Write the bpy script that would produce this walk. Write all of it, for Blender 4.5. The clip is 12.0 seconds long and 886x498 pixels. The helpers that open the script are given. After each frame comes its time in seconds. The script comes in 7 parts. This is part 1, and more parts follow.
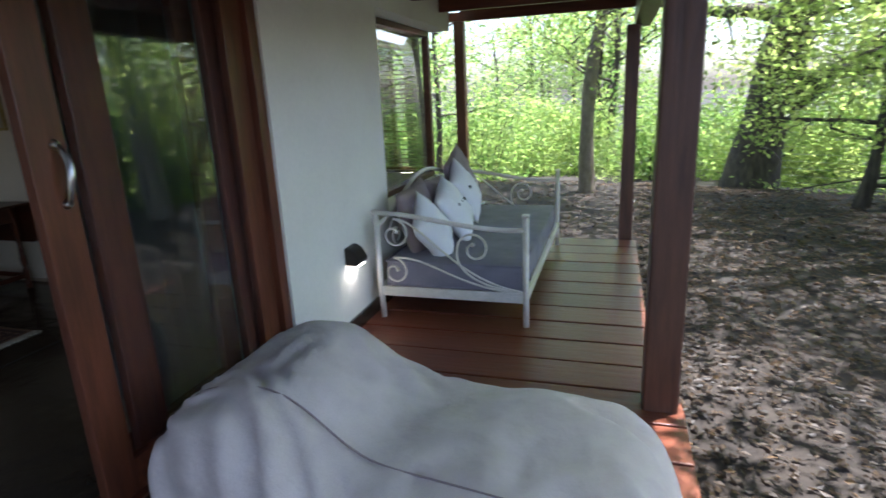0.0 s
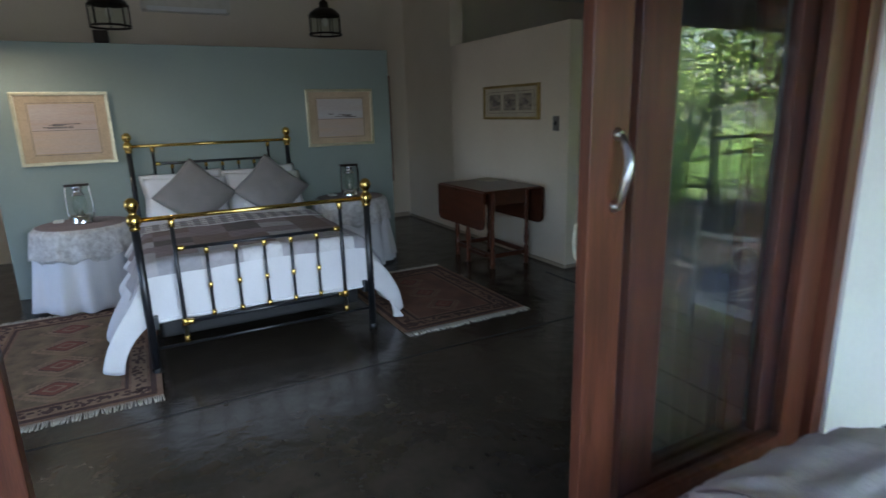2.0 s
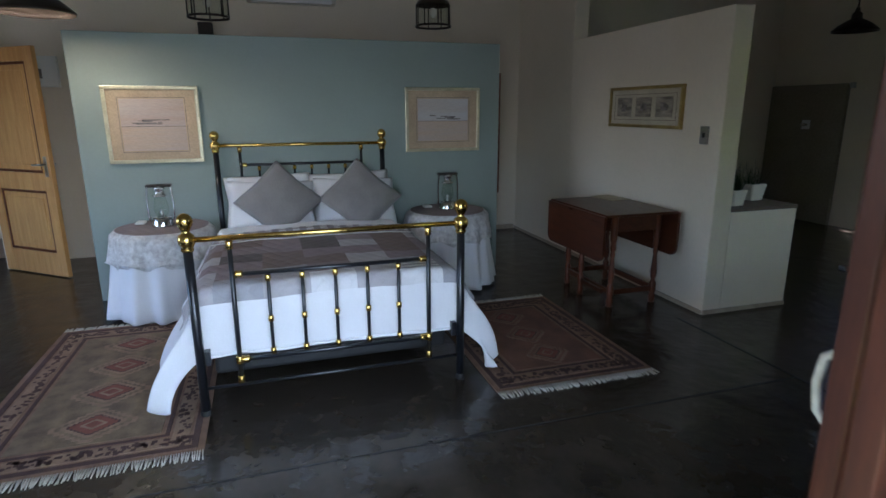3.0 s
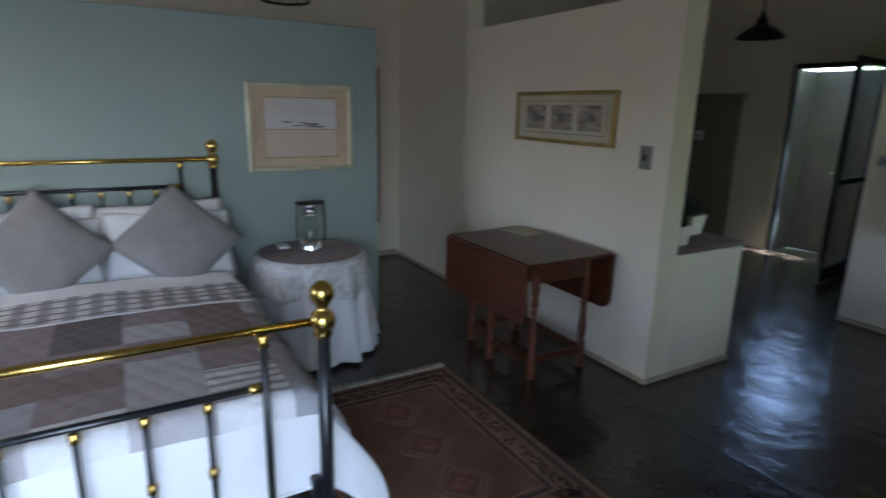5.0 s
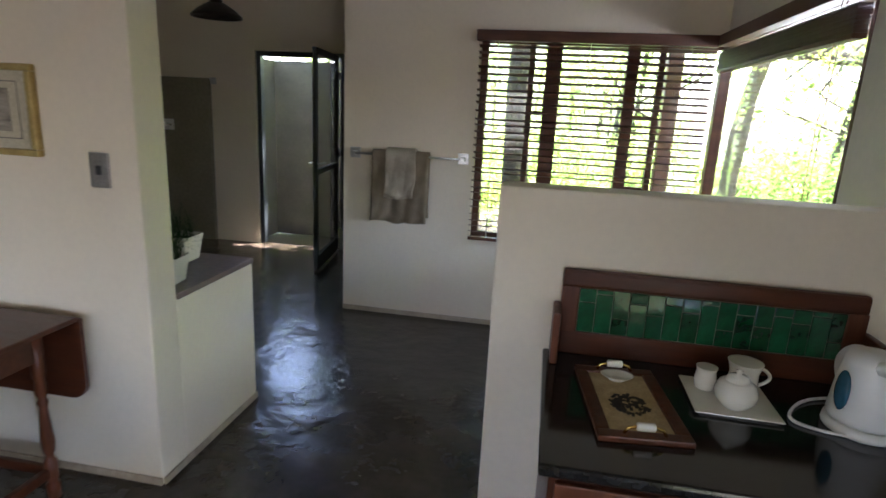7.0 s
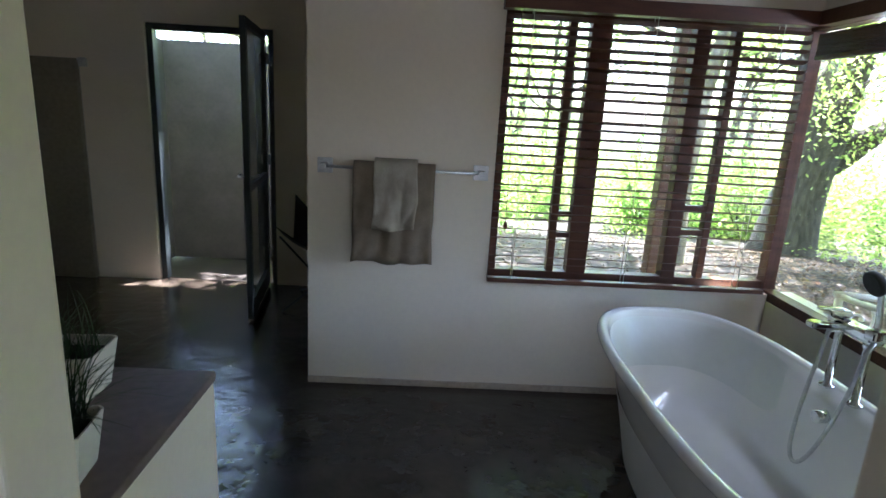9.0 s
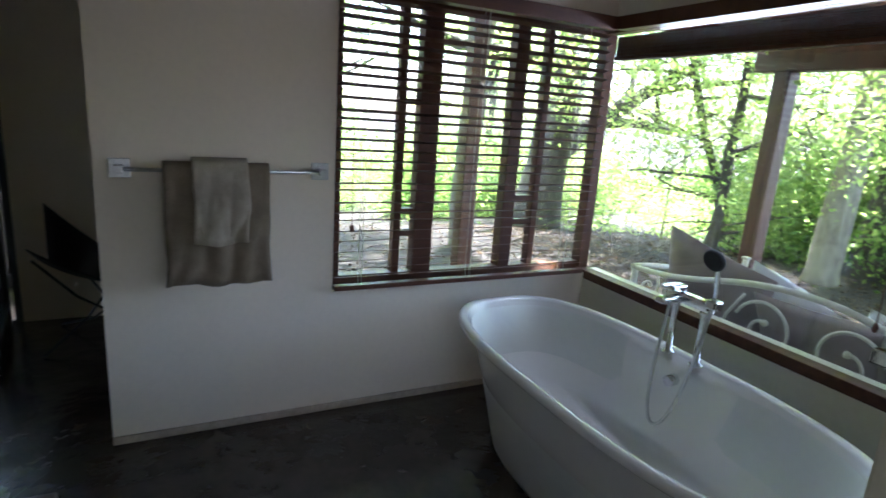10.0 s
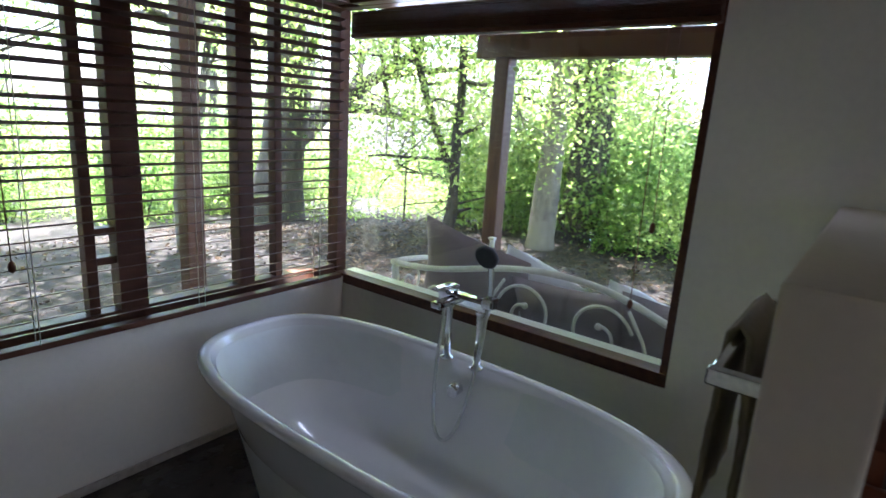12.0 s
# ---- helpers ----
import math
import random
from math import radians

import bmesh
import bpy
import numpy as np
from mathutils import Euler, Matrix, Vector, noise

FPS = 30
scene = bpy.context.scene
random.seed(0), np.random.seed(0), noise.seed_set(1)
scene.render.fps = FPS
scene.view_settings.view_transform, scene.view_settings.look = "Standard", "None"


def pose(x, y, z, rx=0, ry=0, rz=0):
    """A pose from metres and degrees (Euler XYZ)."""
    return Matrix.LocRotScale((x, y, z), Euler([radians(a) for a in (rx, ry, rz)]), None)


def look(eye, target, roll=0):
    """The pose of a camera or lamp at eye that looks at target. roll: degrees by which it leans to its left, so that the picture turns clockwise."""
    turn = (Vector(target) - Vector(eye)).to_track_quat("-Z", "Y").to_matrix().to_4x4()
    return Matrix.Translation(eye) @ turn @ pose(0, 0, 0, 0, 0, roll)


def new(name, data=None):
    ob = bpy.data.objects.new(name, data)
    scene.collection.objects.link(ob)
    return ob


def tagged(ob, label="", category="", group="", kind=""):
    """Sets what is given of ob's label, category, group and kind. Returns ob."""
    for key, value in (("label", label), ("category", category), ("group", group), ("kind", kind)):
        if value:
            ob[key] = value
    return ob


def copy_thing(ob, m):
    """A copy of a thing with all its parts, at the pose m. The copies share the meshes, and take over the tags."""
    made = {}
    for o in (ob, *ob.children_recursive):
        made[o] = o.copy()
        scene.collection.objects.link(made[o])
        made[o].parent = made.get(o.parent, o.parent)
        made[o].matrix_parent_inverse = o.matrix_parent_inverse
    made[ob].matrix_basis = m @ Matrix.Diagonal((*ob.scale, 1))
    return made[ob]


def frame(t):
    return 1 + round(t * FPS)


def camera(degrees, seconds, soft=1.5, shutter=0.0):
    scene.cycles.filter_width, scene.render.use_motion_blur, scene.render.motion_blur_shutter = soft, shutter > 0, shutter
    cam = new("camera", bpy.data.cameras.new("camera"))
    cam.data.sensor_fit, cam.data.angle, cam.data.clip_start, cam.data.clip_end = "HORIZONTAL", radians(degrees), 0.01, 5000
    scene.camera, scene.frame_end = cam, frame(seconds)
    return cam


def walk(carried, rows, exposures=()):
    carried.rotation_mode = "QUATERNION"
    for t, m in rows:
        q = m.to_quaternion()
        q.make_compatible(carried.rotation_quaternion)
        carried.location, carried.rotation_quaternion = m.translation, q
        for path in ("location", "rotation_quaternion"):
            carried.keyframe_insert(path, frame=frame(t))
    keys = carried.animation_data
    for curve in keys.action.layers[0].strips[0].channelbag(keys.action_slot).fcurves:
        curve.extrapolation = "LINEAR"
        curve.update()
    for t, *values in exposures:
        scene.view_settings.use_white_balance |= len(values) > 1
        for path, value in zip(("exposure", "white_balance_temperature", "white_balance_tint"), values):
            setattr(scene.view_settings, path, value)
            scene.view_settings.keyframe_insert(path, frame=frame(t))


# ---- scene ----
cam = camera(76.5, 12.0, shutter=0.3)
PATH = [
    (0, (-0.44, 0.859, 1.5), (-1.01, 2.701, 0.968), -2.6),
    (0.5, (-0.474, 0.982, 1.492), (-1.415, 2.669, 0.975), -2.5),
    (1, (-0.535, 1.023, 1.478), (-1.819, 2.472, 0.977), -2.3),
    (1.5, (-0.77, 1.079, 1.469), (-2.334, 2.225, 0.98), -2.1),
    (2, (-1.055, 1.134, 1.472), (-2.771, 2.041, 0.992), -1.6),
    (2.5, (-1.382, 1.285, 1.495), (-3.207, 1.95, 1.018), -1.3),
    (4.5, (-2.767, 1.801, 1.545), (-4.639, 2.313, 1.059), 0.6),
    (5, (-2.957, 1.919, 1.575), (-4.636, 2.89, 1.087), 1.3),
    (5.5, (-3.11, 2.153, 1.614), (-4.492, 3.509, 1.112), 1.8),
    (6, (-3.259, 2.327, 1.612), (-4.33, 3.942, 1.118), 2.4),
    (6.5, (-3.45, 2.457, 1.632), (-4.104, 4.284, 1.149), 2.8),
    (7, (-3.523, 2.655, 1.608), (-3.857, 4.568, 1.128), 2.9),
    (7.5, (-3.637, 2.972, 1.607), (-3.85, 4.902, 1.126), 2.8),
    (9.5, (-4.643, 3.962, 1.58), (-4.242, 5.862, 1.101), 3.8),
    (10, (-4.773, 4.123, 1.58), (-3.905, 5.861, 1.107), 4.1),
    (10.5, (-4.762, 4.232, 1.593), (-3.63, 5.811, 1.12), 4.1),
    (11, (-4.784, 4.275, 1.604), (-3.314, 5.551, 1.145), 4.2),
    (11.5, (-4.729, 4.357, 1.579), (-3.108, 5.44, 1.131), 4.3),
    (12, (-4.538, 4.494, 1.579), (-2.989, 5.672, 1.118), 3.6),
]
EXPOSURES = [(0, 2.55, 5650, 17), (1.0, 3.05, 5600, 15), (2.0, 3.5, 5550, 13), (2.7, 3.75, 5450, 14), (4.5, 4.0, 5250, 17), (5.0, 4.25, 5400, 16), (6.0, 4.85, 6050, 20), (7.5, 5.05, 5950, 22), (9.5, 4.65, 5400, 20), (11.0, 4.35, 5450, 24), (12.0, 4.2, 5450, 26)]
walk(cam, [(t, look(eye, target, roll)) for t, eye, target, roll in PATH], EXPOSURES)

# ---- world and light ----
SUN_EL, SUN_AZ = 73.0, 52.0          # degrees; azimuth from +y towards +x
world = bpy.data.worlds.new("sky")
scene.world = world
world.use_nodes = True
_wn = world.node_tree
_sky = _wn.nodes.new("ShaderNodeTexSky")
_sky.sky_type = "NISHITA"
_sky.sun_disc = False
_sky.sun_elevation = radians(SUN_EL)
_sky.sun_rotation = radians(SUN_AZ)
_sky.air_density = 1.0
_sky.dust_density = 3.0
_wn.links.new(_sky.outputs[0], _wn.nodes["Background"].inputs[0])
_wn.nodes["Background"].inputs[1].default_value = 0.105
sun_data = bpy.data.lights.new("sun", "SUN")
sun_data.energy, sun_data.angle, sun_data.color = 5.0, radians(0.6), (1.0, 0.93, 0.82)
_d = Vector((math.sin(radians(SUN_AZ)) * math.cos(radians(SUN_EL)), math.cos(radians(SUN_AZ)) * math.cos(radians(SUN_EL)), math.sin(radians(SUN_EL))))
sun = new("sun", sun_data)
sun.matrix_world = look(_d * 40, (0, 0, 0))


def area_lamp(name, place, target, w, h, watts, colour, spread=180):
    data = bpy.data.lights.new(name, "AREA")
    data.shape, data.size, data.size_y, data.energy, data.color = "RECTANGLE", w, h, watts, colour
    data.spread = radians(spread)
    ob = new(name, data)
    ob.matrix_world = look(place, target)
    return ob


# fill lamp, added as daylight of an assumed wide window out of view
area_lamp("south_fill", (-5.2, -2.52, 1.35), (-5.2, 2.0, 1.2), 2.6, 1.3, 0.2, (1.0, 0.88, 0.70))
# sky light that comes in at the open sliding door
area_lamp("door_light", (-2.42, 1.5, 1.08), (-5.2, 1.35, 0.2), 1.2, 1.95, 0.92, (0.86, 0.95, 1.0), 105)
# light thrown up by the sunlit garden through the same door
area_lamp("garden_light", (-2.43, 1.5, 0.75), (-4.9, 2.0, 2.6), 1.2, 1.2, 0.2, (0.88, 1.0, 0.50))

# sky light that comes in at the head of the bathroom side window
area_lamp("bath_window_light", (-2.33, 5.82, 2.03), (-4.4, 5.95, 0.9), 1.55, 0.08, 0.45, (0.84, 0.93, 1.0))

# the lit pendant lamp beside the bed
_pl = bpy.data.lights.new("pendant_light", "POINT")
_pl.energy, _pl.color, _pl.shadow_soft_size = 0.6, (1.0, 0.74, 0.46), 0.02
new("pendant_light", _pl).location = (-6.0, 0.17, 2.122)

# ---- materials ----


def mat(name, col, rough=0.6, metal=0.0, col2=None, scale=6.0, fine=60.0, bump=0.15, bump_fine=0.3, spec=0.5, rough_var=0.0, stretch=(1, 1, 1), coat=0.0, sheen=0.0, per_piece=0.0, detail=6.0, speck=0.62):
    """A surface with large soft variation, fine grain and relief, at real-world size."""
    m = bpy.data.materials.new(name)
    m.use_nodes = True
    nt = m.node_tree
    N, L = nt.nodes, nt.links
    b = N["Principled BSDF"]
    b.inputs["Metallic"].default_value = metal
    b.inputs["Specular IOR Level"].default_value = spec
    b.inputs["Coat Weight"].default_value = coat
    b.inputs["Sheen Weight"].default_value = sheen
    tc = N.new("ShaderNodeTexCoord")
    mp = N.new("ShaderNodeMapping")
    mp.inputs["Scale"].default_value = stretch
    L.new(tc.outputs["Object"], mp.inputs[0])
    big = N.new("ShaderNodeTexNoise")
    big.inputs["Scale"].default_value, big.inputs["Detail"].default_value = scale, detail
    small = N.new("ShaderNodeTexNoise")
    small.inputs["Scale"].default_value, small.inputs["Detail"].default_value = fine, 4.0
    L.new(mp.outputs[0], big.inputs["Vector"])
    L.new(mp.outputs[0], small.inputs["Vector"])
    col2 = col2 or tuple(c * 0.78 for c in col)
    ramp = N.new("ShaderNodeValToRGB")
    ramp.color_ramp.elements[0].position, ramp.color_ramp.elements[1].position = 0.32, 0.68
    ramp.color_ramp.elements[0].color, ramp.color_ramp.elements[1].color = (*col2, 1), (*col, 1)
    L.new(big.outputs["Fac"], ramp.inputs[0])
    mix = N.new("ShaderNodeMix")
    mix.data_type, mix.blend_type = "RGBA", "MULTIPLY"
    mix.inputs[0].default_value = 0.5
    r2 = N.new("ShaderNodeValToRGB")
    r2.color_ramp.elements[0].position, r2.color_ramp.elements[1].position = 0.3, 0.65
    r2.color_ramp.elements[0].color = (speck, speck, speck, 1)
    L.new(small.outputs["Fac"], r2.inputs[0])
    L.new(ramp.outputs[0], mix.inputs[6])
    L.new(r2.outputs[0], mix.inputs[7])
    out = mix.outputs[2]
    if per_piece:
        info = N.new("ShaderNodeObjectInfo")
        mr = N.new("ShaderNodeMapRange")
        mr.inputs["To Min"].default_value, mr.inputs["To Max"].default_value = 1 - per_piece, 1 + per_piece
        L.new(info.outputs["Random"], mr.inputs["Value"])
        hsv = N.new("ShaderNodeHueSaturation")
        L.new(mr.outputs[0], hsv.inputs["Value"])
        L.new(out, hsv.inputs["Color"])
        out = hsv.outputs[0]
    L.new(out, b.inputs["Base Color"])
    rr = N.new("ShaderNodeMapRange")
    rr.inputs["To Min"].default_value, rr.inputs["To Max"].default_value = max(0.02, rough - rough_var), min(1, rough + rough_var)
    L.new(big.outputs["Fac"], rr.inputs["Value"])
    L.new(rr.outputs[0], b.inputs["Roughness"])
    bp = N.new("ShaderNodeBump")
    bp.inputs["Strength"].default_value, bp.inputs["Distance"].default_value = bump, 0.02
    L.new(big.outputs["Fac"], bp.inputs["Height"])
    bf = N.new("ShaderNodeBump")
    bf.inputs["Strength"].default_value, bf.inputs["Distance"].default_value = bump_fine, 0.002
    L.new(small.outputs["Fac"], bf.inputs["Height"])
    L.new(bp.outputs[0], bf.inputs["Normal"])
    L.new(bf.outputs[0], b.inputs["Normal"])
    return m


def quilt_mat(name, col):
    """Quilted cotton: stitched diagonal lines both ways over the woven grain."""
    m = mat(name, col, 0.9, col2=tuple(c * 0.88 for c in col), scale=9, fine=120, bump=0.25, bump_fine=0.4, speck=0.86)
    N, L = m.node_tree.nodes, m.node_tree.links
    b = N["Principled BSDF"]
    tc = N.new("ShaderNodeTexCoord")
    prev = b.inputs["Normal"].links[0].from_socket
    for turn in (0.0, 90.0):
        mp = N.new("ShaderNodeMapping")
        mp.inputs["Rotation"].default_value = (0, 0, radians(turn + 12))
        wv = N.new("ShaderNodeTexWave")
        wv.wave_type, wv.bands_direction, wv.wave_profile = "BANDS", "DIAGONAL", "SIN"
        wv.inputs["Scale"].default_value, wv.inputs["Distortion"].default_value, wv.inputs["Detail Scale"].default_value = 6.0, 0.8, 1.5
        pw = N.new("ShaderNodeMath")
        pw.operation = "POWER"
        pw.inputs[1].default_value = 0.35
        bp = N.new("ShaderNodeBump")
        bp.inputs["Strength"].default_value, bp.inputs["Distance"].default_value = 0.55, 0.006
        L.new(tc.outputs["Object"], mp.inputs[0])
        L.new(mp.outputs[0], wv.inputs["Vector"])
        L.new(wv.outputs["Fac"], pw.inputs[0])
        L.new(pw.outputs[0], bp.inputs["Height"])
        L.new(prev, bp.inputs["Normal"])
        prev = bp.outputs[0]
    L.new(prev, b.inputs["Normal"])
    return m


def mesh_mat(name, col, cover):
    """Fine woven insect screen: mostly see-through, with dull dark thread."""
    m = bpy.data.materials.new(name)
    m.use_nodes = True
    N, L = m.node_tree.nodes, m.node_tree.links
    b = N["Principled BSDF"]
    b.inputs["Base Color"].default_value, b.inputs["Roughness"].default_value = (*col, 1), 0.8
    t, mx = N.new("ShaderNodeBsdfTransparent"), N.new("ShaderNodeMixShader")
    mx.inputs[0].default_value = cover
    L.new(t.outputs[0], mx.inputs[1])
    L.new(b.outputs[0], mx.inputs[2])
    L.new(mx.outputs[0], N["Material Output"].inputs["Surface"])
    return m


def leaf_mat(name, c1, c2):
    m = bpy.data.materials.new(name)
    m.use_nodes = True
    N, L = m.node_tree.nodes, m.node_tree.links
    b = N["Principled BSDF"]
    b.inputs["Roughness"].default_value = 0.5
    g = N.new("ShaderNodeNewGeometry")
    ramp = N.new("ShaderNodeValToRGB")
    ramp.color_ramp.elements[0].color, ramp.color_ramp.elements[1].color = (*c1, 1), (*c2, 1)
    L.new(g.outputs["Random Per Island"], ramp.inputs[0])
    L.new(ramp.outputs[0], b.inputs["Base Color"])
    tr = N.new("ShaderNodeBsdfTranslucent")
    hs = N.new("ShaderNodeHueSaturation")
    hs.inputs["Value"].default_value = 2.9
    L.new(ramp.outputs[0], hs.inputs["Color"])
    L.new(hs.outputs[0], tr.inputs["Color"])
    mx = N.new("ShaderNodeMixShader")
    mx.inputs[0].default_value = 0.6
    L.new(b.outputs[0], mx.inputs[1])
    L.new(tr.outputs[0], mx.inputs[2])
    L.new(mx.outputs[0], N["Material Output"].inputs["Surface"])
    return m


def glass_mat(name, tint=(0.95, 0.97, 0.95), rough=0.0, mirror=0.045):
    """Thin clear pane: lets light straight through and mirrors more at a slant."""
    m = bpy.data.materials.new(name)
    m.use_nodes = True
    N, L = m.node_tree.nodes, m.node_tree.links
    N.remove(N["Principled BSDF"])
    t, gl, mx, lw = N.new("ShaderNodeBsdfTransparent"), N.new("ShaderNodeBsdfGlossy"), N.new("ShaderNodeMixShader"), N.new("ShaderNodeLayerWeight")
    t.inputs[0].default_value = (*tint, 1)
    gl.inputs["Roughness"].default_value = rough
    lw.inputs[0].default_value = 0.5
    pw, sc = N.new("ShaderNodeMath"), N.new("ShaderNodeMath")
    pw.operation, sc.operation = "POWER", "MULTIPLY_ADD"
    pw.inputs[1].default_value = 5.0
    sc.inputs[1].default_value, sc.inputs[2].default_value = 0.9, mirror
    L.new(lw.outputs["Facing"], pw.inputs[0])
    L.new(pw.outputs[0], sc.inputs[0])
    L.new(sc.outputs[0], mx.inputs[0])
    L.new(t.outputs[0], mx.inputs[1])
    L.new(gl.outputs[0], mx.inputs[2])
    L.new(mx.outputs[0], N["Material Output"].inputs["Surface"])
    return m


def glow_mat(name, col, strength):
    m = bpy.data.materials.new(name)
    m.use_nodes = True
    b = m.node_tree.nodes["Principled BSDF"]
    b.inputs["Emission Color"].default_value, b.inputs["Emission Strength"].default_value = (*col, 1), strength
    return m


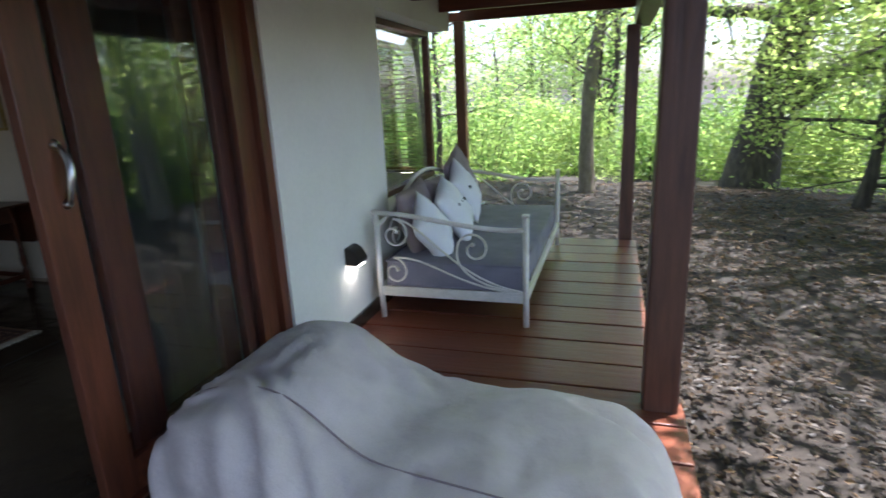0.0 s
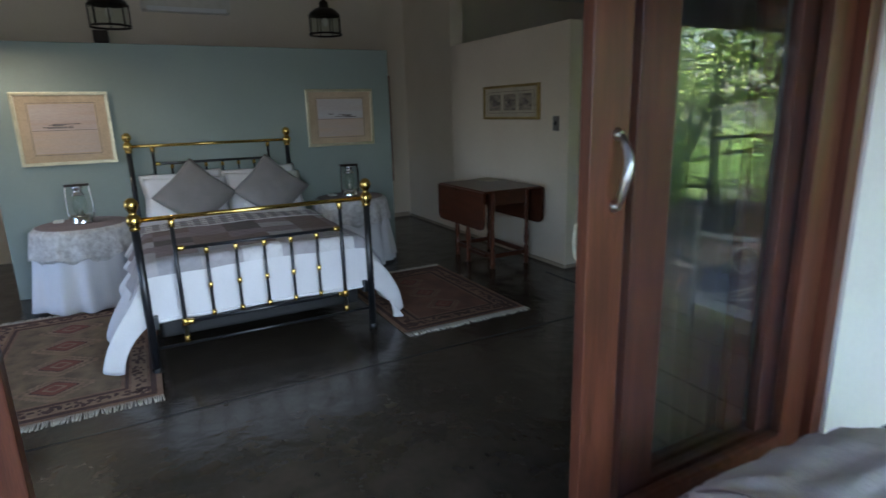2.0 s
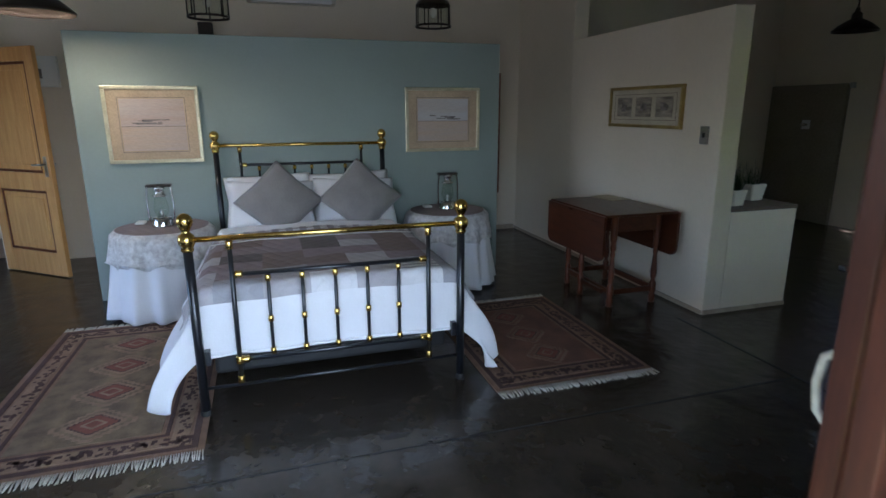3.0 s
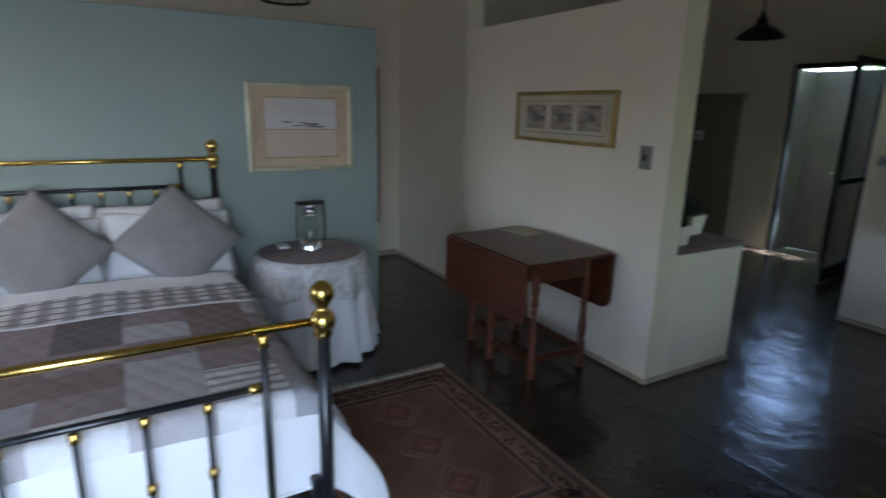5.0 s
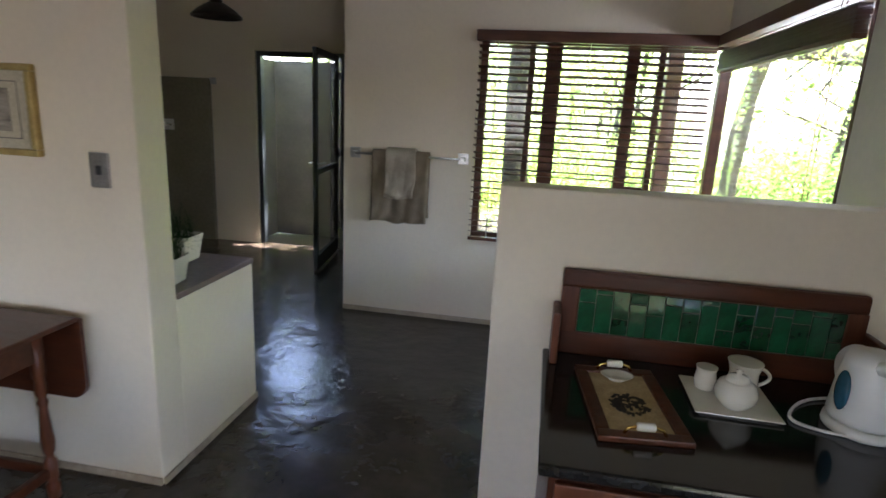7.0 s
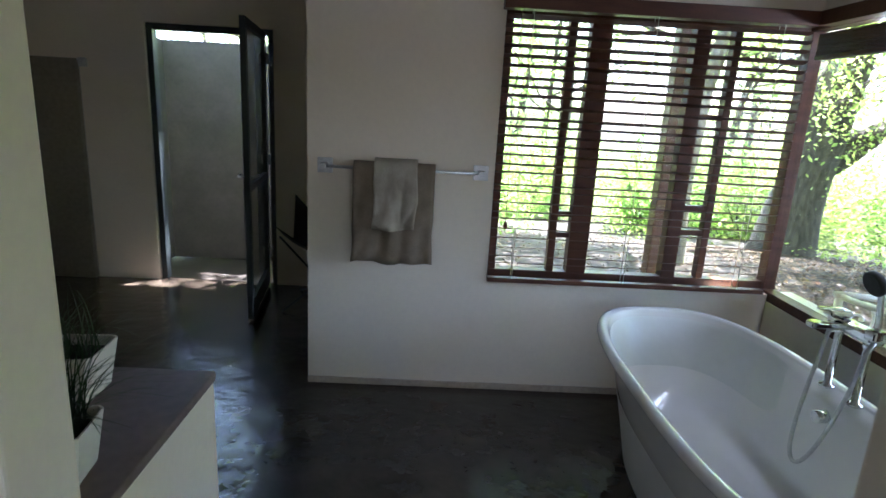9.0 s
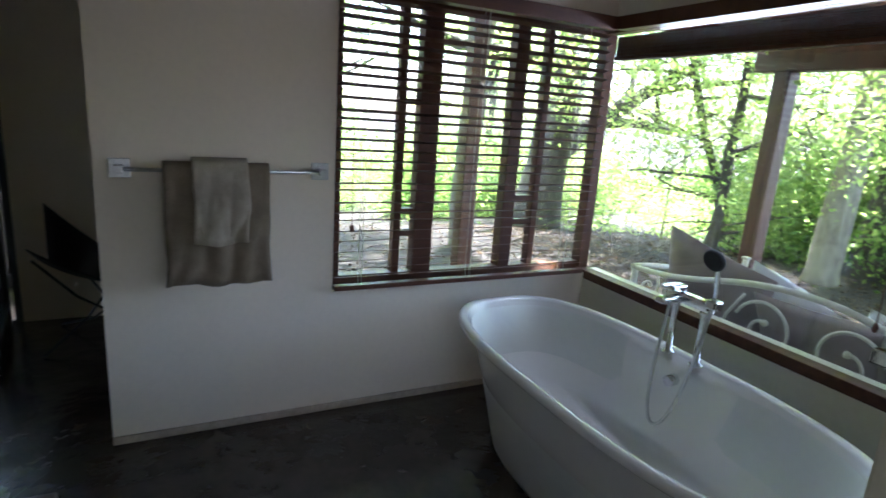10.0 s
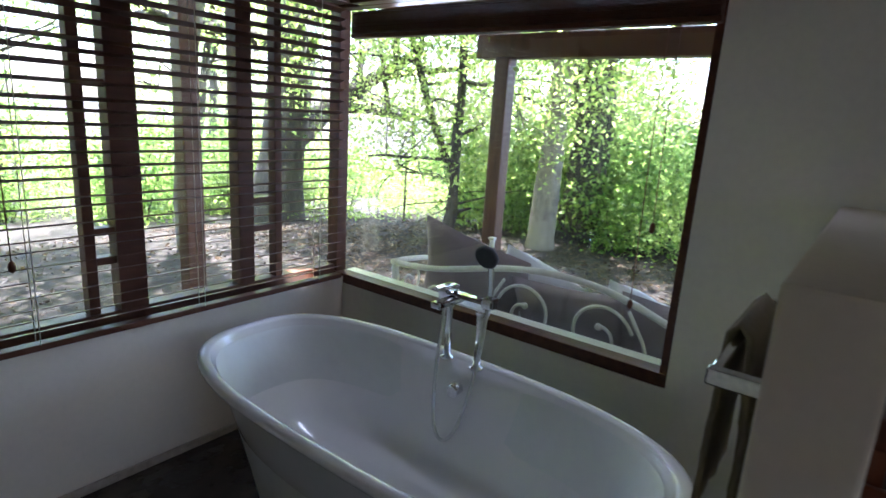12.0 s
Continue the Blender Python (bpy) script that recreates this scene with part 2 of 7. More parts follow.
M = dict(
    plaster=mat("cream_plaster", (0.80, 0.71, 0.57), 0.75, col2=(0.75, 0.66, 0.52), scale=1.3, fine=45, bump=0.25, bump_fine=0.12, speck=0.93, detail=3.0),
    plaster_out=mat("outer_plaster", (0.84, 0.81, 0.72), 0.8, col2=(0.79, 0.76, 0.66), scale=1.6, fine=40, bump=0.3, bump_fine=0.15, speck=0.92, detail=3.0),
    sage=mat("sage_paint", (0.285, 0.335, 0.30), 0.6, col2=(0.255, 0.30, 0.265), scale=1.2, fine=50, bump=0.15, bump_fine=0.12, speck=0.94, detail=3.0),
    ceiling=mat("ceiling_paint", (0.72, 0.69, 0.62), 0.8, scale=2, fine=30),
    screed=mat("polished_screed", (0.050, 0.039, 0.029), 0.22, spec=0.55, col2=(0.030, 0.024, 0.018), scale=5.5, fine=22, bump=0.42, bump_fine=0.08, rough_var=0.10, speck=0.85, detail=3.0),
    panel=mat("olive_cement", (0.30, 0.27, 0.20), 0.6, col2=(0.25, 0.22, 0.16), scale=2, fine=30, bump=0.2),
    cement=mat("dark_cement", (0.068, 0.064, 0.056), 0.65, col2=(0.042, 0.04, 0.035), scale=3, fine=30, bump=0.3),
    ledge=mat("ledge_cement", (0.19, 0.135, 0.11), 0.5, col2=(0.15, 0.105, 0.088), scale=4, fine=30, bump=0.15),
    skirt=mat("skirting_cement", (0.50, 0.40, 0.29), 0.6, scale=5, fine=40),
    hardwood=mat("stained_hardwood", (0.165, 0.050, 0.023), 0.36, col2=(0.085, 0.026, 0.013), scale=5, fine=70, stretch=(6, 6, 0.6), bump=0.12, bump_fine=0.25, rough_var=0.08),
    hardwood_x=mat("stained_hardwood_crosswise", (0.19, 0.060, 0.028), 0.36, col2=(0.11, 0.034, 0.018), scale=5, fine=70, stretch=(0.6, 6, 6), bump=0.12, bump_fine=0.25),
    deck=mat("deck_board", (0.15, 0.046, 0.023), 0.34, spec=0.45, col2=(0.105, 0.033, 0.018), scale=4, fine=60, stretch=(0.7, 7, 7), bump=0.15, bump_fine=0.3, rough_var=0.1, per_piece=0.25),
    post=mat("oiled_post", (0.13, 0.054, 0.027), 0.45, col2=(0.07, 0.029, 0.015), scale=5, fine=50, stretch=(6, 6, 0.6), bump=0.25, bump_fine=0.35),
    pine=mat("varnished_pine", (0.62, 0.36, 0.13), 0.35, col2=(0.50, 0.26, 0.085), scale=5, fine=60, stretch=(6, 6, 0.5), bump=0.08),
    table=mat("polished_table_wood", (0.090, 0.026, 0.011), 0.30, spec=0.35, speck=0.8, col2=(0.052, 0.016, 0.008), scale=5, fine=60, stretch=(0.8, 6, 6), bump=0.08, rough_var=0.06),
    table_v=mat("turned_wood", (0.14, 0.044, 0.019), 0.32, spec=0.35, speck=0.8, col2=(0.085, 0.026, 0.012), scale=6, fine=60, stretch=(6, 6, 0.8), bump=0.08),
    brass=mat("polished_brass", (0.80, 0.56, 0.16), 0.18, 1.0, col2=(0.66, 0.44, 0.12), scale=20, fine=120, bump=0.03, bump_fine=0.05),
    iron=mat("black_enamel", (0.012, 0.013, 0.016), 0.28, scale=20, fine=90, bump=0.04, bump_fine=0.08, spec=0.6),
    steel=mat("brushed_steel", (0.62, 0.62, 0.60), 0.3, 1.0, scale=15, fine=150, bump=0.03, bump_fine=0.1),
    chrome=mat("chrome", (0.85, 0.86, 0.87), 0.06, 1.0, scale=10, fine=80, bump=0.0, bump_fine=0.02),
    darkmetal=mat("dark_bronze", (0.045, 0.035, 0.028), 0.38, 0.6, scale=14, fine=90, bump=0.06),
    doorsteel=mat("painted_steel", (0.035, 0.045, 0.05), 0.4, scale=10, fine=80, bump=0.05),
    enamel=mat("white_enamel", (0.84, 0.82, 0.80), 0.13, speck=0.97, scale=3, fine=20, bump=0.02, bump_fine=0.02, col2=(0.80, 0.79, 0.76), coat=0.5),
    bathside=mat("painted_iron_side", (0.74, 0.75, 0.72), 0.4, speck=0.95, col2=(0.70, 0.71, 0.68), scale=4, fine=30, bump=0.06),
    ivory=mat("ivory_enamel", (0.78, 0.74, 0.64), 0.35, scale=15, fine=90, bump=0.05, col2=(0.70, 0.66, 0.55)),
    linen=mat("white_linen", (0.82, 0.81, 0.81), 0.9, speck=0.9, col2=(0.77, 0.76, 0.77), scale=4, fine=160, bump=0.3, bump_fine=0.5, sheen=0.3),
    lace=mat("white_lace", (0.74, 0.73, 0.71), 0.9, col2=(0.48, 0.46, 0.44), scale=26, fine=140, bump=0.5, bump_fine=0.7),
    taupe=mat("taupe_cushion", (0.27, 0.25, 0.235), 0.9, col2=(0.23, 0.21, 0.20), scale=7, fine=180, bump=0.3, bump_fine=0.6, sheen=0.3),
    quilt_a=quilt_mat("quilt_mauve", (0.29, 0.235, 0.235)),
    quilt_b=quilt_mat("quilt_pale", (0.48, 0.45, 0.455)),
    quilt_c=quilt_mat("quilt_grey", (0.15, 0.125, 0.12)),
    quilt_d=quilt_mat("quilt_ivory", (0.76, 0.745, 0.74)),
    quilt_e=quilt_mat("quilt_brown", (0.225, 0.17, 0.15)),
    quilt_f=quilt_mat("quilt_silver", (0.38, 0.37, 0.385)),
    beanbag=mat("grey_canvas", (0.60, 0.52, 0.475), 0.85, speck=0.82, col2=(0.52, 0.445, 0.405), scale=9, fine=220, bump=0.8, bump_fine=0.5, sheen=0.2),
    daymat=mat("slate_canvas", (0.25, 0.235, 0.27), 0.85, scale=6, fine=200, bump=0.4, bump_fine=0.5),
    mauve=mat("mauve_canvas", (0.32, 0.25, 0.245), 0.9, scale=6, fine=200, bump=0.4, bump_fine=0.5),
    rug=mat("worn_wool", (0.25, 0.15, 0.092), 0.95, col2=(0.17, 0.098, 0.062), scale=14, fine=150, bump=0.4, bump_fine=0.9),
    rug_tan=mat("tan_wool", (0.31, 0.205, 0.13), 0.95, col2=(0.23, 0.145, 0.09), scale=10, fine=150, bump=0.4, bump_fine=0.9),
    rug_dark=mat("dark_wool", (0.085, 0.045, 0.036), 0.95, scale=14, fine=150, bump=0.4, bump_fine=0.9),
    rug_red=mat("brick_red_wool", (0.22, 0.075, 0.05), 0.95, scale=14, fine=150, bump=0.4, bump_fine=0.9),
    rug_olive=mat("olive_brown_wool", (0.24, 0.17, 0.095), 0.95, col2=(0.125, 0.088, 0.055), scale=9, fine=150, bump=0.4, bump_fine=0.9),
    rug_rust=mat("rust_brown_wool", (0.21, 0.10, 0.06), 0.95, col2=(0.135, 0.068, 0.045), scale=6, fine=150, bump=0.4, bump_fine=0.9),
    fringe=mat("rug_fringe", (0.62, 0.57, 0.47), 0.95, scale=30, fine=150),
    towel=mat("olive_terry", (0.26, 0.205, 0.14), 1.0, col2=(0.19, 0.15, 0.10), scale=9, fine=240, bump=0.4, bump_fine=1.0),
    terry=mat("pale_terry", (0.45, 0.39, 0.30), 1.0, col2=(0.32, 0.275, 0.21), scale=9, fine=240, bump=0.4, bump_fine=1.0),
    gilt=mat("gilt_frame", (0.55, 0.42, 0.16), 0.35, 0.55, col2=(0.40, 0.28, 0.10), scale=10, fine=90, bump=0.15),
    silver=mat("champagne_frame", (0.70, 0.64, 0.44), 0.35, 0.5, scale=10, fine=90, bump=0.1),
    mount=mat("picture_mount", (0.62, 0.47, 0.31), 0.9, scale=3, fine=80, bump=0.02),
    mount2=mat("cream_mount", (0.64, 0.57, 0.42), 0.9, scale=3, fine=80, bump=0.02),
    granite=mat("black_granite", (0.010, 0.010, 0.011), 0.10, col2=(0.02, 0.02, 0.02), scale=60, fine=240, bump=0.0, bump_fine=0.02),
    china=mat("cream_china", (0.80, 0.76, 0.66), 0.16, speck=0.97, col2=(0.78, 0.74, 0.64), scale=6, fine=40, bump=0.02, coat=0.4),
    tile=mat("green_glazed_tile", (0.008, 0.095, 0.036), 0.12, col2=(0.004, 0.05, 0.02), scale=16, fine=70, bump=0.15, bump_fine=0.1, per_piece=0.35, coat=0.5),
    grout=mat("pale_grout", (0.22, 0.24, 0.16), 0.9, scale=20, fine=90),
    slat=mat("blind_slat", (0.11, 0.040, 0.019), 0.45, spec=0.35, col2=(0.07, 0.024, 0.012), scale=5, fine=60, stretch=(1, 6, 6), bump=0.06),
    white_plastic=mat("white_plastic", (0.80, 0.79, 0.76), 0.35, speck=0.97, col2=(0.77, 0.76, 0.73), scale=10, fine=60, bump=0.02),
    switch=mat("steel_plate", (0.32, 0.30, 0.28), 0.35, 0.8, scale=10, fine=120, bump=0.03),
    blue=mat("blue_plastic", (0.03, 0.14, 0.24), 0.2, scale=10, fine=60, bump=0.0),
    rubber=mat("black_rubber", (0.015, 0.015, 0.015), 0.6, scale=20, fine=90),
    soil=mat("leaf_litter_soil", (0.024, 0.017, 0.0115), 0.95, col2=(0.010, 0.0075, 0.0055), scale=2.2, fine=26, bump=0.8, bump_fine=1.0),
    bark=mat("rough_bark", (0.10, 0.082, 0.066), 0.95, col2=(0.035, 0.028, 0.023), scale=7, fine=40, stretch=(2.5, 2.5, 0.6), bump=1.0, bump_fine=1.0),
    bark_pale=mat("pale_bark", (0.26, 0.22, 0.17), 0.9, col2=(0.15, 0.12, 0.09), scale=8, fine=40, stretch=(1.5, 1.5, 0.8), bump=0.7, bump_fine=0.8),
    leaf=leaf_mat("leaf_green", (0.05, 0.10, 0.022), (0.17, 0.23, 0.06)),
    # lit copy of the leaf: sunlight put into a brighter, yellower colour
    leaf_lit=leaf_mat("leaf_green_sunlit", (0.105, 0.155, 0.035), (0.24, 0.285, 0.085)),
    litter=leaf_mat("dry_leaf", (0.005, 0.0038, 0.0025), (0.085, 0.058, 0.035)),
    reed=leaf_mat("dark_grass_blade", (0.012, 0.022, 0.012), (0.03, 0.05, 0.025)),
    glass=glass_mat("clear_glass"),
    lampglass=glass_mat("lantern_glass", (0.9, 0.93, 0.9), 0.03),
    doorglass=glass_mat("door_glass", (0.95, 0.98, 0.975), 0.0, 0.20),
    screen=mesh_mat("insect_screen", (0.03, 0.035, 0.04), 0.10),
    curtain=mat("blue_grey_curtain", (0.56, 0.70, 0.71), 0.9, scale=5, fine=140, bump=0.2),
    bulb=glow_mat("lit_bulb", (1.0, 0.86, 0.62), 25),
    pale_print=mat("print_paper", (0.58, 0.56, 0.55), 0.9, col2=(0.56, 0.43, 0.36), scale=1.6, fine=90, stretch=(0.3, 0.3, 5), bump=0.0, bump_fine=0.0),
    dark_ink=mat("print_ink", (0.10, 0.085, 0.08), 0.9, col2=(0.30, 0.26, 0.24), scale=30, fine=120, bump=0.0, bump_fine=0.0),
    sepia=mat("sepia_print", (0.44, 0.38, 0.30), 0.9, col2=(0.15, 0.13, 0.11), scale=7, fine=120, stretch=(1, 1, 4.5), bump=0.0, bump_fine=0.0),
    sand=mat("sand_print", (0.60, 0.45, 0.34), 0.9, col2=(0.55, 0.46, 0.40), scale=3, fine=90, stretch=(0.4, 0.4, 6), bump=0.0, bump_fine=0.0),
    tea=mat("dark_weave", (0.05, 0.04, 0.03), 0.9, col2=(0.02, 0.016, 0.012), scale=40, fine=160, bump=0.4),
    rush=mat("rush_weave", (0.60, 0.46, 0.24), 0.9, col2=(0.48, 0.35, 0.17), scale=30, fine=140, bump=0.3),
)

# ---- building blocks ----


def box(bm, x0, y0, z0, x1, y1, z1, bevel=0.0, m=None):
    """An axis-aligned block with softened edges."""
    g = bmesh.ops.create_cube(bm, size=1.0)
    vs = g["verts"]
    bmesh.ops.scale(bm, vec=(x1 - x0, y1 - y0, z1 - z0), verts=vs)
    bmesh.ops.translate(bm, vec=((x0 + x1) / 2, (y0 + y1) / 2, (z0 + z1) / 2), verts=vs)
    if bevel:
        es = list({e for v in vs for e in v.link_edges})
        r = bmesh.ops.bevel(bm, geom=es, offset=bevel, segments=2, affect="EDGES", profile=0.6)
        vs = list({v for f in r["faces"] for v in f.verts} | {v for v in vs if v.is_valid})
    if m:
        bmesh.ops.transform(bm, matrix=m, verts=vs)
    return vs


def tube(bm, pts, r, sides=8, closed=False, caps=True):
    """A round bar along a line of points; r may be a number or one radius a point."""
    pts = [Vector(p) for p in pts]
    n = len(pts)
    rad = r if isinstance(r, (list, tuple)) else [r] * n
    rings, up = [], None
    for i, p in enumerate(pts):
        a = pts[(i - 1) % n] if (closed or i) else p
        b = pts[(i + 1) % n] if (closed or i < n - 1) else p
        d = (b - a).normalized()
        if up is None:
            up = d.orthogonal().normalized()
        up = (up - d * up.dot(d))
        up = up.normalized() if up.length > 1e-6 else d.orthogonal().normalized()
        s = d.cross(up)
        rings.append([bm.verts.new(p + rad[i] * (math.cos(2 * math.pi * k / sides) * up + math.sin(2 * math.pi * k / sides) * s)) for k in range(sides)])
    last = n if closed else n - 1
    for i in range(last):
        A, B = rings[i], rings[(i + 1) % n]
        for k in range(sides):
            f = bm.faces.new((A[k], A[(k + 1) % sides], B[(k + 1) % sides], B[k]))
            f.smooth = True
    if caps and not closed:
        bm.faces.new(rings[0][::-1])
        bm.faces.new(rings[-1])


def lathe(bm, prof, c=(0, 0, 0), sides=20, ripple=None):
    """A turned body: (radius, height) from bottom to top. ripple(angle, i) scales the radius."""
    rings = []
    for i, (r, z) in enumerate(prof):
        ring = []
        for k in range(sides):
            a = 2 * math.pi * k / sides
            q = r * (ripple(a, i) if ripple else 1)
            ring.append(bm.verts.new((c[0] + q * math.cos(a), c[1] + q * math.sin(a), c[2] + z)))
        rings.append(ring)
    for A, B in zip(rings, rings[1:]):
        for k in range(sides):
            f = bm.faces.new((A[k], A[(k + 1) % sides], B[(k + 1) % sides], B[k]))
            f.smooth = True
    if prof[0][0] > 1e-4:
        bm.faces.new(rings[0][::-1])
    if prof[-1][0] > 1e-4:
        bm.faces.new(rings[-1])


def ball(bm, c, r, sx=1, sy=1, sz=1, seg=16):
    g = bmesh.ops.create_uvsphere(bm, u_segments=seg, v_segments=seg // 2 + 2, radius=r)
    bmesh.ops.scale(bm, vec=(sx, sy, sz), verts=g["verts"])
    bmesh.ops.translate(bm, vec=c, verts=g["verts"])
    for v in g["verts"]:
        for f in v.link_faces:
            f.smooth = True


def adopt(ob, parent):
    """Parts are modelled where they stand; the parent keeps its own place at its base."""
    if parent is not None:
        ob.parent = parent
        if parent.parent is None:
            ob.matrix_parent_inverse = parent.matrix_basis.inverted()


def part(name, bm, material, parent=None, label="", smooth=False):
    me = bpy.data.meshes.new(name)
    if smooth:
        for f in bm.faces:
            f.smooth = True
    bmesh.ops.recalc_face_normals(bm, faces=bm.faces)
    bm.to_mesh(me)
    bm.free()
    me.materials.append(material)
    ob = new(name, me)
    adopt(ob, parent)
    if label:
        ob["label"] = label
    return ob


def shared(name, me, material, parent, m):
    """One more piece on mesh data that alike pieces share."""
    if not me.materials:
        me.materials.append(material)
    ob = new(name, me)
    adopt(ob, parent)
    ob.matrix_basis = m
    return ob


def thing(name, place, label, category, group="", rz=0.0):
    e = new(name)
    e.empty_display_size = 0.1
    e.matrix_basis = pose(*place, 0, 0, rz)
    return tagged(e, label, category, group)


def B():
    return bmesh.new()


def block(name, dims, material, label="", category="", bevel=0.01, parent=None):
    bm = B()
    box(bm, *dims, bevel)
    ob = part(name, bm, material, parent)
    return tagged(ob, label, category, kind="structure") if parent is None else ob


def cloth_noise(p, k=3.0, amp=0.01):
    return amp * noise.noise(Vector(p) * k)


# ---- the setting ----
XI, XO, YE = -2.44, -2.16, 6.79        # inner and outer face of the long wall, face of the end wall
H = 3.05

block("floor", (-8.65, -2.9, -0.25, XO + 0.02, 8.6, 0.0), M["screed"], "dark grey polished cement floor", "floor", 0)
bm = B()
box(bm, -8.7, -2.9, H, 0.0 + XO, 8.8, H + 0.12)
tagged(part("ceiling", bm, M["ceiling"]), "plain off-white ceiling over the rooms", "ceiling", kind="structure")


def wall(name, boxes, material, label):
    bm = B()
    for b in boxes:
        box(bm, *b, 0.008 if len(boxes) < 3 else 0.0)
    return tagged(part(name, bm, material), label, "wall", kind="structure")


# long wall to the veranda: sliding-door opening, short solid stretch, corner window
DY0, DY1, DTOP = -0.45, 3.485, 2.14
WY0, WY1, WZ0, WZ1 = 4.99, 6.66, 0.62, 2.14
wall("wall_east", [(XI, -2.9, 0, XO, DY0, H), (XI, DY0, DTOP, XO, DY1, H), (XI, DY1, -0.3, XO, WY0, H),
                   (XI, WY0, -0.3, XO, YE + 0.2, WZ0), (XI, WY0, WZ1, XO, YE + 0.2, H)], M["plaster_out"], "cream plastered outer wall with wide door opening and corner window")
EX0 = -4.05
wall("wall_north", [(-5.05, YE, 0, EX0, YE + 0.2, H), (EX0, YE, 0, XI, YE + 0.2, 0.66), (EX0, YE, WZ1, XI, YE + 0.2, H)], M["plaster"], "cream plastered end wall of the bathroom with window")
wall("wall_west", [(-8.65, -2.9, 0, -8.13, -1.93, H), (-8.65, -1.93, 2.06, -8.13, -1.07, H), (-8.65, -1.07, 0, -8.13, -0.99, H), (-8.65, -0.99, 0, -8.40, 8.8, H)], M["plaster"], "cream plastered back wall of the bedroom")
wall("wall_hall", [(-9.9, -2.6, 0, -9.8, 0.2, H), (-9.8, -2.6, 0, -8.65, -2.5, H), (-9.8, 0.1, 0, -8.65, 0.2, H), (-9.9, -2.6, -0.2, -8.65, 0.2, -0.001), (-9.9, -2.6, H, -8.65, 0.2, H + 0.1)], M["plaster"], "plain plastered hall behind the open door")
# out of view; its window opening is assumed, to let light in
wall("wall_south", [(-8.4, -2.9, 0, -6.6, -2.65, H), (-6.6, -2.9, 0, -3.8, -2.65, 0.65), (-6.6, -2.9, 2.1, -3.8, -2.65, H), (-3.8, -2.9, 0, XI, -2.65, H)], M["plaster"], "unseen cream plastered side wall with an added wide opening for light")
wall("wall_partition_bathroom", [(-7.1, 4.50, 0, -5.0, 4.665, 2.19), (-8.4, 4.50, 0, -7.1, 4.665, H)], M["plaster"], "cream plastered partition wall beside the bathroom")
wall("wall_partition_sage", [(-6.89, 0.08, 0, -6.75, 3.55, 2.09)], M["sage"], "sage green painted free-standing wall behind the bed")
wall("wall_partition_low", [(-3.66, 4.435, 0, XI, 4.575, 1.386)], M["plaster"], "low cream plastered partition between bath and tea counter")
wall("wall_shower", [(-4.62, YE + 0.2, 0, -4.40, 8.75, H), (-8.4, 8.55, 0, -6.72, 8.75, H), (-6.72, 8.55, 2.13, -5.70, 8.75, H), (-5.70, 8.55, 0, -4.62, 8.75, H)], M["plaster"], "cream plastered walls of the wash room with a doorway")
wall("wall_outdoor_shower", [(-7.6, 10.35, -0.3, -4.4, 10.55, 2.16), (-7.6, 8.76, -0.3, -7.4, 10.35, 2.16), (-4.6, 8.76, -0.3, -4.4, 10.35, 2.16)], M["cement"], "dark cement wall round an outdoor shower")
block("shower_panel", (-8.39, 8.50, 0, -7.25, 8.548, 1.82), M["panel"], "dark cement-rendered shower wall panel", "wall", 0.006)
# skirting of pale cement
bm = B()
box(bm, -8.4, 4.488, 0, -5.0, 4.499, 0.034, 0.004)
box(bm, -4.999, 4.50, 0, -4.989, 5.29, 0.034, 0.004)
box(bm, -5.05, YE - 0.014, 0, XI, YE - 0.001, 0.038, 0.004)
box(bm, -8.399, -0.2, 0, -8.386, 4.48, 0.06, 0.004)
tagged(part("baseboard", bm, M["skirt"]), "low pale cement skirting along the walls", "baseboard", kind="structure")
# floor joint in the screed
bm = B()
box(bm, -5.0, 4.28, 0.0, XI, 4.292, 0.0025)
box(bm, -4.0, -2.6, 0.0, -3.99, 4.28, 0.0025)
tagged(part("floor_joint", bm, M["rubber"]), "thin dark expansion joint in the floor", "joint", kind="structure")

# vanity half-wall with its ledge
block("half_wall", (-5.6, 4.666, 0, -5.0, 5.29, 0.775), M["plaster"], "low plastered half-wall beside the passage", "wall", 0.008)
block("ledge", (-5.6, 4.667, 0.776, -4.995, 5.295, 0.804), M["ledge"], "brown-grey cement ledge on the half-wall", "ledge", 0.005)

# veranda: ground slab of boards, posts, beam and roof
GZ = -0.34
DX1, DEND = -0.2, 6.95

# ---- bedroom ----


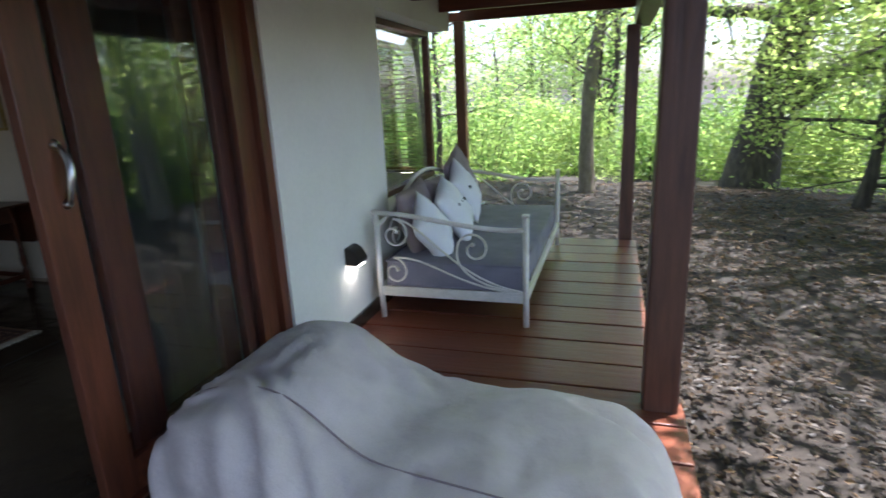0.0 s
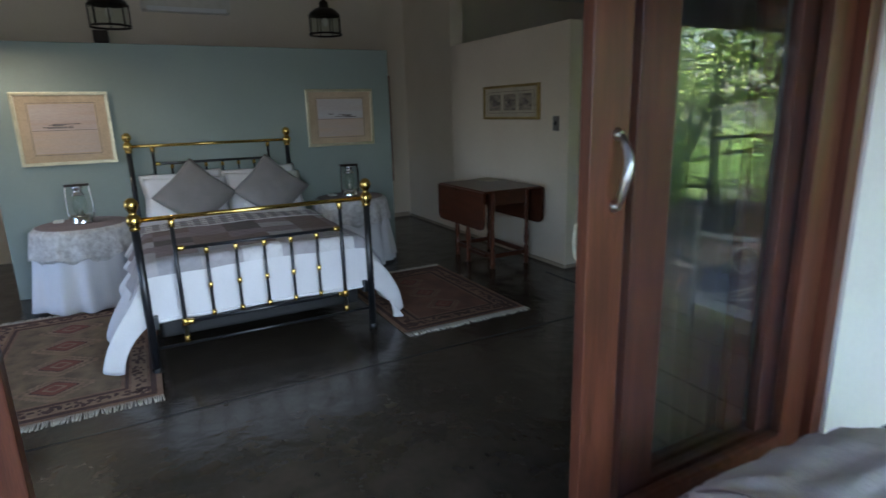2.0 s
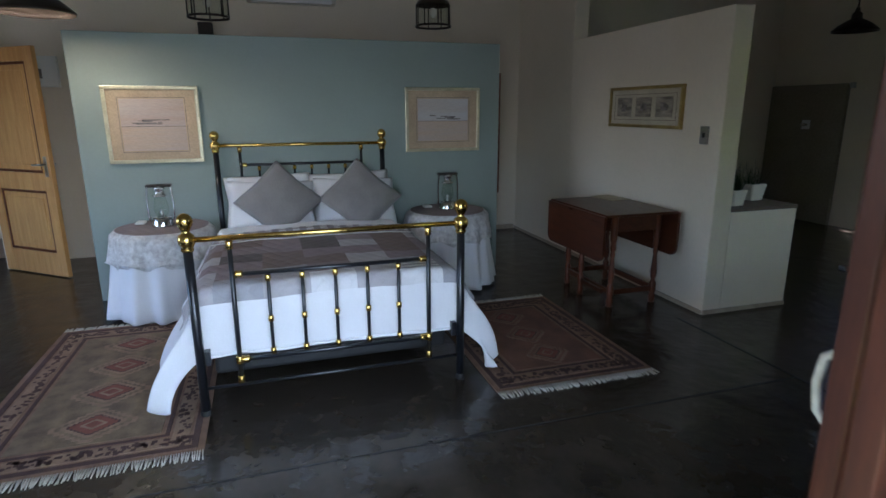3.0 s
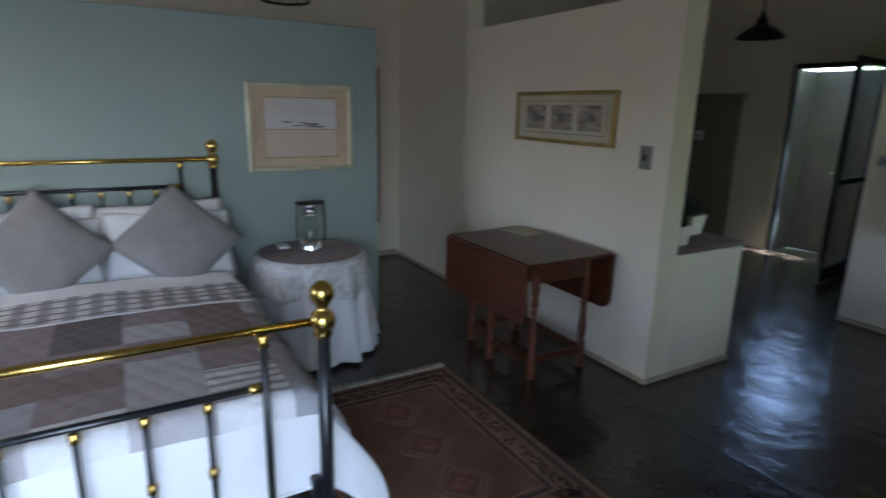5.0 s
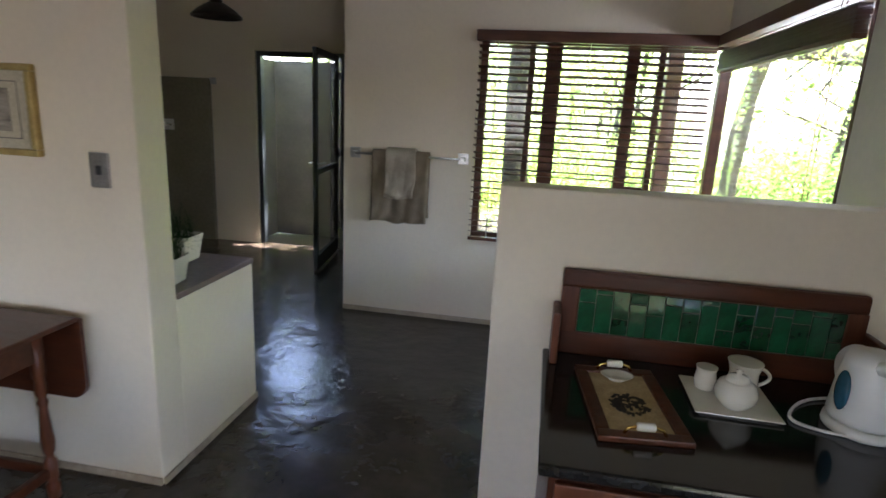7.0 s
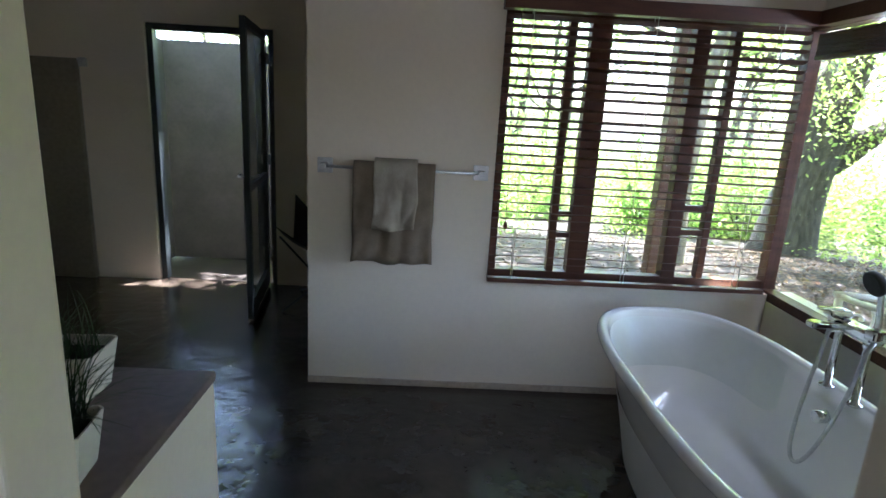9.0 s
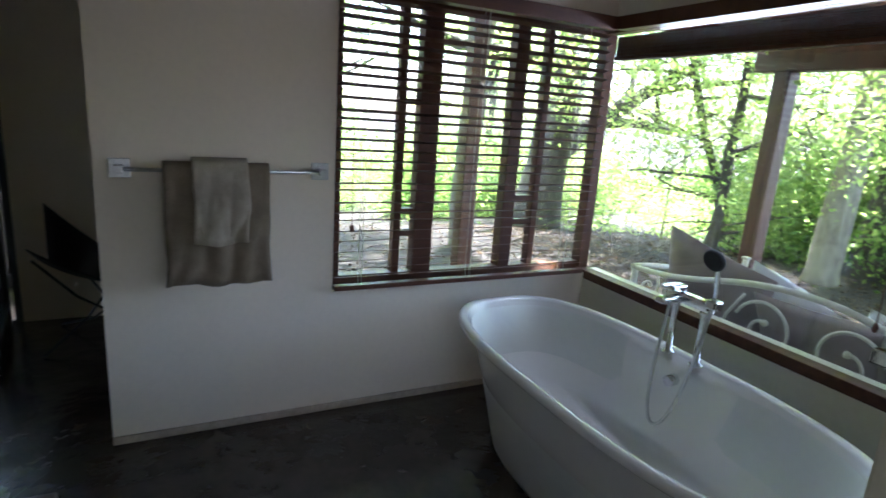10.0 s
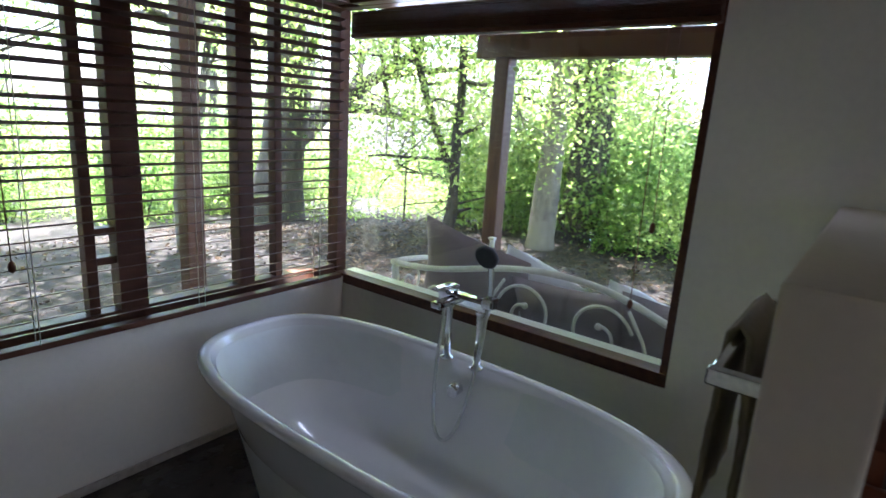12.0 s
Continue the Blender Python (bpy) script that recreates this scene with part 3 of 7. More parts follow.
def pillow(name, w, h, t, m, material, parent=None, n=18, seed=0, puff=2.6, crease=0.012, label=""):
    """A filled cushion: pinched corners, puffed middle, uneven creases."""
    bm = B()
    grids = []
    for side in (1, -1):
        rows = []
        for i in range(n + 1):
            row = []
            for j in range(n + 1):
                u, v = 2 * i / n - 1, 2 * j / n - 1
                k = max(0.0, (1 - abs(u) ** puff) * (1 - abs(v) ** puff))
                zz = side * t / 2 * k ** 0.55
                pin = 1 - 0.07 * (1 - (abs(u) - abs(v)) ** 2) * (abs(u) * abs(v)) ** 0.5 * -1 - 0.05 * (1 - max(abs(u), abs(v)) ** 3)
                x, y = u * w / 2 * pin, v * h / 2 * pin
                zz += k ** 0.3 * crease * noise.noise(Vector((x * 9 + seed * 3.1, y * 9, side * 2 + seed))) + 0.5 * crease * k ** 0.2 * noise.noise(Vector((x * 24 + seed, y * 24, side)))
                edge = i in (0, n) or j in (0, n)
                row.append(grids[0][i][j] if (edge and grids) else bm.verts.new((x, y, zz)))
            rows.append(row)
        grids.append(rows)
        for i in range(n):
            for j in range(n):
                q = (rows[i][j], rows[i + 1][j], rows[i + 1][j + 1], rows[i][j + 1])
                f = bm.faces.new(q if side > 0 else q[::-1])
                f.smooth = True
    bmesh.ops.transform(bm, matrix=m, verts=bm.verts)
    return part(name, bm, material, parent, label)


def rod(parent, name, a, b, r, material, label="", sides=10):
    bm = B()
    tube(bm, [a, b], r, sides)
    return part(name, bm, material, parent, label)


BX0, BX1, BY0, BY1 = -6.705, -4.577, 1.058, 2.425
bed = thing("bed", ((BX0 + BX1) / 2, (BY0 + BY1) / 2, 0), "black iron double bed with brass rails and ball finials", "bed")


def bed_end(x, top, rail, mid, low, bottom, inset, count):
    for y in (BY0, BY1):
        rod(bed, "post", (x, y, 0.02), (x, y, rail - 0.03), 0.022, M["iron"], "", 14)
        bm = B()
        lathe(bm, [(0.026, rail - 0.055), (0.03, rail - 0.045), (0.026, rail - 0.035), (0.036, rail - 0.02), (0.041, rail), (0.036, rail + 0.022), (0.022, rail + 0.034), (0.018, rail + 0.042), (0.024, top - 0.035), (0.034, top - 0.018), (0.038, top), (0.033, top + 0.02), (0.018, top + 0.035), (0.0, top + 0.04)], (x, y, 0), 20)
        part("finial", bm, M["brass"], bed, "brass ball finial")
        bm = B()
        lathe(bm, [(0.024, 0.0), (0.028, 0.006), (0.026, 0.03), (0.02, 0.035)], (x, y, 0), 14)
        part("foot", bm, M["rubber"], bed)
    rod(bed, "top_rail", (x, BY0, rail), (x, BY1, rail), 0.0135, M["brass"], "brass top rail", 12)
    ya, yb = BY0 + inset, BY1 - inset
    for y in (ya, yb):
        rod(bed, "upright", (x, y, bottom), (x, y, rail), 0.012, M["iron"])
        for z in (rail - 0.035, low, bottom + 0.03):
            bm = B()
            lathe(bm, [(0.013, z - 0.022), (0.02, z - 0.016), (0.015, z - 0.006), (0.021, z), (0.015, z + 0.006), (0.02, z + 0.016), (0.013, z + 0.022)], (x, y, 0), 12)
            part("collar", bm, M["brass"], bed, "brass collar")
    rod(bed, "mid_rail", (x, ya, mid), (x, yb, mid), 0.0115, M["iron"])
    rod(bed, "low_rail", (x, ya, low), (x, yb, low), 0.0115, M["iron"])
    rod(bed, "bottom_rail", (x, BY0, bottom), (x, BY1, bottom), 0.008, M["iron"])
    for y in (ya + 0.03, yb - 0.03):
        for z in (mid, low):
            bm = B()
            tube(bm, [(x, y - 0.02, z), (x, y - 0.01, z), (x, y, z), (x, y + 0.01, z), (x, y + 0.02, z)], [0.012, 0.02, 0.014, 0.02, 0.012], 10)
            part("ferrule", bm, M["brass"], bed, "brass ferrule")
    for i in range(count):
        y = ya + (yb - ya) * (i + 1) / (count + 1)
        rod(bed, "spindle", (x, y, low), (x, y, mid), 0.009, M["iron"], "", 8)
        for z in (low + 0.03, (low + mid) / 2 - 0.02, mid - 0.03):
            bm = B()
            lathe(bm, [(0.009, z - 0.018), (0.016, z - 0.012), (0.012, z - 0.004), (0.017, z), (0.012, z + 0.004), (0.016, z + 0.012), (0.009, z + 0.018)], (x, y, 0), 10)
            part("collar", bm, M["brass"], bed, "brass collar")


bed_end(BX1, 1.01, 0.92, 0.735, 0.285, 0.15, 0.185, 5)
bed_end(BX0, 1.315, 1.235, 1.075, 0.45, 0.30, 0.185, 6)
for y in (BY0 + 0.03, BY1 - 0.03):
    bm = B()
    box(bm, BX0 + 0.02, y - 0.015, 0.26, BX1 - 0.02, y + 0.015, 0.34, 0.004)
    part("side_rail", bm, M["iron"], bed)
bm = B()
box(bm, BX0 + 0.03, BY0 + 0.05, 0.16, BX1 - 0.13, BY1 - 0.05, 0.40, 0.02)
base = thing("box_spring", ((BX0 + BX1) / 2, (BY0 + BY1) / 2, 0.16), "black fabric box spring inside the iron frame", "box spring")
part("base_box", bm, M["rubber"], base)
bm = B()
box(bm, BX0 + 0.035, BY0 + 0.035, 0.402, BX1 - 0.12, BY1 - 0.035, 0.60, 0.05)
mattress = tagged(part("mattress", bm, M["linen"], smooth=True), "white sprung mattress on the bed base", "mattress")

YC, HW, TOPZ, LEN = (BY0 + BY1) / 2, (BY1 - BY0) / 2 - 0.01, 0.63, BX1 - BX0 - 0.085


def drape(s, q, lift=0.0):
    """The bedding's surface: s runs from head to foot, q across; what lies past the edges hangs down and flares."""
    d1, d2 = max(0.0, s - LEN), max(0.0, abs(q) - HW)
    sg = 1 if q > 0 else -1
    bulge = 0.02 * math.cos(min(1, abs(q) / HW) * 1.5)
    x = BX0 + min(s, LEN) + 0.02 * (1 - math.exp(-d1 * 14)) + 0.03 * d1 * (1 + 6 * d2) + lift * (d1 > 0)
    y = YC + sg * (min(abs(q), HW) + (0.035 + 0.03 * d1) * (1 - math.exp(-d2 * 12)) + 0.19 * (1 - math.exp(-(d2 / 0.30) ** 2)) + 0.03 * d2 + lift * (d2 > 0))
    z = TOPZ + bulge - 0.97 * (d1 ** 1.6 + d2 ** 1.6) ** (1 / 1.6) + lift
    wave = 0.03 * d2 * math.sin(s * 15 + sg + 3 * d2)
    y += sg * wave * 3 + 0.02 * d2 * noise.noise(Vector((s * 4, sg * 5.0, 1.0)))
    x += 0.05 * d1 * noise.noise(Vector((q * 5, 3.0, 0.5)))
    z += 0.006 * noise.noise(Vector((s * 7, q * 7, 0))) + 0.012 * noise.noise(Vector((s * 2.2, q * 2.2, 4)))
    return Vector((x, y, max(z, 0.012)))


def draped(name, s0, s1, q0, q1, n, m, material, parent, lift, label="", thick=0.012):
    bm = B()
    vs = [[bm.verts.new(drape(s0 + (s1 - s0) * i / n, q0 + (q1 - q0) * j / m, lift)) for j in range(m + 1)] for i in range(n + 1)]
    for i in range(n):
        for j in range(m):
            f = bm.faces.new((vs[i][j], vs[i + 1][j], vs[i + 1][j + 1], vs[i][j + 1]))
            f.smooth = True
    ob = part(name, bm, material, parent, label)
    mod = ob.modifiers.new("thickness", "SOLIDIFY")
    mod.thickness, mod.offset = thick, 1.0
    mod.use_rim = thick > 0.0045
    return ob


duvet = thing("duvet", ((BX0 + BX1) / 2, YC, 0.6), "white cotton duvet hanging over the sides of the bed", "duvet")


def duvet_cloth():
    bm = B()
    n, m = 64, 72
    vs = []
    for i in range(n + 1):
        row = []
        for j in range(m + 1):
            f = 2 * j / m - 1
            a = i / n
            s = 0.42 + (LEN + 0.36 - 0.42) * a
            u = min(1.0, max(0.0, (a - 0.40) / 0.42))
            hang = 0.24 + 0.335 * u * u * (3 - 2 * u) * (1 - 0.40 * max(0.0, (a - 0.86) / 0.14) ** 2)
            q = f * (HW + hang)
            row.append(bm.verts.new(drape(s, q)))
        vs.append(row)
    for i in range(n):
        for j in range(m):
            bm.faces.new((vs[i][j], vs[i + 1][j], vs[i + 1][j + 1], vs[i][j + 1])).smooth = True
    ob = part("cover", bm, M["linen"], duvet)
    mod = ob.modifiers.new("thickness", "SOLIDIFY")
    mod.thickness, mod.offset = 0.014, -1.0


duvet_cloth()
bm = B()
tube(bm, [drape(LEN + 0.352, (HW - 0.02) * (2 * k / 60 - 1)) for k in range(61)], 0.009, 6)
part("hem", bm, M["linen"], duvet)
quilt = thing("patchwork_quilt", ((BX0 + BX1) / 2, YC, 0.65), "patchwork quilt in mauve, grey and pale squares on the bed", "quilt")
QS, QW = 0.70, HW + 0.17
BAND = QS + 0.34                      # end of the striped band by the pillows
NS, NQ = 6, 7
BLOCKS = ("aeacaeb", "eaacbea", "bceaaea", "aaeebaf", "bafabdf", "bfbdbdf")
for k in range(34):
    q0, q1 = -QW + 2 * QW * k / 34, -QW + 2 * QW * (k + 1) / 34
    draped("band_stripe", QS, BAND, q0, q1, 10, 2, M["quilt_f" if k % 2 else "quilt_d"], quilt, 0.010, thick=0.003)
for k in range(4):
    a = QS + 0.05 + 0.075 * k
    draped("cross_stripe", a, a + 0.014, -QW, QW, 1, 30, M["quilt_a"], quilt, 0.014, thick=0.0015)
draped("piping", BAND - 0.006, BAND + 0.008, -QW, QW, 2, 30, M["quilt_d"], quilt, 0.016, thick=0.005)
for i in range(NS):
    for j in range(NQ):
        s0 = BAND + (LEN + 0.08 - BAND) * i / NS
        s1 = BAND + (LEN + 0.08 - BAND) * (i + 1) / NS
        q0, q1 = -QW + 2 * QW * j / NQ, -QW + 2 * QW * (j + 1) / NQ
        draped("patch", s0, s1, q0, q1, 5, 5, M["quilt_" + BLOCKS[i][j]], quilt, 0.010 + 0.0003 * ((i + j) % 2), thick=0.003)
s0 = BAND + (LEN + 0.08 - BAND) * 4 / NS
for k in range(5):
    a = s0 + 0.015 + 0.058 * k
    draped("stripe", a, a + 0.020, -QW + 2 * QW * 5 / NQ, -QW + 2 * QW * 6 / NQ, 1, 6, M["quilt_f"], quilt, 0.0145, thick=0.002)

PIL = "white and taupe pillows on the bed"
for y in (1.45, 2.12):
    for k in (0, 1):
        m = pose(-6.555 + 0.09 * k, y + 0.015 * k, 0.80 - 0.03 * k, 0, 66 - 8 * k, 0) @ pose(0, 0, 0, 0, 0, 90) @ pose(0, 0, 0, 0, 0, 2 * (1 - 2 * k))
        tagged(pillow("pillow", 0.64, 0.40, 0.15, m, M["linen"], seed=y * 3 + k), "white cotton pillow propped against the headboard", "pillow", PIL)
for y in (1.52, 2.17):
    m = pose(-6.36, y, 0.815, 0, 62, 0) @ pose(0, 0, 0, 0, 0, 45)
    tagged(pillow("scatter_cushion", 0.46, 0.46, 0.13, m, M["taupe"], seed=y, crease=0.008), "taupe square scatter cushion standing on its corner", "cushion", PIL)


def side_table(x, y, top=0.655, r=0.335, seed=0):
    t = thing("side_table", (x, y, 0), "round bedside table hidden under a white cloth", "table", "bedside tables")
    bm = B()
    lathe(bm, [(r - 0.02, top - 0.03), (r - 0.012, top - 0.028), (r - 0.012, top - 0.012), (r - 0.02, top - 0.01)], (x, y, 0), 32)
    part("tabletop", bm, M["pine"], t)
    bm = B()
    lathe(bm, [(0.16, 0.0), (0.15, 0.03), (0.04, 0.06), (0.035, top - 0.06), (0.1, top - 0.032)], (x, y, 0), 16)
    part("pedestal", bm, M["pine"], t)
    c = thing("tablecloth", (x, y, top), "floor-length white tablecloth with lace overlay", "tablecloth", "bedside tablecloths")
    bm = B()
    prof = [(0.001, top - 0.006), (r * 0.6, top - 0.006), (r * 0.97, top - 0.006), (r, top - 0.02)] + [(r + 0.016 + 0.065 * (k / 9) ** 1.1, top - 0.03 - (top - 0.055) * k / 9) for k in range(10)]

    def rip(a, i):
        k = max(0.0, (i - 3) / 10)
        return 1 + 0.10 * k * (math.sin(a * 11 + seed) * 0.6 + 0.5 * math.sin(a * 17 + 2 * seed) + 0.5 * noise.noise(Vector((math.cos(a) * 3, math.sin(a) * 3, seed))))
    lathe(bm, prof, (x, y, 0), 120, rip)
    part("cloth", bm, M["linen"], c)
    bm = B()
    prof = [(0.001, top), (r * 0.6, top), (r * 0.985, top), (r + 0.009, top - 0.016)] + [(r + 0.026 + 0.03 * k / 5, top - 0.03 - 0.225 * k / 5) for k in range(6)]

    def rip2(a, i):
        k = max(0.0, (i - 3) / 10)
        return 1 + 0.10 * k * (math.sin(a * 11 + seed) * 0.6 + 0.5 * math.sin(a * 17 + 2 * seed) + 0.5 * noise.noise(Vector((math.cos(a) * 3, math.sin(a) * 3, seed)))) + 0.01
    lathe(bm, prof, (x, y, 0), 120, rip2)
    for v in bm.verts:
        if v.co.z < top - 0.2:
            a = math.atan2(v.co.y - y, v.co.x - x)
            v.co.z += 0.05 * abs(math.sin(a * 5 + seed)) * (top - 0.2 - v.co.z) / 0.055
    part("lace_overlay", bm, M["lace"], c, "white lace overlay")
    bm = B()
    lathe(bm, [(r * 0.96, top + 0.001), (r * 0.97, top + 0.003), (r * 0.95, top + 0.0045)], (x, y, 0), 48)
    part("table_mat", bm, M["quilt_a"], c, "round taupe mat on the cloth")
    return t


side_table(-6.40, 0.655, seed=1)
side_table(-6.43, 2.94, seed=4)


def storm_lantern(x, y, z):
    t = thing("storm_lantern", (x, y, z), "chrome storm lantern with clear glass chimney on the bedside table", "lantern", "bedside lanterns")
    bm = B()
    lathe(bm, [(0.075, 0), (0.078, 0.01), (0.07, 0.025), (0.072, 0.05), (0.055, 0.07), (0.03, 0.075)], (x, y, z), 24)
    part("tank", bm, M["chrome"], t)
    bm = B()
    lathe(bm, [(0.032, 0.078), (0.048, 0.10), (0.055, 0.14), (0.045, 0.19), (0.036, 0.225)], (x, y, z), 20)
    part("chimney", bm, M["lampglass"], t, "clear glass chimney")
    bm = B()
    lathe(bm, [(0.014, 0.076), (0.016, 0.11), (0.006, 0.125), (0.001, 0.13)], (x, y, z), 12)
    part("burner", bm, M["steel"], t)
    bm = B()
    lathe(bm, [(0.05, 0.228), (0.054, 0.236), (0.036, 0.245), (0.03, 0.28), (0.045, 0.285), (0.03, 0.305), (0.001, 0.31)], (x, y, z), 20)
    part("cap", bm, M["chrome"], t)
    for s in (-1, 1):
        bm = B()
        pts = [(0.078, 0.035), (0.092, 0.07), (0.094, 0.16), (0.09, 0.25), (0.084, 0.30)]
        for (a, b), (c, d) in zip(pts, pts[1:]):
            q = [(x + w, y + s * e, z + f) for w, e, f in ((-0.016, a, b), (0.016, a, b), (0.016, c, d), (-0.016, c, d))]
            lo = [bm.verts.new(p) for p in q]
            hi = [bm.verts.new((p[0], p[1] - s * 0.008, p[2])) for p in q]
            bm.faces.new(lo)
            bm.faces.new(hi[::-1])
            for k in range(4):
                bm.faces.new((lo[k], lo[(k + 1) % 4], hi[(k + 1) % 4], hi[k]))
        part("side_band", bm, M["chrome"], t, "flat chrome side band")
    bm = B()
    box(bm, x - 0.03, y - 0.088, z + 0.298, x + 0.03, y + 0.088, z + 0.318, 0.006)
    part("top_plate", bm, M["darkmetal"], t, "dark top plate")
    bm = B()
    tube(bm, [(x + 0.012, y + 0.094, z + 0.08), (x + 0.02, y + 0.06, z + 0.072), (x + 0.03, y, z + 0.07), (x + 0.02, y - 0.06, z + 0.072), (x + 0.012, y - 0.094, z + 0.08)], 0.004, 6)
    part("guard_wire", bm, M["chrome"], t)


storm_lantern(-6.40, 0.66, 0.660)
storm_lantern(-6.45, 2.95, 0.660)
for x, y in ((-6.55, 0.48), (-6.58, 2.80)):
    bm = B()
    box(bm, x - 0.05, y - 0.035, 0.660, x + 0.05, y + 0.035, 0.678, 0.008)
    tagged(part("match_box", bm, M["white_plastic"]), "small white box on the bedside table", "box", "bedside boxes")


def picture(name, face, a0, a1, z0, z1, axis, frame_w, mount_w, fm, mm, label, depth=0.03, panels=1):
    """A framed print on a wall. axis x: the wall faces +x at x=face; axis y: it faces -y at y=face."""
    def bx(bm, a, b, c, d, e0, e1, bev=0.0):
        if axis == "x":
            box(bm, face + e0, a, c, face + e1, b, d, bev)
        else:
            box(bm, a, face - e1, c, b, face - e0, d, bev)
    base = (face, (a0 + a1) / 2, z0) if axis == "x" else ((a0 + a1) / 2, face, z0)
    t = thing(name, base, label, "picture")
    fw = frame_w
    for a, b, c, d in ((a0, a1, z1 - fw, z1), (a0, a1, z0, z0 + fw), (a0, a0 + fw, z0 + fw, z1 - fw), (a1 - fw, a1, z0 + fw, z1 - fw)):
        bm = B()
        bx(bm, a, b, c, d, 0.001, depth, 0.005)
        part("frame_bar", bm, fm, t)
    bm = B()
    bx(bm, a0 + fw, a1 - fw, z0 + fw, z1 - fw, 0.003, depth * 0.5)
    part("mount", bm, mm, t)
    i0, i1, k0, k1 = a0 + fw + mount_w, a1 - fw - mount_w, z0 + fw + mount_w * 0.8, z1 - fw - mount_w * 0.8
    bm = B()
    for a, b, c, d in ((i0 - 0.012, i1 + 0.012, k1 + 0.008, k1 + 0.012), (i0 - 0.012, i1 + 0.012, k0 - 0.012, k0 - 0.008), (i0 - 0.012, i0 - 0.009, k0 - 0.012, k1 + 0.012), (i1 + 0.009, i1 + 0.012, k0 - 0.012, k1 + 0.012)):
        bx(bm, a, b, c, d, depth * 0.5, depth * 0.5 + 0.0015)
    part("mount_line", bm, M["dark_ink"], t)
    for p in range(panels):
        w = (i1 - i0) / panels
        g = 0.03 if panels > 1 else 0
        bm = B()
        bx(bm, i0 + p * w + g, i0 + (p + 1) * w - g, k0 + g * 0.5, k1 - g * 0.5, depth * 0.5, depth * 0.5 + 0.003)
        part("print", bm, M["pale_print" if panels == 1 else "sepia"], t)
        if panels == 1:
            zh = k0 + (k1 - k0) * 0.47
            bm = B()
            bx(bm, i0, i1, k0, zh, depth * 0.5, depth * 0.5 + 0.0036)
            part("print_foreground", bm, M["sand"], t)
            bm = B()
            bx(bm, i0, i1, zh - 0.0015, zh + 0.0025, depth * 0.5, depth * 0.5 + 0.0042)
            part("print_horizon", bm, M["dark_ink"], t)
        rp = random.Random(p + int(100 * a1))
        zc = k0 + (k1 - k0) * (0.52 if panels == 1 else 0.42)
        for k in range(6):
            c = i0 + p * w + w * (rp.uniform(0.25, 0.75) if panels == 1 else rp.uniform(0.44, 0.56))
            hw = w * (rp.uniform(0.03, 0.22) if panels == 1 else rp.uniform(0.08, 0.13))
            hh = (0.004 if panels == 1 else 0.016) * rp.uniform(0.6, 1.4)
            bm = B()
            bx(bm, c - hw, c + hw, zc - hh + 0.006 * k, zc + hh + 0.006 * k, depth * 0.5, depth * 0.5 + 0.004 + 0.0004 * k, 0.0)
            part("brush_mark", bm, M["dark_ink"], t)


picture("framed_print", -6.749, 0.285, 0.968, 1.11, 1.70, "x", 0.028, 0.085, M["silver"], M["mount"], "framed pale seascape print with tan mount on the sage wall")
picture("framed_print", -6.749, 2.650, 3.349, 1.145, 1.705, "x", 0.028, 0.085, M["silver"], M["mount"], "framed horizon print with tan mount on the sage wall")
picture("framed_print", 4.499, -6.352, -5.394, 1.361, 1.697, "y", 0.026, 0.06, M["gilt"], M["mount2"], "gilt frame with three small prints in a cream mount", panels=3)

sw = thing("light_switch", (-5.155, 4.499, 1.26), "brushed steel light switch plate on the plastered wall", "switch")
bm = B()
box(bm, -5.197, 4.488, 1.262, -5.118, 4.4995, 1.392, 0.003)
part("plate", bm, M["switch"], sw)
bm = B()
box(bm, -5.168, 4.482, 1.31, -5.147, 4.488, 1.345, 0.002)
part("rocker", bm, M["rubber"], sw)

bm = B()
box(bm, -6.868, 3.5505, 0.73, -6.772, 3.575, 1.84, 0.004)
tagged(part("wall_strip", bm, M["hardwood"]), "stained wooden strip fixed to the wall's end", "wall strip")

# gate-leg table against the partition
tb = thing("gateleg_table", (-5.71, 4.12, 0), "polished brown gate-leg table with both leaves hanging down", "table")
TX0, TX1, TY0, TY1, TZ = -6.13, -5.265, 3.80, 4.43, 0.755
bm = B()
box(bm, TX0, TY0, TZ - 0.02, TX1, TY1, TZ, 0.005)
part("tabletop", bm, M["table"], tb)


def leaf(y, drop=0.36):
    bm = B()
    pts = [(TX0, TZ - 0.012), (TX1, TZ - 0.012)]
    r = 0.07
    z0 = TZ - drop
    for k in range(7):
        a = k / 6 * math.pi / 2
        pts.append((TX1 - r + r * math.cos(a), z0 + r - r * math.sin(a)))
    for k in range(7):
        a = math.pi / 2 + k / 6 * math.pi / 2
        pts.append((TX0 + r + r * math.cos(a), z0 + r - r * math.sin(a)))
    lo = [bm.verts.new((x, y - 0.009, z)) for x, z in pts]
    hi = [bm.verts.new((x, y + 0.009, z)) for x, z in pts]
    bm.faces.new(lo)
    bm.faces.new(hi[::-1])
    for k in range(len(pts)):
        bm.faces.new((lo[k], lo[(k + 1) % len(pts)], hi[(k + 1) % len(pts)], hi[k]))
    part("drop_leaf", bm, M["table"], tb, "hanging rounded drop leaf")


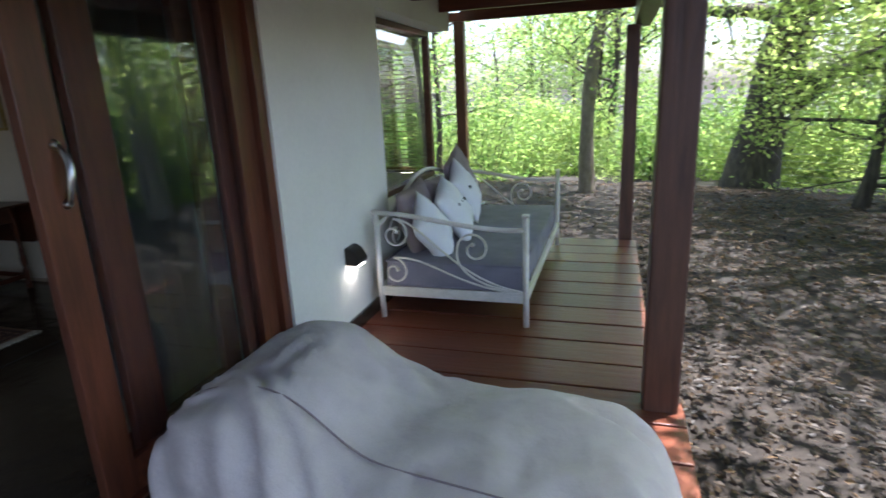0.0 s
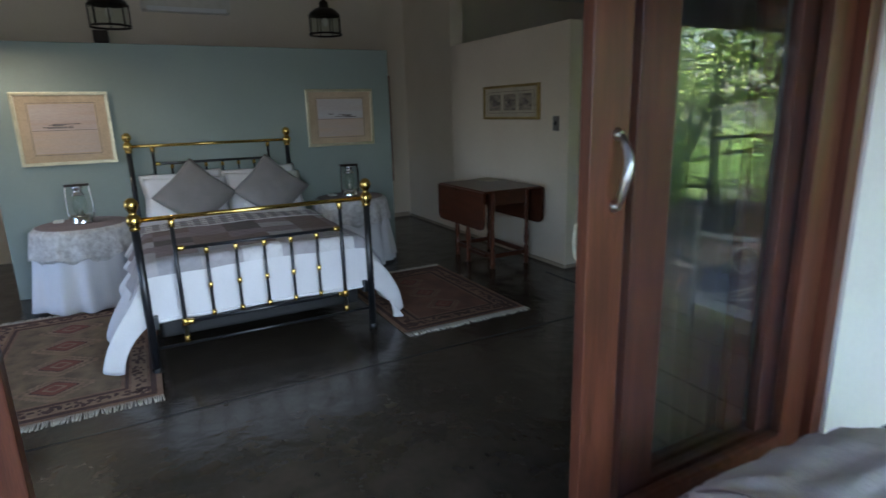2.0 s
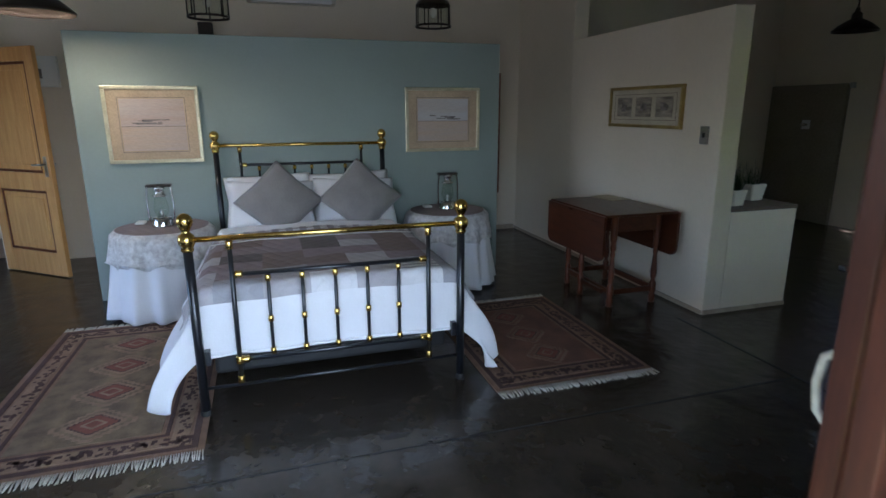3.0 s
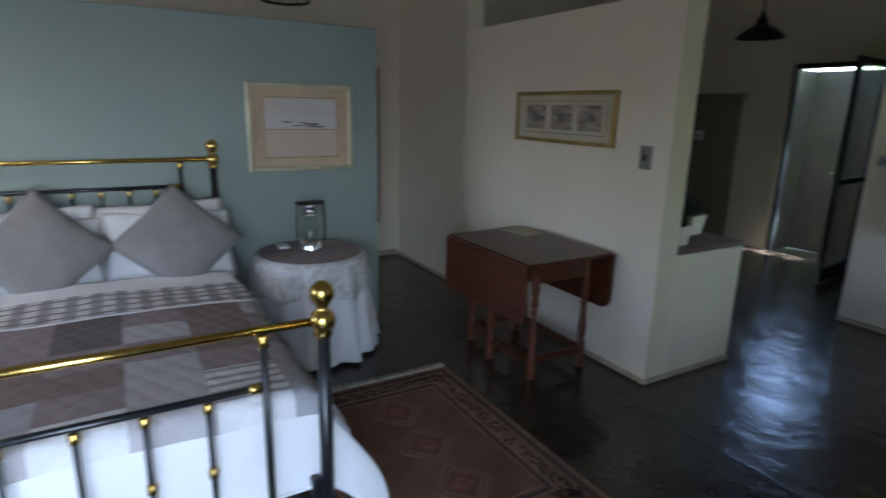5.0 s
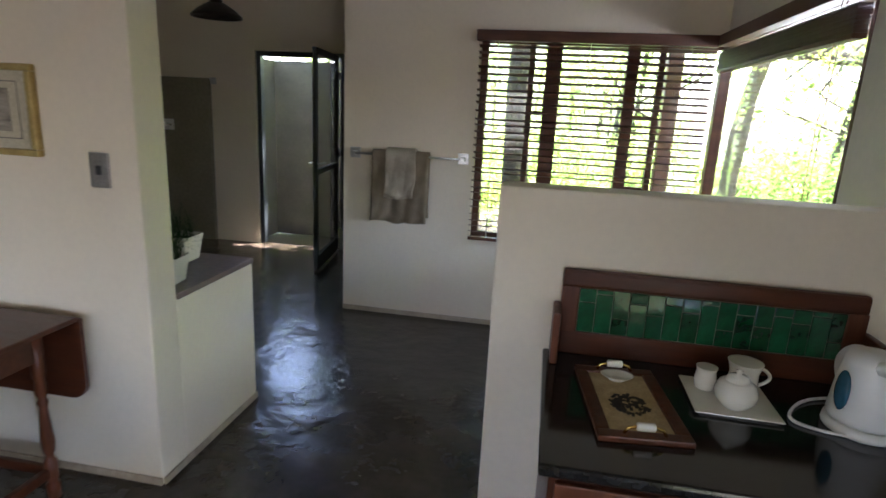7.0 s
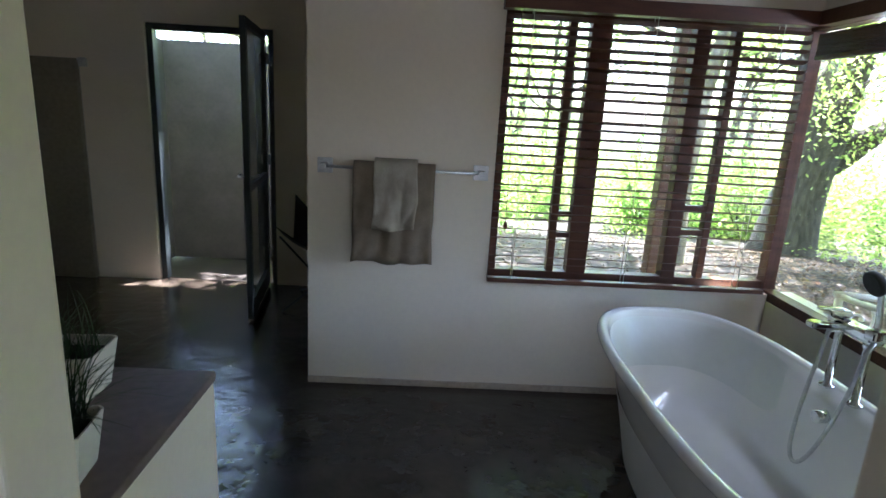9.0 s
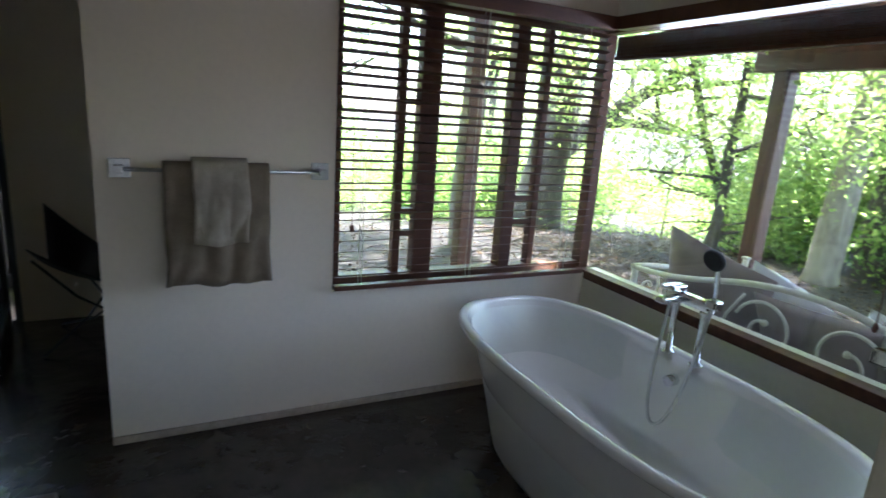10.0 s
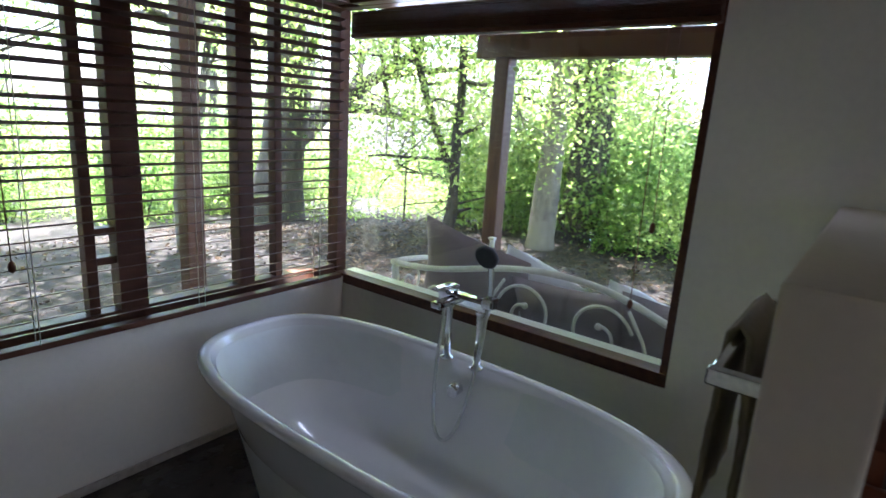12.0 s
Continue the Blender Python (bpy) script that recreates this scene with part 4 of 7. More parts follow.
leaf(TY0 - 0.012)
leaf(TY1 + 0.012)
LX, LY = (-6.03, -5.37), (3.94, 4.33)
TURN_PROF = [(0.026, 0.0), (0.026, 0.06), (0.018, 0.075), (0.026, 0.09), (0.026, 0.16), (0.019, 0.175), (0.014, 0.19), (0.022, 0.21), (0.026, 0.25), (0.020, 0.33), (0.015, 0.40), (0.021, 0.425), (0.014, 0.44), (0.024, 0.47), (0.019, 0.52), (0.026, 0.535), (0.026, 0.72)]
for x in LX:
    for y in LY:
        bm = B()
        lathe(bm, TURN_PROF, (x, y, 0.002), 12)
        part("leg", bm, M["table_v"], tb)
for y in LY:
    bm = B()
    box(bm, LX[0] - 0.02, y - 0.012, 0.60, LX[1] + 0.02, y + 0.012, 0.733, 0.003)
    part("apron", bm, M["table"], tb)
    bm = B()
    box(bm, LX[0], y - 0.013, 0.10, LX[1], y + 0.013, 0.14, 0.004)
    part("stretcher", bm, M["table"], tb)
for x in LX:
    bm = B()
    box(bm, x - 0.012, LY[0], 0.60, x + 0.012, LY[1], 0.733, 0.003)
    part("apron", bm, M["table"], tb)
    bm = B()
    box(bm, x - 0.013, LY[0], 0.10, x + 0.013, LY[1], 0.14, 0.004)
    part("stretcher", bm, M["table"], tb)
gx = -5.72
bm = B()
lathe(bm, TURN_PROF, (gx, LY[0] - 0.055, 0.002), 12)
part("gate_leg", bm, M["table_v"], tb)
bm = B()
box(bm, gx, LY[0] - 0.066, 0.11, LX[1] - 0.03, LY[0] - 0.042, 0.14, 0.003)
part("gate_rail", bm, M["table"], tb)
bk = thing("booklet", (-5.99, 4.30, TZ), "cream paper booklet lying on the table", "booklet")
bm = B()
box(bm, -0.14, -0.10, 0.001, 0.14, 0.10, 0.007, 0.001, pose(-5.99, 4.30, TZ, 0, 0, 8))
part("pages", bm, M["mount2"], bk)


def rug(x0, x1, y0, y1, label, field="rug_olive", n=4, spread=0.62, pale="rug_tan"):
    t = thing("rug", ((x0 + x1) / 2, (y0 + y1) / 2, 0), label, "rug", "bedside rugs")
    def slab(name, a0, a1, b0, b1, z, m):
        bm = B()
        box(bm, a0, b0, 0.001, a1, b1, z, 0.0015)
        part(name, bm, m, t)
    slab("ground", x0, x1, y0, y1, 0.008, M["rug"])
    for inset, w, m in ((0.03, 0.03, "rug_dark"), (0.075, 0.08, pale), (0.17, 0.02, "rug_dark")):
        a0, a1, b0, b1 = x0 + inset, x1 - inset, y0 + inset, y1 - inset
        for q in ((a0, a1, b0, b0 + w), (a0, a1, b1 - w, b1), (a0, a0 + w, b0 + w, b1 - w), (a1 - w, a1, b0 + w, b1 - w)):
            slab("border", *q, 0.0105, M[m])
    slab("field", x0 + 0.21, x1 - 0.21, y0 + 0.21, y1 - 0.21, 0.0105, M[field])
    yc = (y0 + y1) / 2
    for k in range(n):
        xc = x0 + 0.21 + (x1 - x0 - 0.42) * (k + 0.5) / n
        for s, z, m in ((1.0, 0.0125, pale), (0.86, 0.0132, field), (0.74, 0.0139, pale), (0.60, 0.0146, "rug_dark"), (0.54, 0.0153, "rug_red"), (0.30, 0.016, pale), (0.20, 0.0167, "rug_red")):
            bm = B()
            hw, hh = s * (x1 - x0 - 0.42) / n / 2 * 0.92, s * (y1 - y0 - 0.44) / 2 * spread
            nn = 6
            pts = []
            for c, d in ((1, 0), (0, 1), (-1, 0), (0, -1)):
                e, g = -d, c
                for i in range(nn):
                    f = i / nn
                    pts.append((xc + hw * (c * (1 - f) + e * f), yc + hh * (d * (1 - f) + g * f)))
                    f2 = (i + 1) / nn
                    pts.append((xc + hw * (c * (1 - f) + e * f2 * 1.0) * 0.97, yc + hh * (d * (1 - f) + g * f2) * 0.97))
            lo = [bm.verts.new((px, py, 0.002)) for px, py in pts]
            hi = [bm.verts.new((px, py, z)) for px, py in pts]
            bm.faces.new(hi)
            for i in range(len(pts)):
                j = (i + 1) % len(pts)
                bm.faces.new((lo[i], lo[j], hi[j], hi[i]))
            part("medallion", bm, M[m], t)
    rr = random.Random(int(y0 * 10))
    bm = B()
    for k in range(520):
        side = k % 4
        f = rr.random()
        if side < 2:
            cx, cy = x0 + 0.04 + (x1 - x0 - 0.08) * f, (y0 + 0.115 if side else y1 - 0.115) + rr.uniform(-0.03, 0.03)
        else:
            cx, cy = (x0 + 0.115 if side == 2 else x1 - 0.115) + rr.uniform(-0.03, 0.03), y0 + 0.04 + (y1 - y0 - 0.08) * f
        s = rr.uniform(0.006, 0.012)
        box(bm, cx - s, cy - s, 0.009, cx + s, cy + s, 0.0118)
    tagged(part("knot_pattern", bm, M["rug_dark"], t), kind="stuff")
    for xe, s in ((x0, -1), (x1, 1)):
        bm = B()
        k = int((y1 - y0) / 0.011)
        for i in range(k):
            y = y0 + (y1 - y0) * (i + 0.5) / k
            l = 0.055 + 0.02 * rr.random()
            dy = rr.uniform(-0.012, 0.012)
            tube(bm, [(xe - s * 0.004, y, 0.006), (xe + s * l * 0.5, y + dy * 0.4, 0.006), (xe + s * l, y + dy, 0.004)], [0.004, 0.0042, 0.003], 4)
        tagged(part("fringe", bm, M["fringe"], t, "cream knotted fringe"), kind="stuff")


rug(-6.06, -4.25, 0.0, 1.075, "worn red-brown patterned wool rug with cream fringe by the bed")
rug(-5.74, -4.34, 2.56, 3.56, "worn brown wool rug with cream fringe by the bed", "rug_rust", 3, 0.5, "rug")

# open pine door
pd_ang = math.degrees(math.atan2(-0.36 + 1.04, -7.57 + 8.12))
door = thing("panel_door", (-8.12, -1.04, 0.012), "varnished pine panel door standing open", "door", rz=pd_ang)


def local(name, dims, material, parent, bevel=0.004, label=""):
    bm = B()
    box(bm, *dims, bevel)
    ob = part(name, bm, material, parent, label)
    ob.matrix_parent_inverse = Matrix.Identity(4)
    return ob


DW, DH = 0.86, 2.04
for d in ((0, -0.02, 0, 0.11, 0.02, DH), (DW - 0.11, -0.02, 0, DW, 0.02, DH)):
    local("stile", d, M["pine"], door)
for d in ((0.11, -0.019, 0, DW - 0.11, 0.019, 0.22), (0.11, -0.019, 0.80, DW - 0.11, 0.019, 0.96), (0.11, -0.019, DH - 0.12, DW - 0.11, 0.019, DH)):
    local("door_rail", d, M["pine"], door)
for c, d in ((0.22, 0.80), (0.96, DH - 0.12)):
    local("panel", (0.111, -0.006, c + 0.001, DW - 0.111, 0.006, d - 0.001), M["pine"], door, 0.001)
    for q in ((0.111, c + 0.001, 0.135, d - 0.001), (DW - 0.135, c + 0.001, DW - 0.111, d - 0.001), (0.136, c + 0.001, DW - 0.136, c + 0.025), (0.136, d - 0.025, DW - 0.136, d - 0.001)):
        local("moulding", (q[0], -0.014, q[1], q[2], 0.014, q[3]), M["table_v"], door, 0.005)
    local("panel_field", (0.18, -0.012, c + 0.07, DW - 0.18, 0.012, d - 0.07), M["pine"], door, 0.006)
for s in (-1, 1):
    bm = B()
    box(bm, DW - 0.075, s * 0.0225 - 0.0025, 0.93, DW - 0.035, s * 0.0225 + 0.0025, 1.11, 0.001)
    tube(bm, [(DW - 0.055, s * 0.02, 1.04), (DW - 0.055, s * 0.065, 1.04)], 0.009, 8)
    tube(bm, [(DW - 0.045, s * 0.062, 1.04), (DW - 0.17, s * 0.066, 1.035)], [0.009, 0.008], 8)
    h = part("door_handle", bm, M["steel"], door, "steel lever handle")
    h.matrix_parent_inverse = Matrix.Identity(4)

# fittings on the back wall
box_t = thing("wall_box", (-8.4, -0.57, 1.78), "white wall-mounted distribution box", "box")
bm = B()
box(bm, -8.399, -0.72, 1.74, -8.33, -0.43, 2.03, 0.008)
part("housing", bm, M["white_plastic"], box_t)
bm = B()
box(bm, -8.329, -0.61, 1.82, -8.322, -0.56, 1.91, 0.003)
part("hatch", bm, M["switch"], box_t)
ac = thing("air_conditioner", (-8.4, 1.82, 2.60), "long white air conditioner high on the back wall", "air conditioner")
bm = B()
box(bm, -8.399, 1.37, 2.60, -8.20, 2.28, 2.88, 0.03)
part("casing", bm, M["ivory"], ac)
bm = B()
box(bm, -8.22, 1.42, 2.592, -8.19, 2.23, 2.64, 0.006)
part("louvre", bm, M["white_plastic"], ac)
sp = thing("speaker_box", (-8.4, 0.95, 2.3), "small dark box on the back wall", "box")
bm = B()
box(bm, -8.399, 0.88, 2.26, -8.31, 1.02, 2.39, 0.01)
part("housing", bm, M["darkmetal"], sp)


def hanging_lantern(x, y, z):
    t = thing("hanging_lantern", (x, y, z), "dark bronze hanging lantern with ribbed glass", "lamp", "hanging lanterns")
    bm = B()
    lathe(bm, [(0.17, 0.0), (0.172, 0.015), (0.165, 0.02), (0.165, 0.19), (0.15, 0.22), (0.10, 0.26), (0.05, 0.275), (0.045, 0.33), (0.02, 0.345), (0.02, 0.40)], (x, y, z), 24)
    bmesh.ops.delete(bm, geom=[f for f in bm.faces if z + 0.03 < f.calc_center_median().z < z + 0.18 or f.calc_center_median().z < z + 0.003], context="FACES")
    part("hood", bm, M["darkmetal"], t)
    bm = B()
    lathe(bm, [(0.155, 0.02), (0.155, 0.19)], (x, y, z), 24)
    bmesh.ops.delete(bm, geom=[f for f in bm.faces if len(f.verts) > 4], context="FACES")
    part("glass", bm, M["lampglass"], t, "clear lantern glass")
    for k in range(8):
        a = 2 * math.pi * k / 8
        rod(t, "rib", (x + 0.163 * math.cos(a), y + 0.163 * math.sin(a), z + 0.01), (x + 0.163 * math.cos(a), y + 0.163 * math.sin(a), z + 0.2), 0.006, M["darkmetal"], "", 6)
    bm = B()
    ball(bm, (x, y, z + 0.13), 0.035, 1, 1, 1.3, 12)
    part("bulb", bm, M["china"], t)
    rod(t, "cord", (x, y, z + 0.39), (x, y, H), 0.006, M["rubber"], "", 6)


hanging_lantern(-7.2, 1.07, 2.27)
hanging_lantern(-7.2, 3.05, 2.27)


def pendant(x, y, z, r, lit, label):
    t = thing("pendant_lamp", (x, y, z), label, "lamp")
    bm = B()
    lathe(bm, [(r, 0.0), (r * 1.01, 0.012), (r * 0.93, 0.03), (r * 0.72, 0.07), (r * 0.42, 0.11), (r * 0.24, 0.13), (r * 0.22, 0.18), (r * 0.12, 0.20), (r * 0.1, 0.24)], (x, y, z), 32)
    bmesh.ops.delete(bm, geom=[f for f in bm.faces if len(f.verts) > 4 and f.calc_center_median().z < z + 0.01], context="FACES")
    ob = part("shade", bm, M["darkmetal"], t, "dark bronze bell shade")
    mod = ob.modifiers.new("thickness", "SOLIDIFY")
    mod.thickness = 0.004
    bm = B()
    ball(bm, (x, y, z + 0.09), 0.035, 1, 1, 1.25, 14)
    part("bulb", bm, M["bulb"] if lit else M["china"], t, "glowing bulb" if lit else "")
    rod(t, "cord", (x, y, z + 0.23), (x, y, H), 0.008, M["darkmetal"], "", 6)


pendant(-6.0, 0.17, 2.09, 0.215, True, "dark bronze bell pendant lamp with a lit bulb")
pendant(-6.5, 7.5, 2.30, 0.215, False, "dark bell pendant lamp over the wash room")

# ---- tea counter ----
CX0, CX1, CY0, CY1, CZ = -3.48, -2.56, 3.77, 4.43, 0.86
srv = thing("tea_cabinet", ((CX0 + CX1) / 2, (CY0 + CY1) / 2, 0), "dark wood washstand cabinet with black granite top and tiled back", "cabinet")
bm = B()
box(bm, CX0 + 0.025, CY0 + 0.03, 0.06, CX1 - 0.02, CY1 - 0.01, CZ - 0.031, 0.006)
part("body", bm, M["table"], srv)
bm = B()
box(bm, CX0 + 0.05, CY0 + 0.06, 0.0, CX1 - 0.05, CY1 - 0.03, 0.06, 0.003)
part("plinth", bm, M["table"], srv)
bm = B()
box(bm, CX0, CY0, CZ - 0.03, CX1, CY1 - 0.002, CZ, 0.009)
part("worktop", bm, M["granite"], srv, "black polished granite top")
for k in range(2):
    a = CX0 + 0.04 + k * 0.43
    bm = B()
    box(bm, a, CY0 + 0.012, 0.10, a + 0.41, CY0 + 0.03, CZ - 0.05, 0.004)
    dr = part("door", bm, M["table_v"], srv)
    bm = B()
    box(bm, a + 0.07, CY0 + 0.006, 0.18, a + 0.34, CY0 + 0.012, CZ - 0.13, 0.004)
    part("door_panel", bm, M["table"], dr)
    bm = B()
    ball(bm, (a + (0.38 if k == 0 else 0.03), CY0 - 0.005, 0.55), 0.014)
    part("knob", bm, M["brass"], dr)
# tiled back
BZ1 = 1.145
SX0, SX1 = CX0 + 0.042, CX1 - 0.0
bm = B()
box(bm, SX0, CY1 - 0.028, CZ + 0.001, SX1, CY1 - 0.004, CZ + 0.078, 0.003)
part("back_board", bm, M["table"], srv)
bm = B()
box(bm, SX0, CY1 - 0.034, BZ1 - 0.06, SX1, CY1 - 0.004, BZ1, 0.012)
part("back_top_rail", bm, M["table"], srv)
for a in (SX0, SX1 - 0.055):
    bm = B()
    box(bm, a, CY1 - 0.034, CZ + 0.078, a + 0.055, CY1 - 0.004, BZ1 - 0.055, 0.004)
    part("back_stile", bm, M["table_v"], srv)
bm = B()
box(bm, SX0 + 0.05, CY1 - 0.020, CZ + 0.075, SX1 - 0.05, CY1 - 0.006, BZ1 - 0.055)
part("tile_bed", bm, M["grout"], srv)
for a, s in ((SX0 - 0.022, 1), (SX1 - 0.002, 1)):
    bm = B()
    box(bm, a, CY1 - 0.13, CZ + 0.001, a + 0.024, CY1 - 0.004, CZ + 0.17, 0.008)
    part("side_wing", bm, M["table_v"], srv)
TZ0, TZ1 = CZ + 0.081, BZ1 - 0.062
rt = random.Random(3)
tile_meshes = {}


def tile(x0, x1, z0, z1):
    key = (round(x1 - x0, 3), round(z1 - z0, 3))
    if key not in tile_meshes:
        bm = B()
        w, h = key
        box(bm, -w / 2, -0.004, -h / 2, w / 2, 0.004, h / 2, 0.002)
        me = bpy.data.meshes.new("tile")
        bm.to_mesh(me)
        bm.free()
        tile_meshes[key] = me
    shared("tile", tile_meshes[key], M["tile"], srv, pose((x0 + x1) / 2, CY1 - 0.0225, (z0 + z1) / 2, rt.uniform(-2, 2), 0, 0))


x = SX0 + 0.058
i = 0
while x < SX1 - 0.07:
    w = 0.052
    split = (0.098, 0.128, 0.052, 0.107, 0.075, 0.115)[i % 6]
    tile(x, x + w - 0.003, TZ0, TZ0 + split - 0.0015)
    tile(x, x + w - 0.003, TZ0 + split + 0.0015, TZ1)
    x += w
    i += 1


def tray():
    t = thing("serving_tray", (-3.27, 4.07, CZ), "wooden tray with rush inlay and brass handles", "tray", rz=4)
    m = pose(-3.25, 4.105, CZ + 0.001, 0, 0, 6)
    hw, hh = 0.114, 0.195
    for d in ((-hw, -hh, 0, hw, -hh + 0.035, 0.016), (-hw, hh - 0.035, 0, hw, hh, 0.016), (-hw, -hh + 0.035, 0, -hw + 0.035, hh - 0.035, 0.016), (hw - 0.035, -hh + 0.035, 0, hw, hh - 0.035, 0.016)):
        bm = B()
        box(bm, *d, 0.004, m)
        part("rim", bm, M["table_v"], t)
    bm = B()
    box(bm, -hw + 0.035, -hh + 0.035, 0.0, hw - 0.035, hh - 0.035, 0.009, 0, m)
    part("rush_base", bm, M["rush"], t)
    bm = B()
    for k in range(70):
        r = random.Random(k)
        a, q = r.uniform(0, 6.28), 0.055 * math.sqrt(r.random())
        box(bm, -0.008, -0.004, 0.0095, 0.008, 0.004, 0.0105 + 0.001 * r.random(), 0, m @ pose(q * math.cos(a) * 0.9, q * math.sin(a) * 1.0 - 0.02, 0, 0, 0, math.degrees(a) * 3))
    tagged(part("dark_weave", bm, M["tea"], t), kind="stuff")
    for y in (-hh + 0.02, hh - 0.02):
        bm = B()
        tube(bm, [m @ Vector((-0.05, y, 0.016)), m @ Vector((-0.042, y, 0.03)), m @ Vector((-0.02, y, 0.036)), m @ Vector((0.02, y, 0.036)), m @ Vector((0.042, y, 0.03)), m @ Vector((0.05, y, 0.016))], 0.004, 8)
        h = part("handle", bm, M["brass"], t, "bent brass wire handle")
        bm = B()
        tube(bm, [m @ Vector((-0.023, y, 0.036)), m @ Vector((-0.02, y, 0.036)), m @ Vector((0.02, y, 0.036)), m @ Vector((0.023, y, 0.036))], [0.007, 0.011, 0.011, 0.007], 12)
        part("grip", bm, M["china"], h, "white china grip")
    p = m @ Vector((-0.003, 0.122, 0.0095))
    c = thing("china_dish", p, "small oval cream china dish on the tray", "dish")
    bm = B()
    lathe(bm, [(0.022, 0), (0.026, 0.003), (0.045, 0.016), (0.047, 0.018), (0.043, 0.017), (0.02, 0.006)], p, 28)
    for v in bm.verts:
        v.co.y = p.y + (v.co.y - p.y) * 0.72
    part("bowl", bm, M["china"], c)


tray()


def tea_set():
    m = pose(-2.967, 4.205, CZ + 0.001, 0, 0, -1)
    p = thing("serving_plate", m.translation, "square cream china plate on the granite top", "plate")
    bm = B()
    box(bm, -0.098, -0.098, 0, 0.098, 0.098, 0.006, 0.002, m)
    box(bm, -0.110, -0.110, 0.006, 0.110, 0.110, 0.010, 0.002, m)
    part("dish", bm, M["china"], p)
    def pot(name, dx, dy, prof, label, cat, spout=False, handle=True, lid=True):
        q = m @ Vector((dx, dy, 0.0105))
        t = thing(name, q, label, cat)
        bm = B()
        lathe(bm, prof, q, 26)
        part("body", bm, M["china"], t)
        r = max(a for a, _ in prof)
        h = prof[-1][1]
        if lid:
            bm = B()
            lathe(bm, [(r * 0.6, h), (r * 0.45, h + 0.012), (0.006, h + 0.017), (0.010, h + 0.026), (0.001, h + 0.032)], q, 20)
            part("lid", bm, M["china"], t)
        if handle:
            bm = B()
            tube(bm, [q + Vector((r * (0.86 + 0.62 * math.sin(math.pi * k / 12) ** 0.8), 0.0, h * (0.86 - 0.60 * k / 12))) for k in range(13)], 0.005, 8)
            part("handle", bm, M["china"], t)
        if spout:
            bm = B()
            tube(bm, [q + Vector((-r * 0.8, 0, h * 0.35)), q + Vector((-r * 1.25, 0, h * 0.6)), q + Vector((-r * 1.55, 0, h * 0.98))], [0.015, 0.011, 0.008], 10)
            part("spout", bm, M["china"], t)
    pot("teapot", 0.0, -0.05, [(0.03, 0), (0.034, 0.003), (0.052, 0.025), (0.055, 0.045), (0.045, 0.068), (0.033, 0.076)], "round cream china teapot on the plate", "teapot", False, False)
    pot("milk_jug", 0.047, 0.052, [(0.030, 0), (0.034, 0.004), (0.040, 0.03), (0.038, 0.06), (0.046, 0.088), (0.047, 0.090), (0.040, 0.088)], "cream china milk jug with handle", "jug", False, True, False)
    pot("sugar_pot", -0.055, 0.04, [(0.022, 0), (0.026, 0.003), (0.030, 0.03), (0.026, 0.055), (0.029, 0.066)], "small cream china pot on the plate", "pot", False, False, False)


tea_set()


def kettle():
    q = Vector((-2.665, 4.14, CZ + 0.001))
    t = thing("electric_kettle", q, "white plastic electric kettle with blue water gauge", "kettle")
    bm = B()
    lathe(bm, [(0.085, 0), (0.088, 0.006), (0.086, 0.022), (0.075, 0.026)], q, 28)
    part("power_base", bm, M["white_plastic"], t)
    bm = B()
    lathe(bm, [(0.078, 0.028), (0.082, 0.04), (0.076, 0.11), (0.065, 0.185), (0.058, 0.205), (0.03, 0.214)], q, 28)
    part("jug_body", bm, M["white_plastic"], t)
    bm = B()
    tube(bm, [q + Vector((-0.01, 0.05 + 0.085 * math.sin(math.pi * k / 12) ** 0.7, 0.198 - 0.145 * k / 12)) for k in range(13)], 0.012, 10)
    part("handle", bm, M["white_plastic"], t)
    bm = B()
    ball(bm, q + Vector((-0.072, -0.022, 0.11)), 0.04, 0.32, 0.7, 1.35, 14)
    part("water_gauge", bm, M["blue"], t, "dark blue oval water gauge")
    bm = B()
    tube(bm, [q + Vector((-0.01, -0.045, 0.18)), q + Vector((-0.012, -0.068, 0.20)), q + Vector((-0.014, -0.088, 0.208))][::-1], [0.006, 0.018, 0.02], 8)
    part("spout", bm, M["white_plastic"], t)
    cord = thing("kettle_cord", q + Vector((0, -0.1, 0)), "white kettle cord lying on the granite top", "cord")
    bm = B()
    line = [q + Vector(v) for v in ((-0.06, -0.06, 0.005), (-0.12, -0.05, 0.005), (-0.17, -0.02, 0.005), (-0.16, 0.03, 0.005), (-0.09, 0.12, 0.005), (0.02, 0.16, 0.006), (0.08, 0.14, 0.006))]
    for _ in range(3):
        line = [line[0]] + [w for a, b in zip(line, line[1:]) for w in (a * 0.75 + b * 0.25, a * 0.25 + b * 0.75)] + [line[-1]]
    tube(bm, line, 0.0045, 8)
    part("flex", bm, M["white_plastic"], cord)


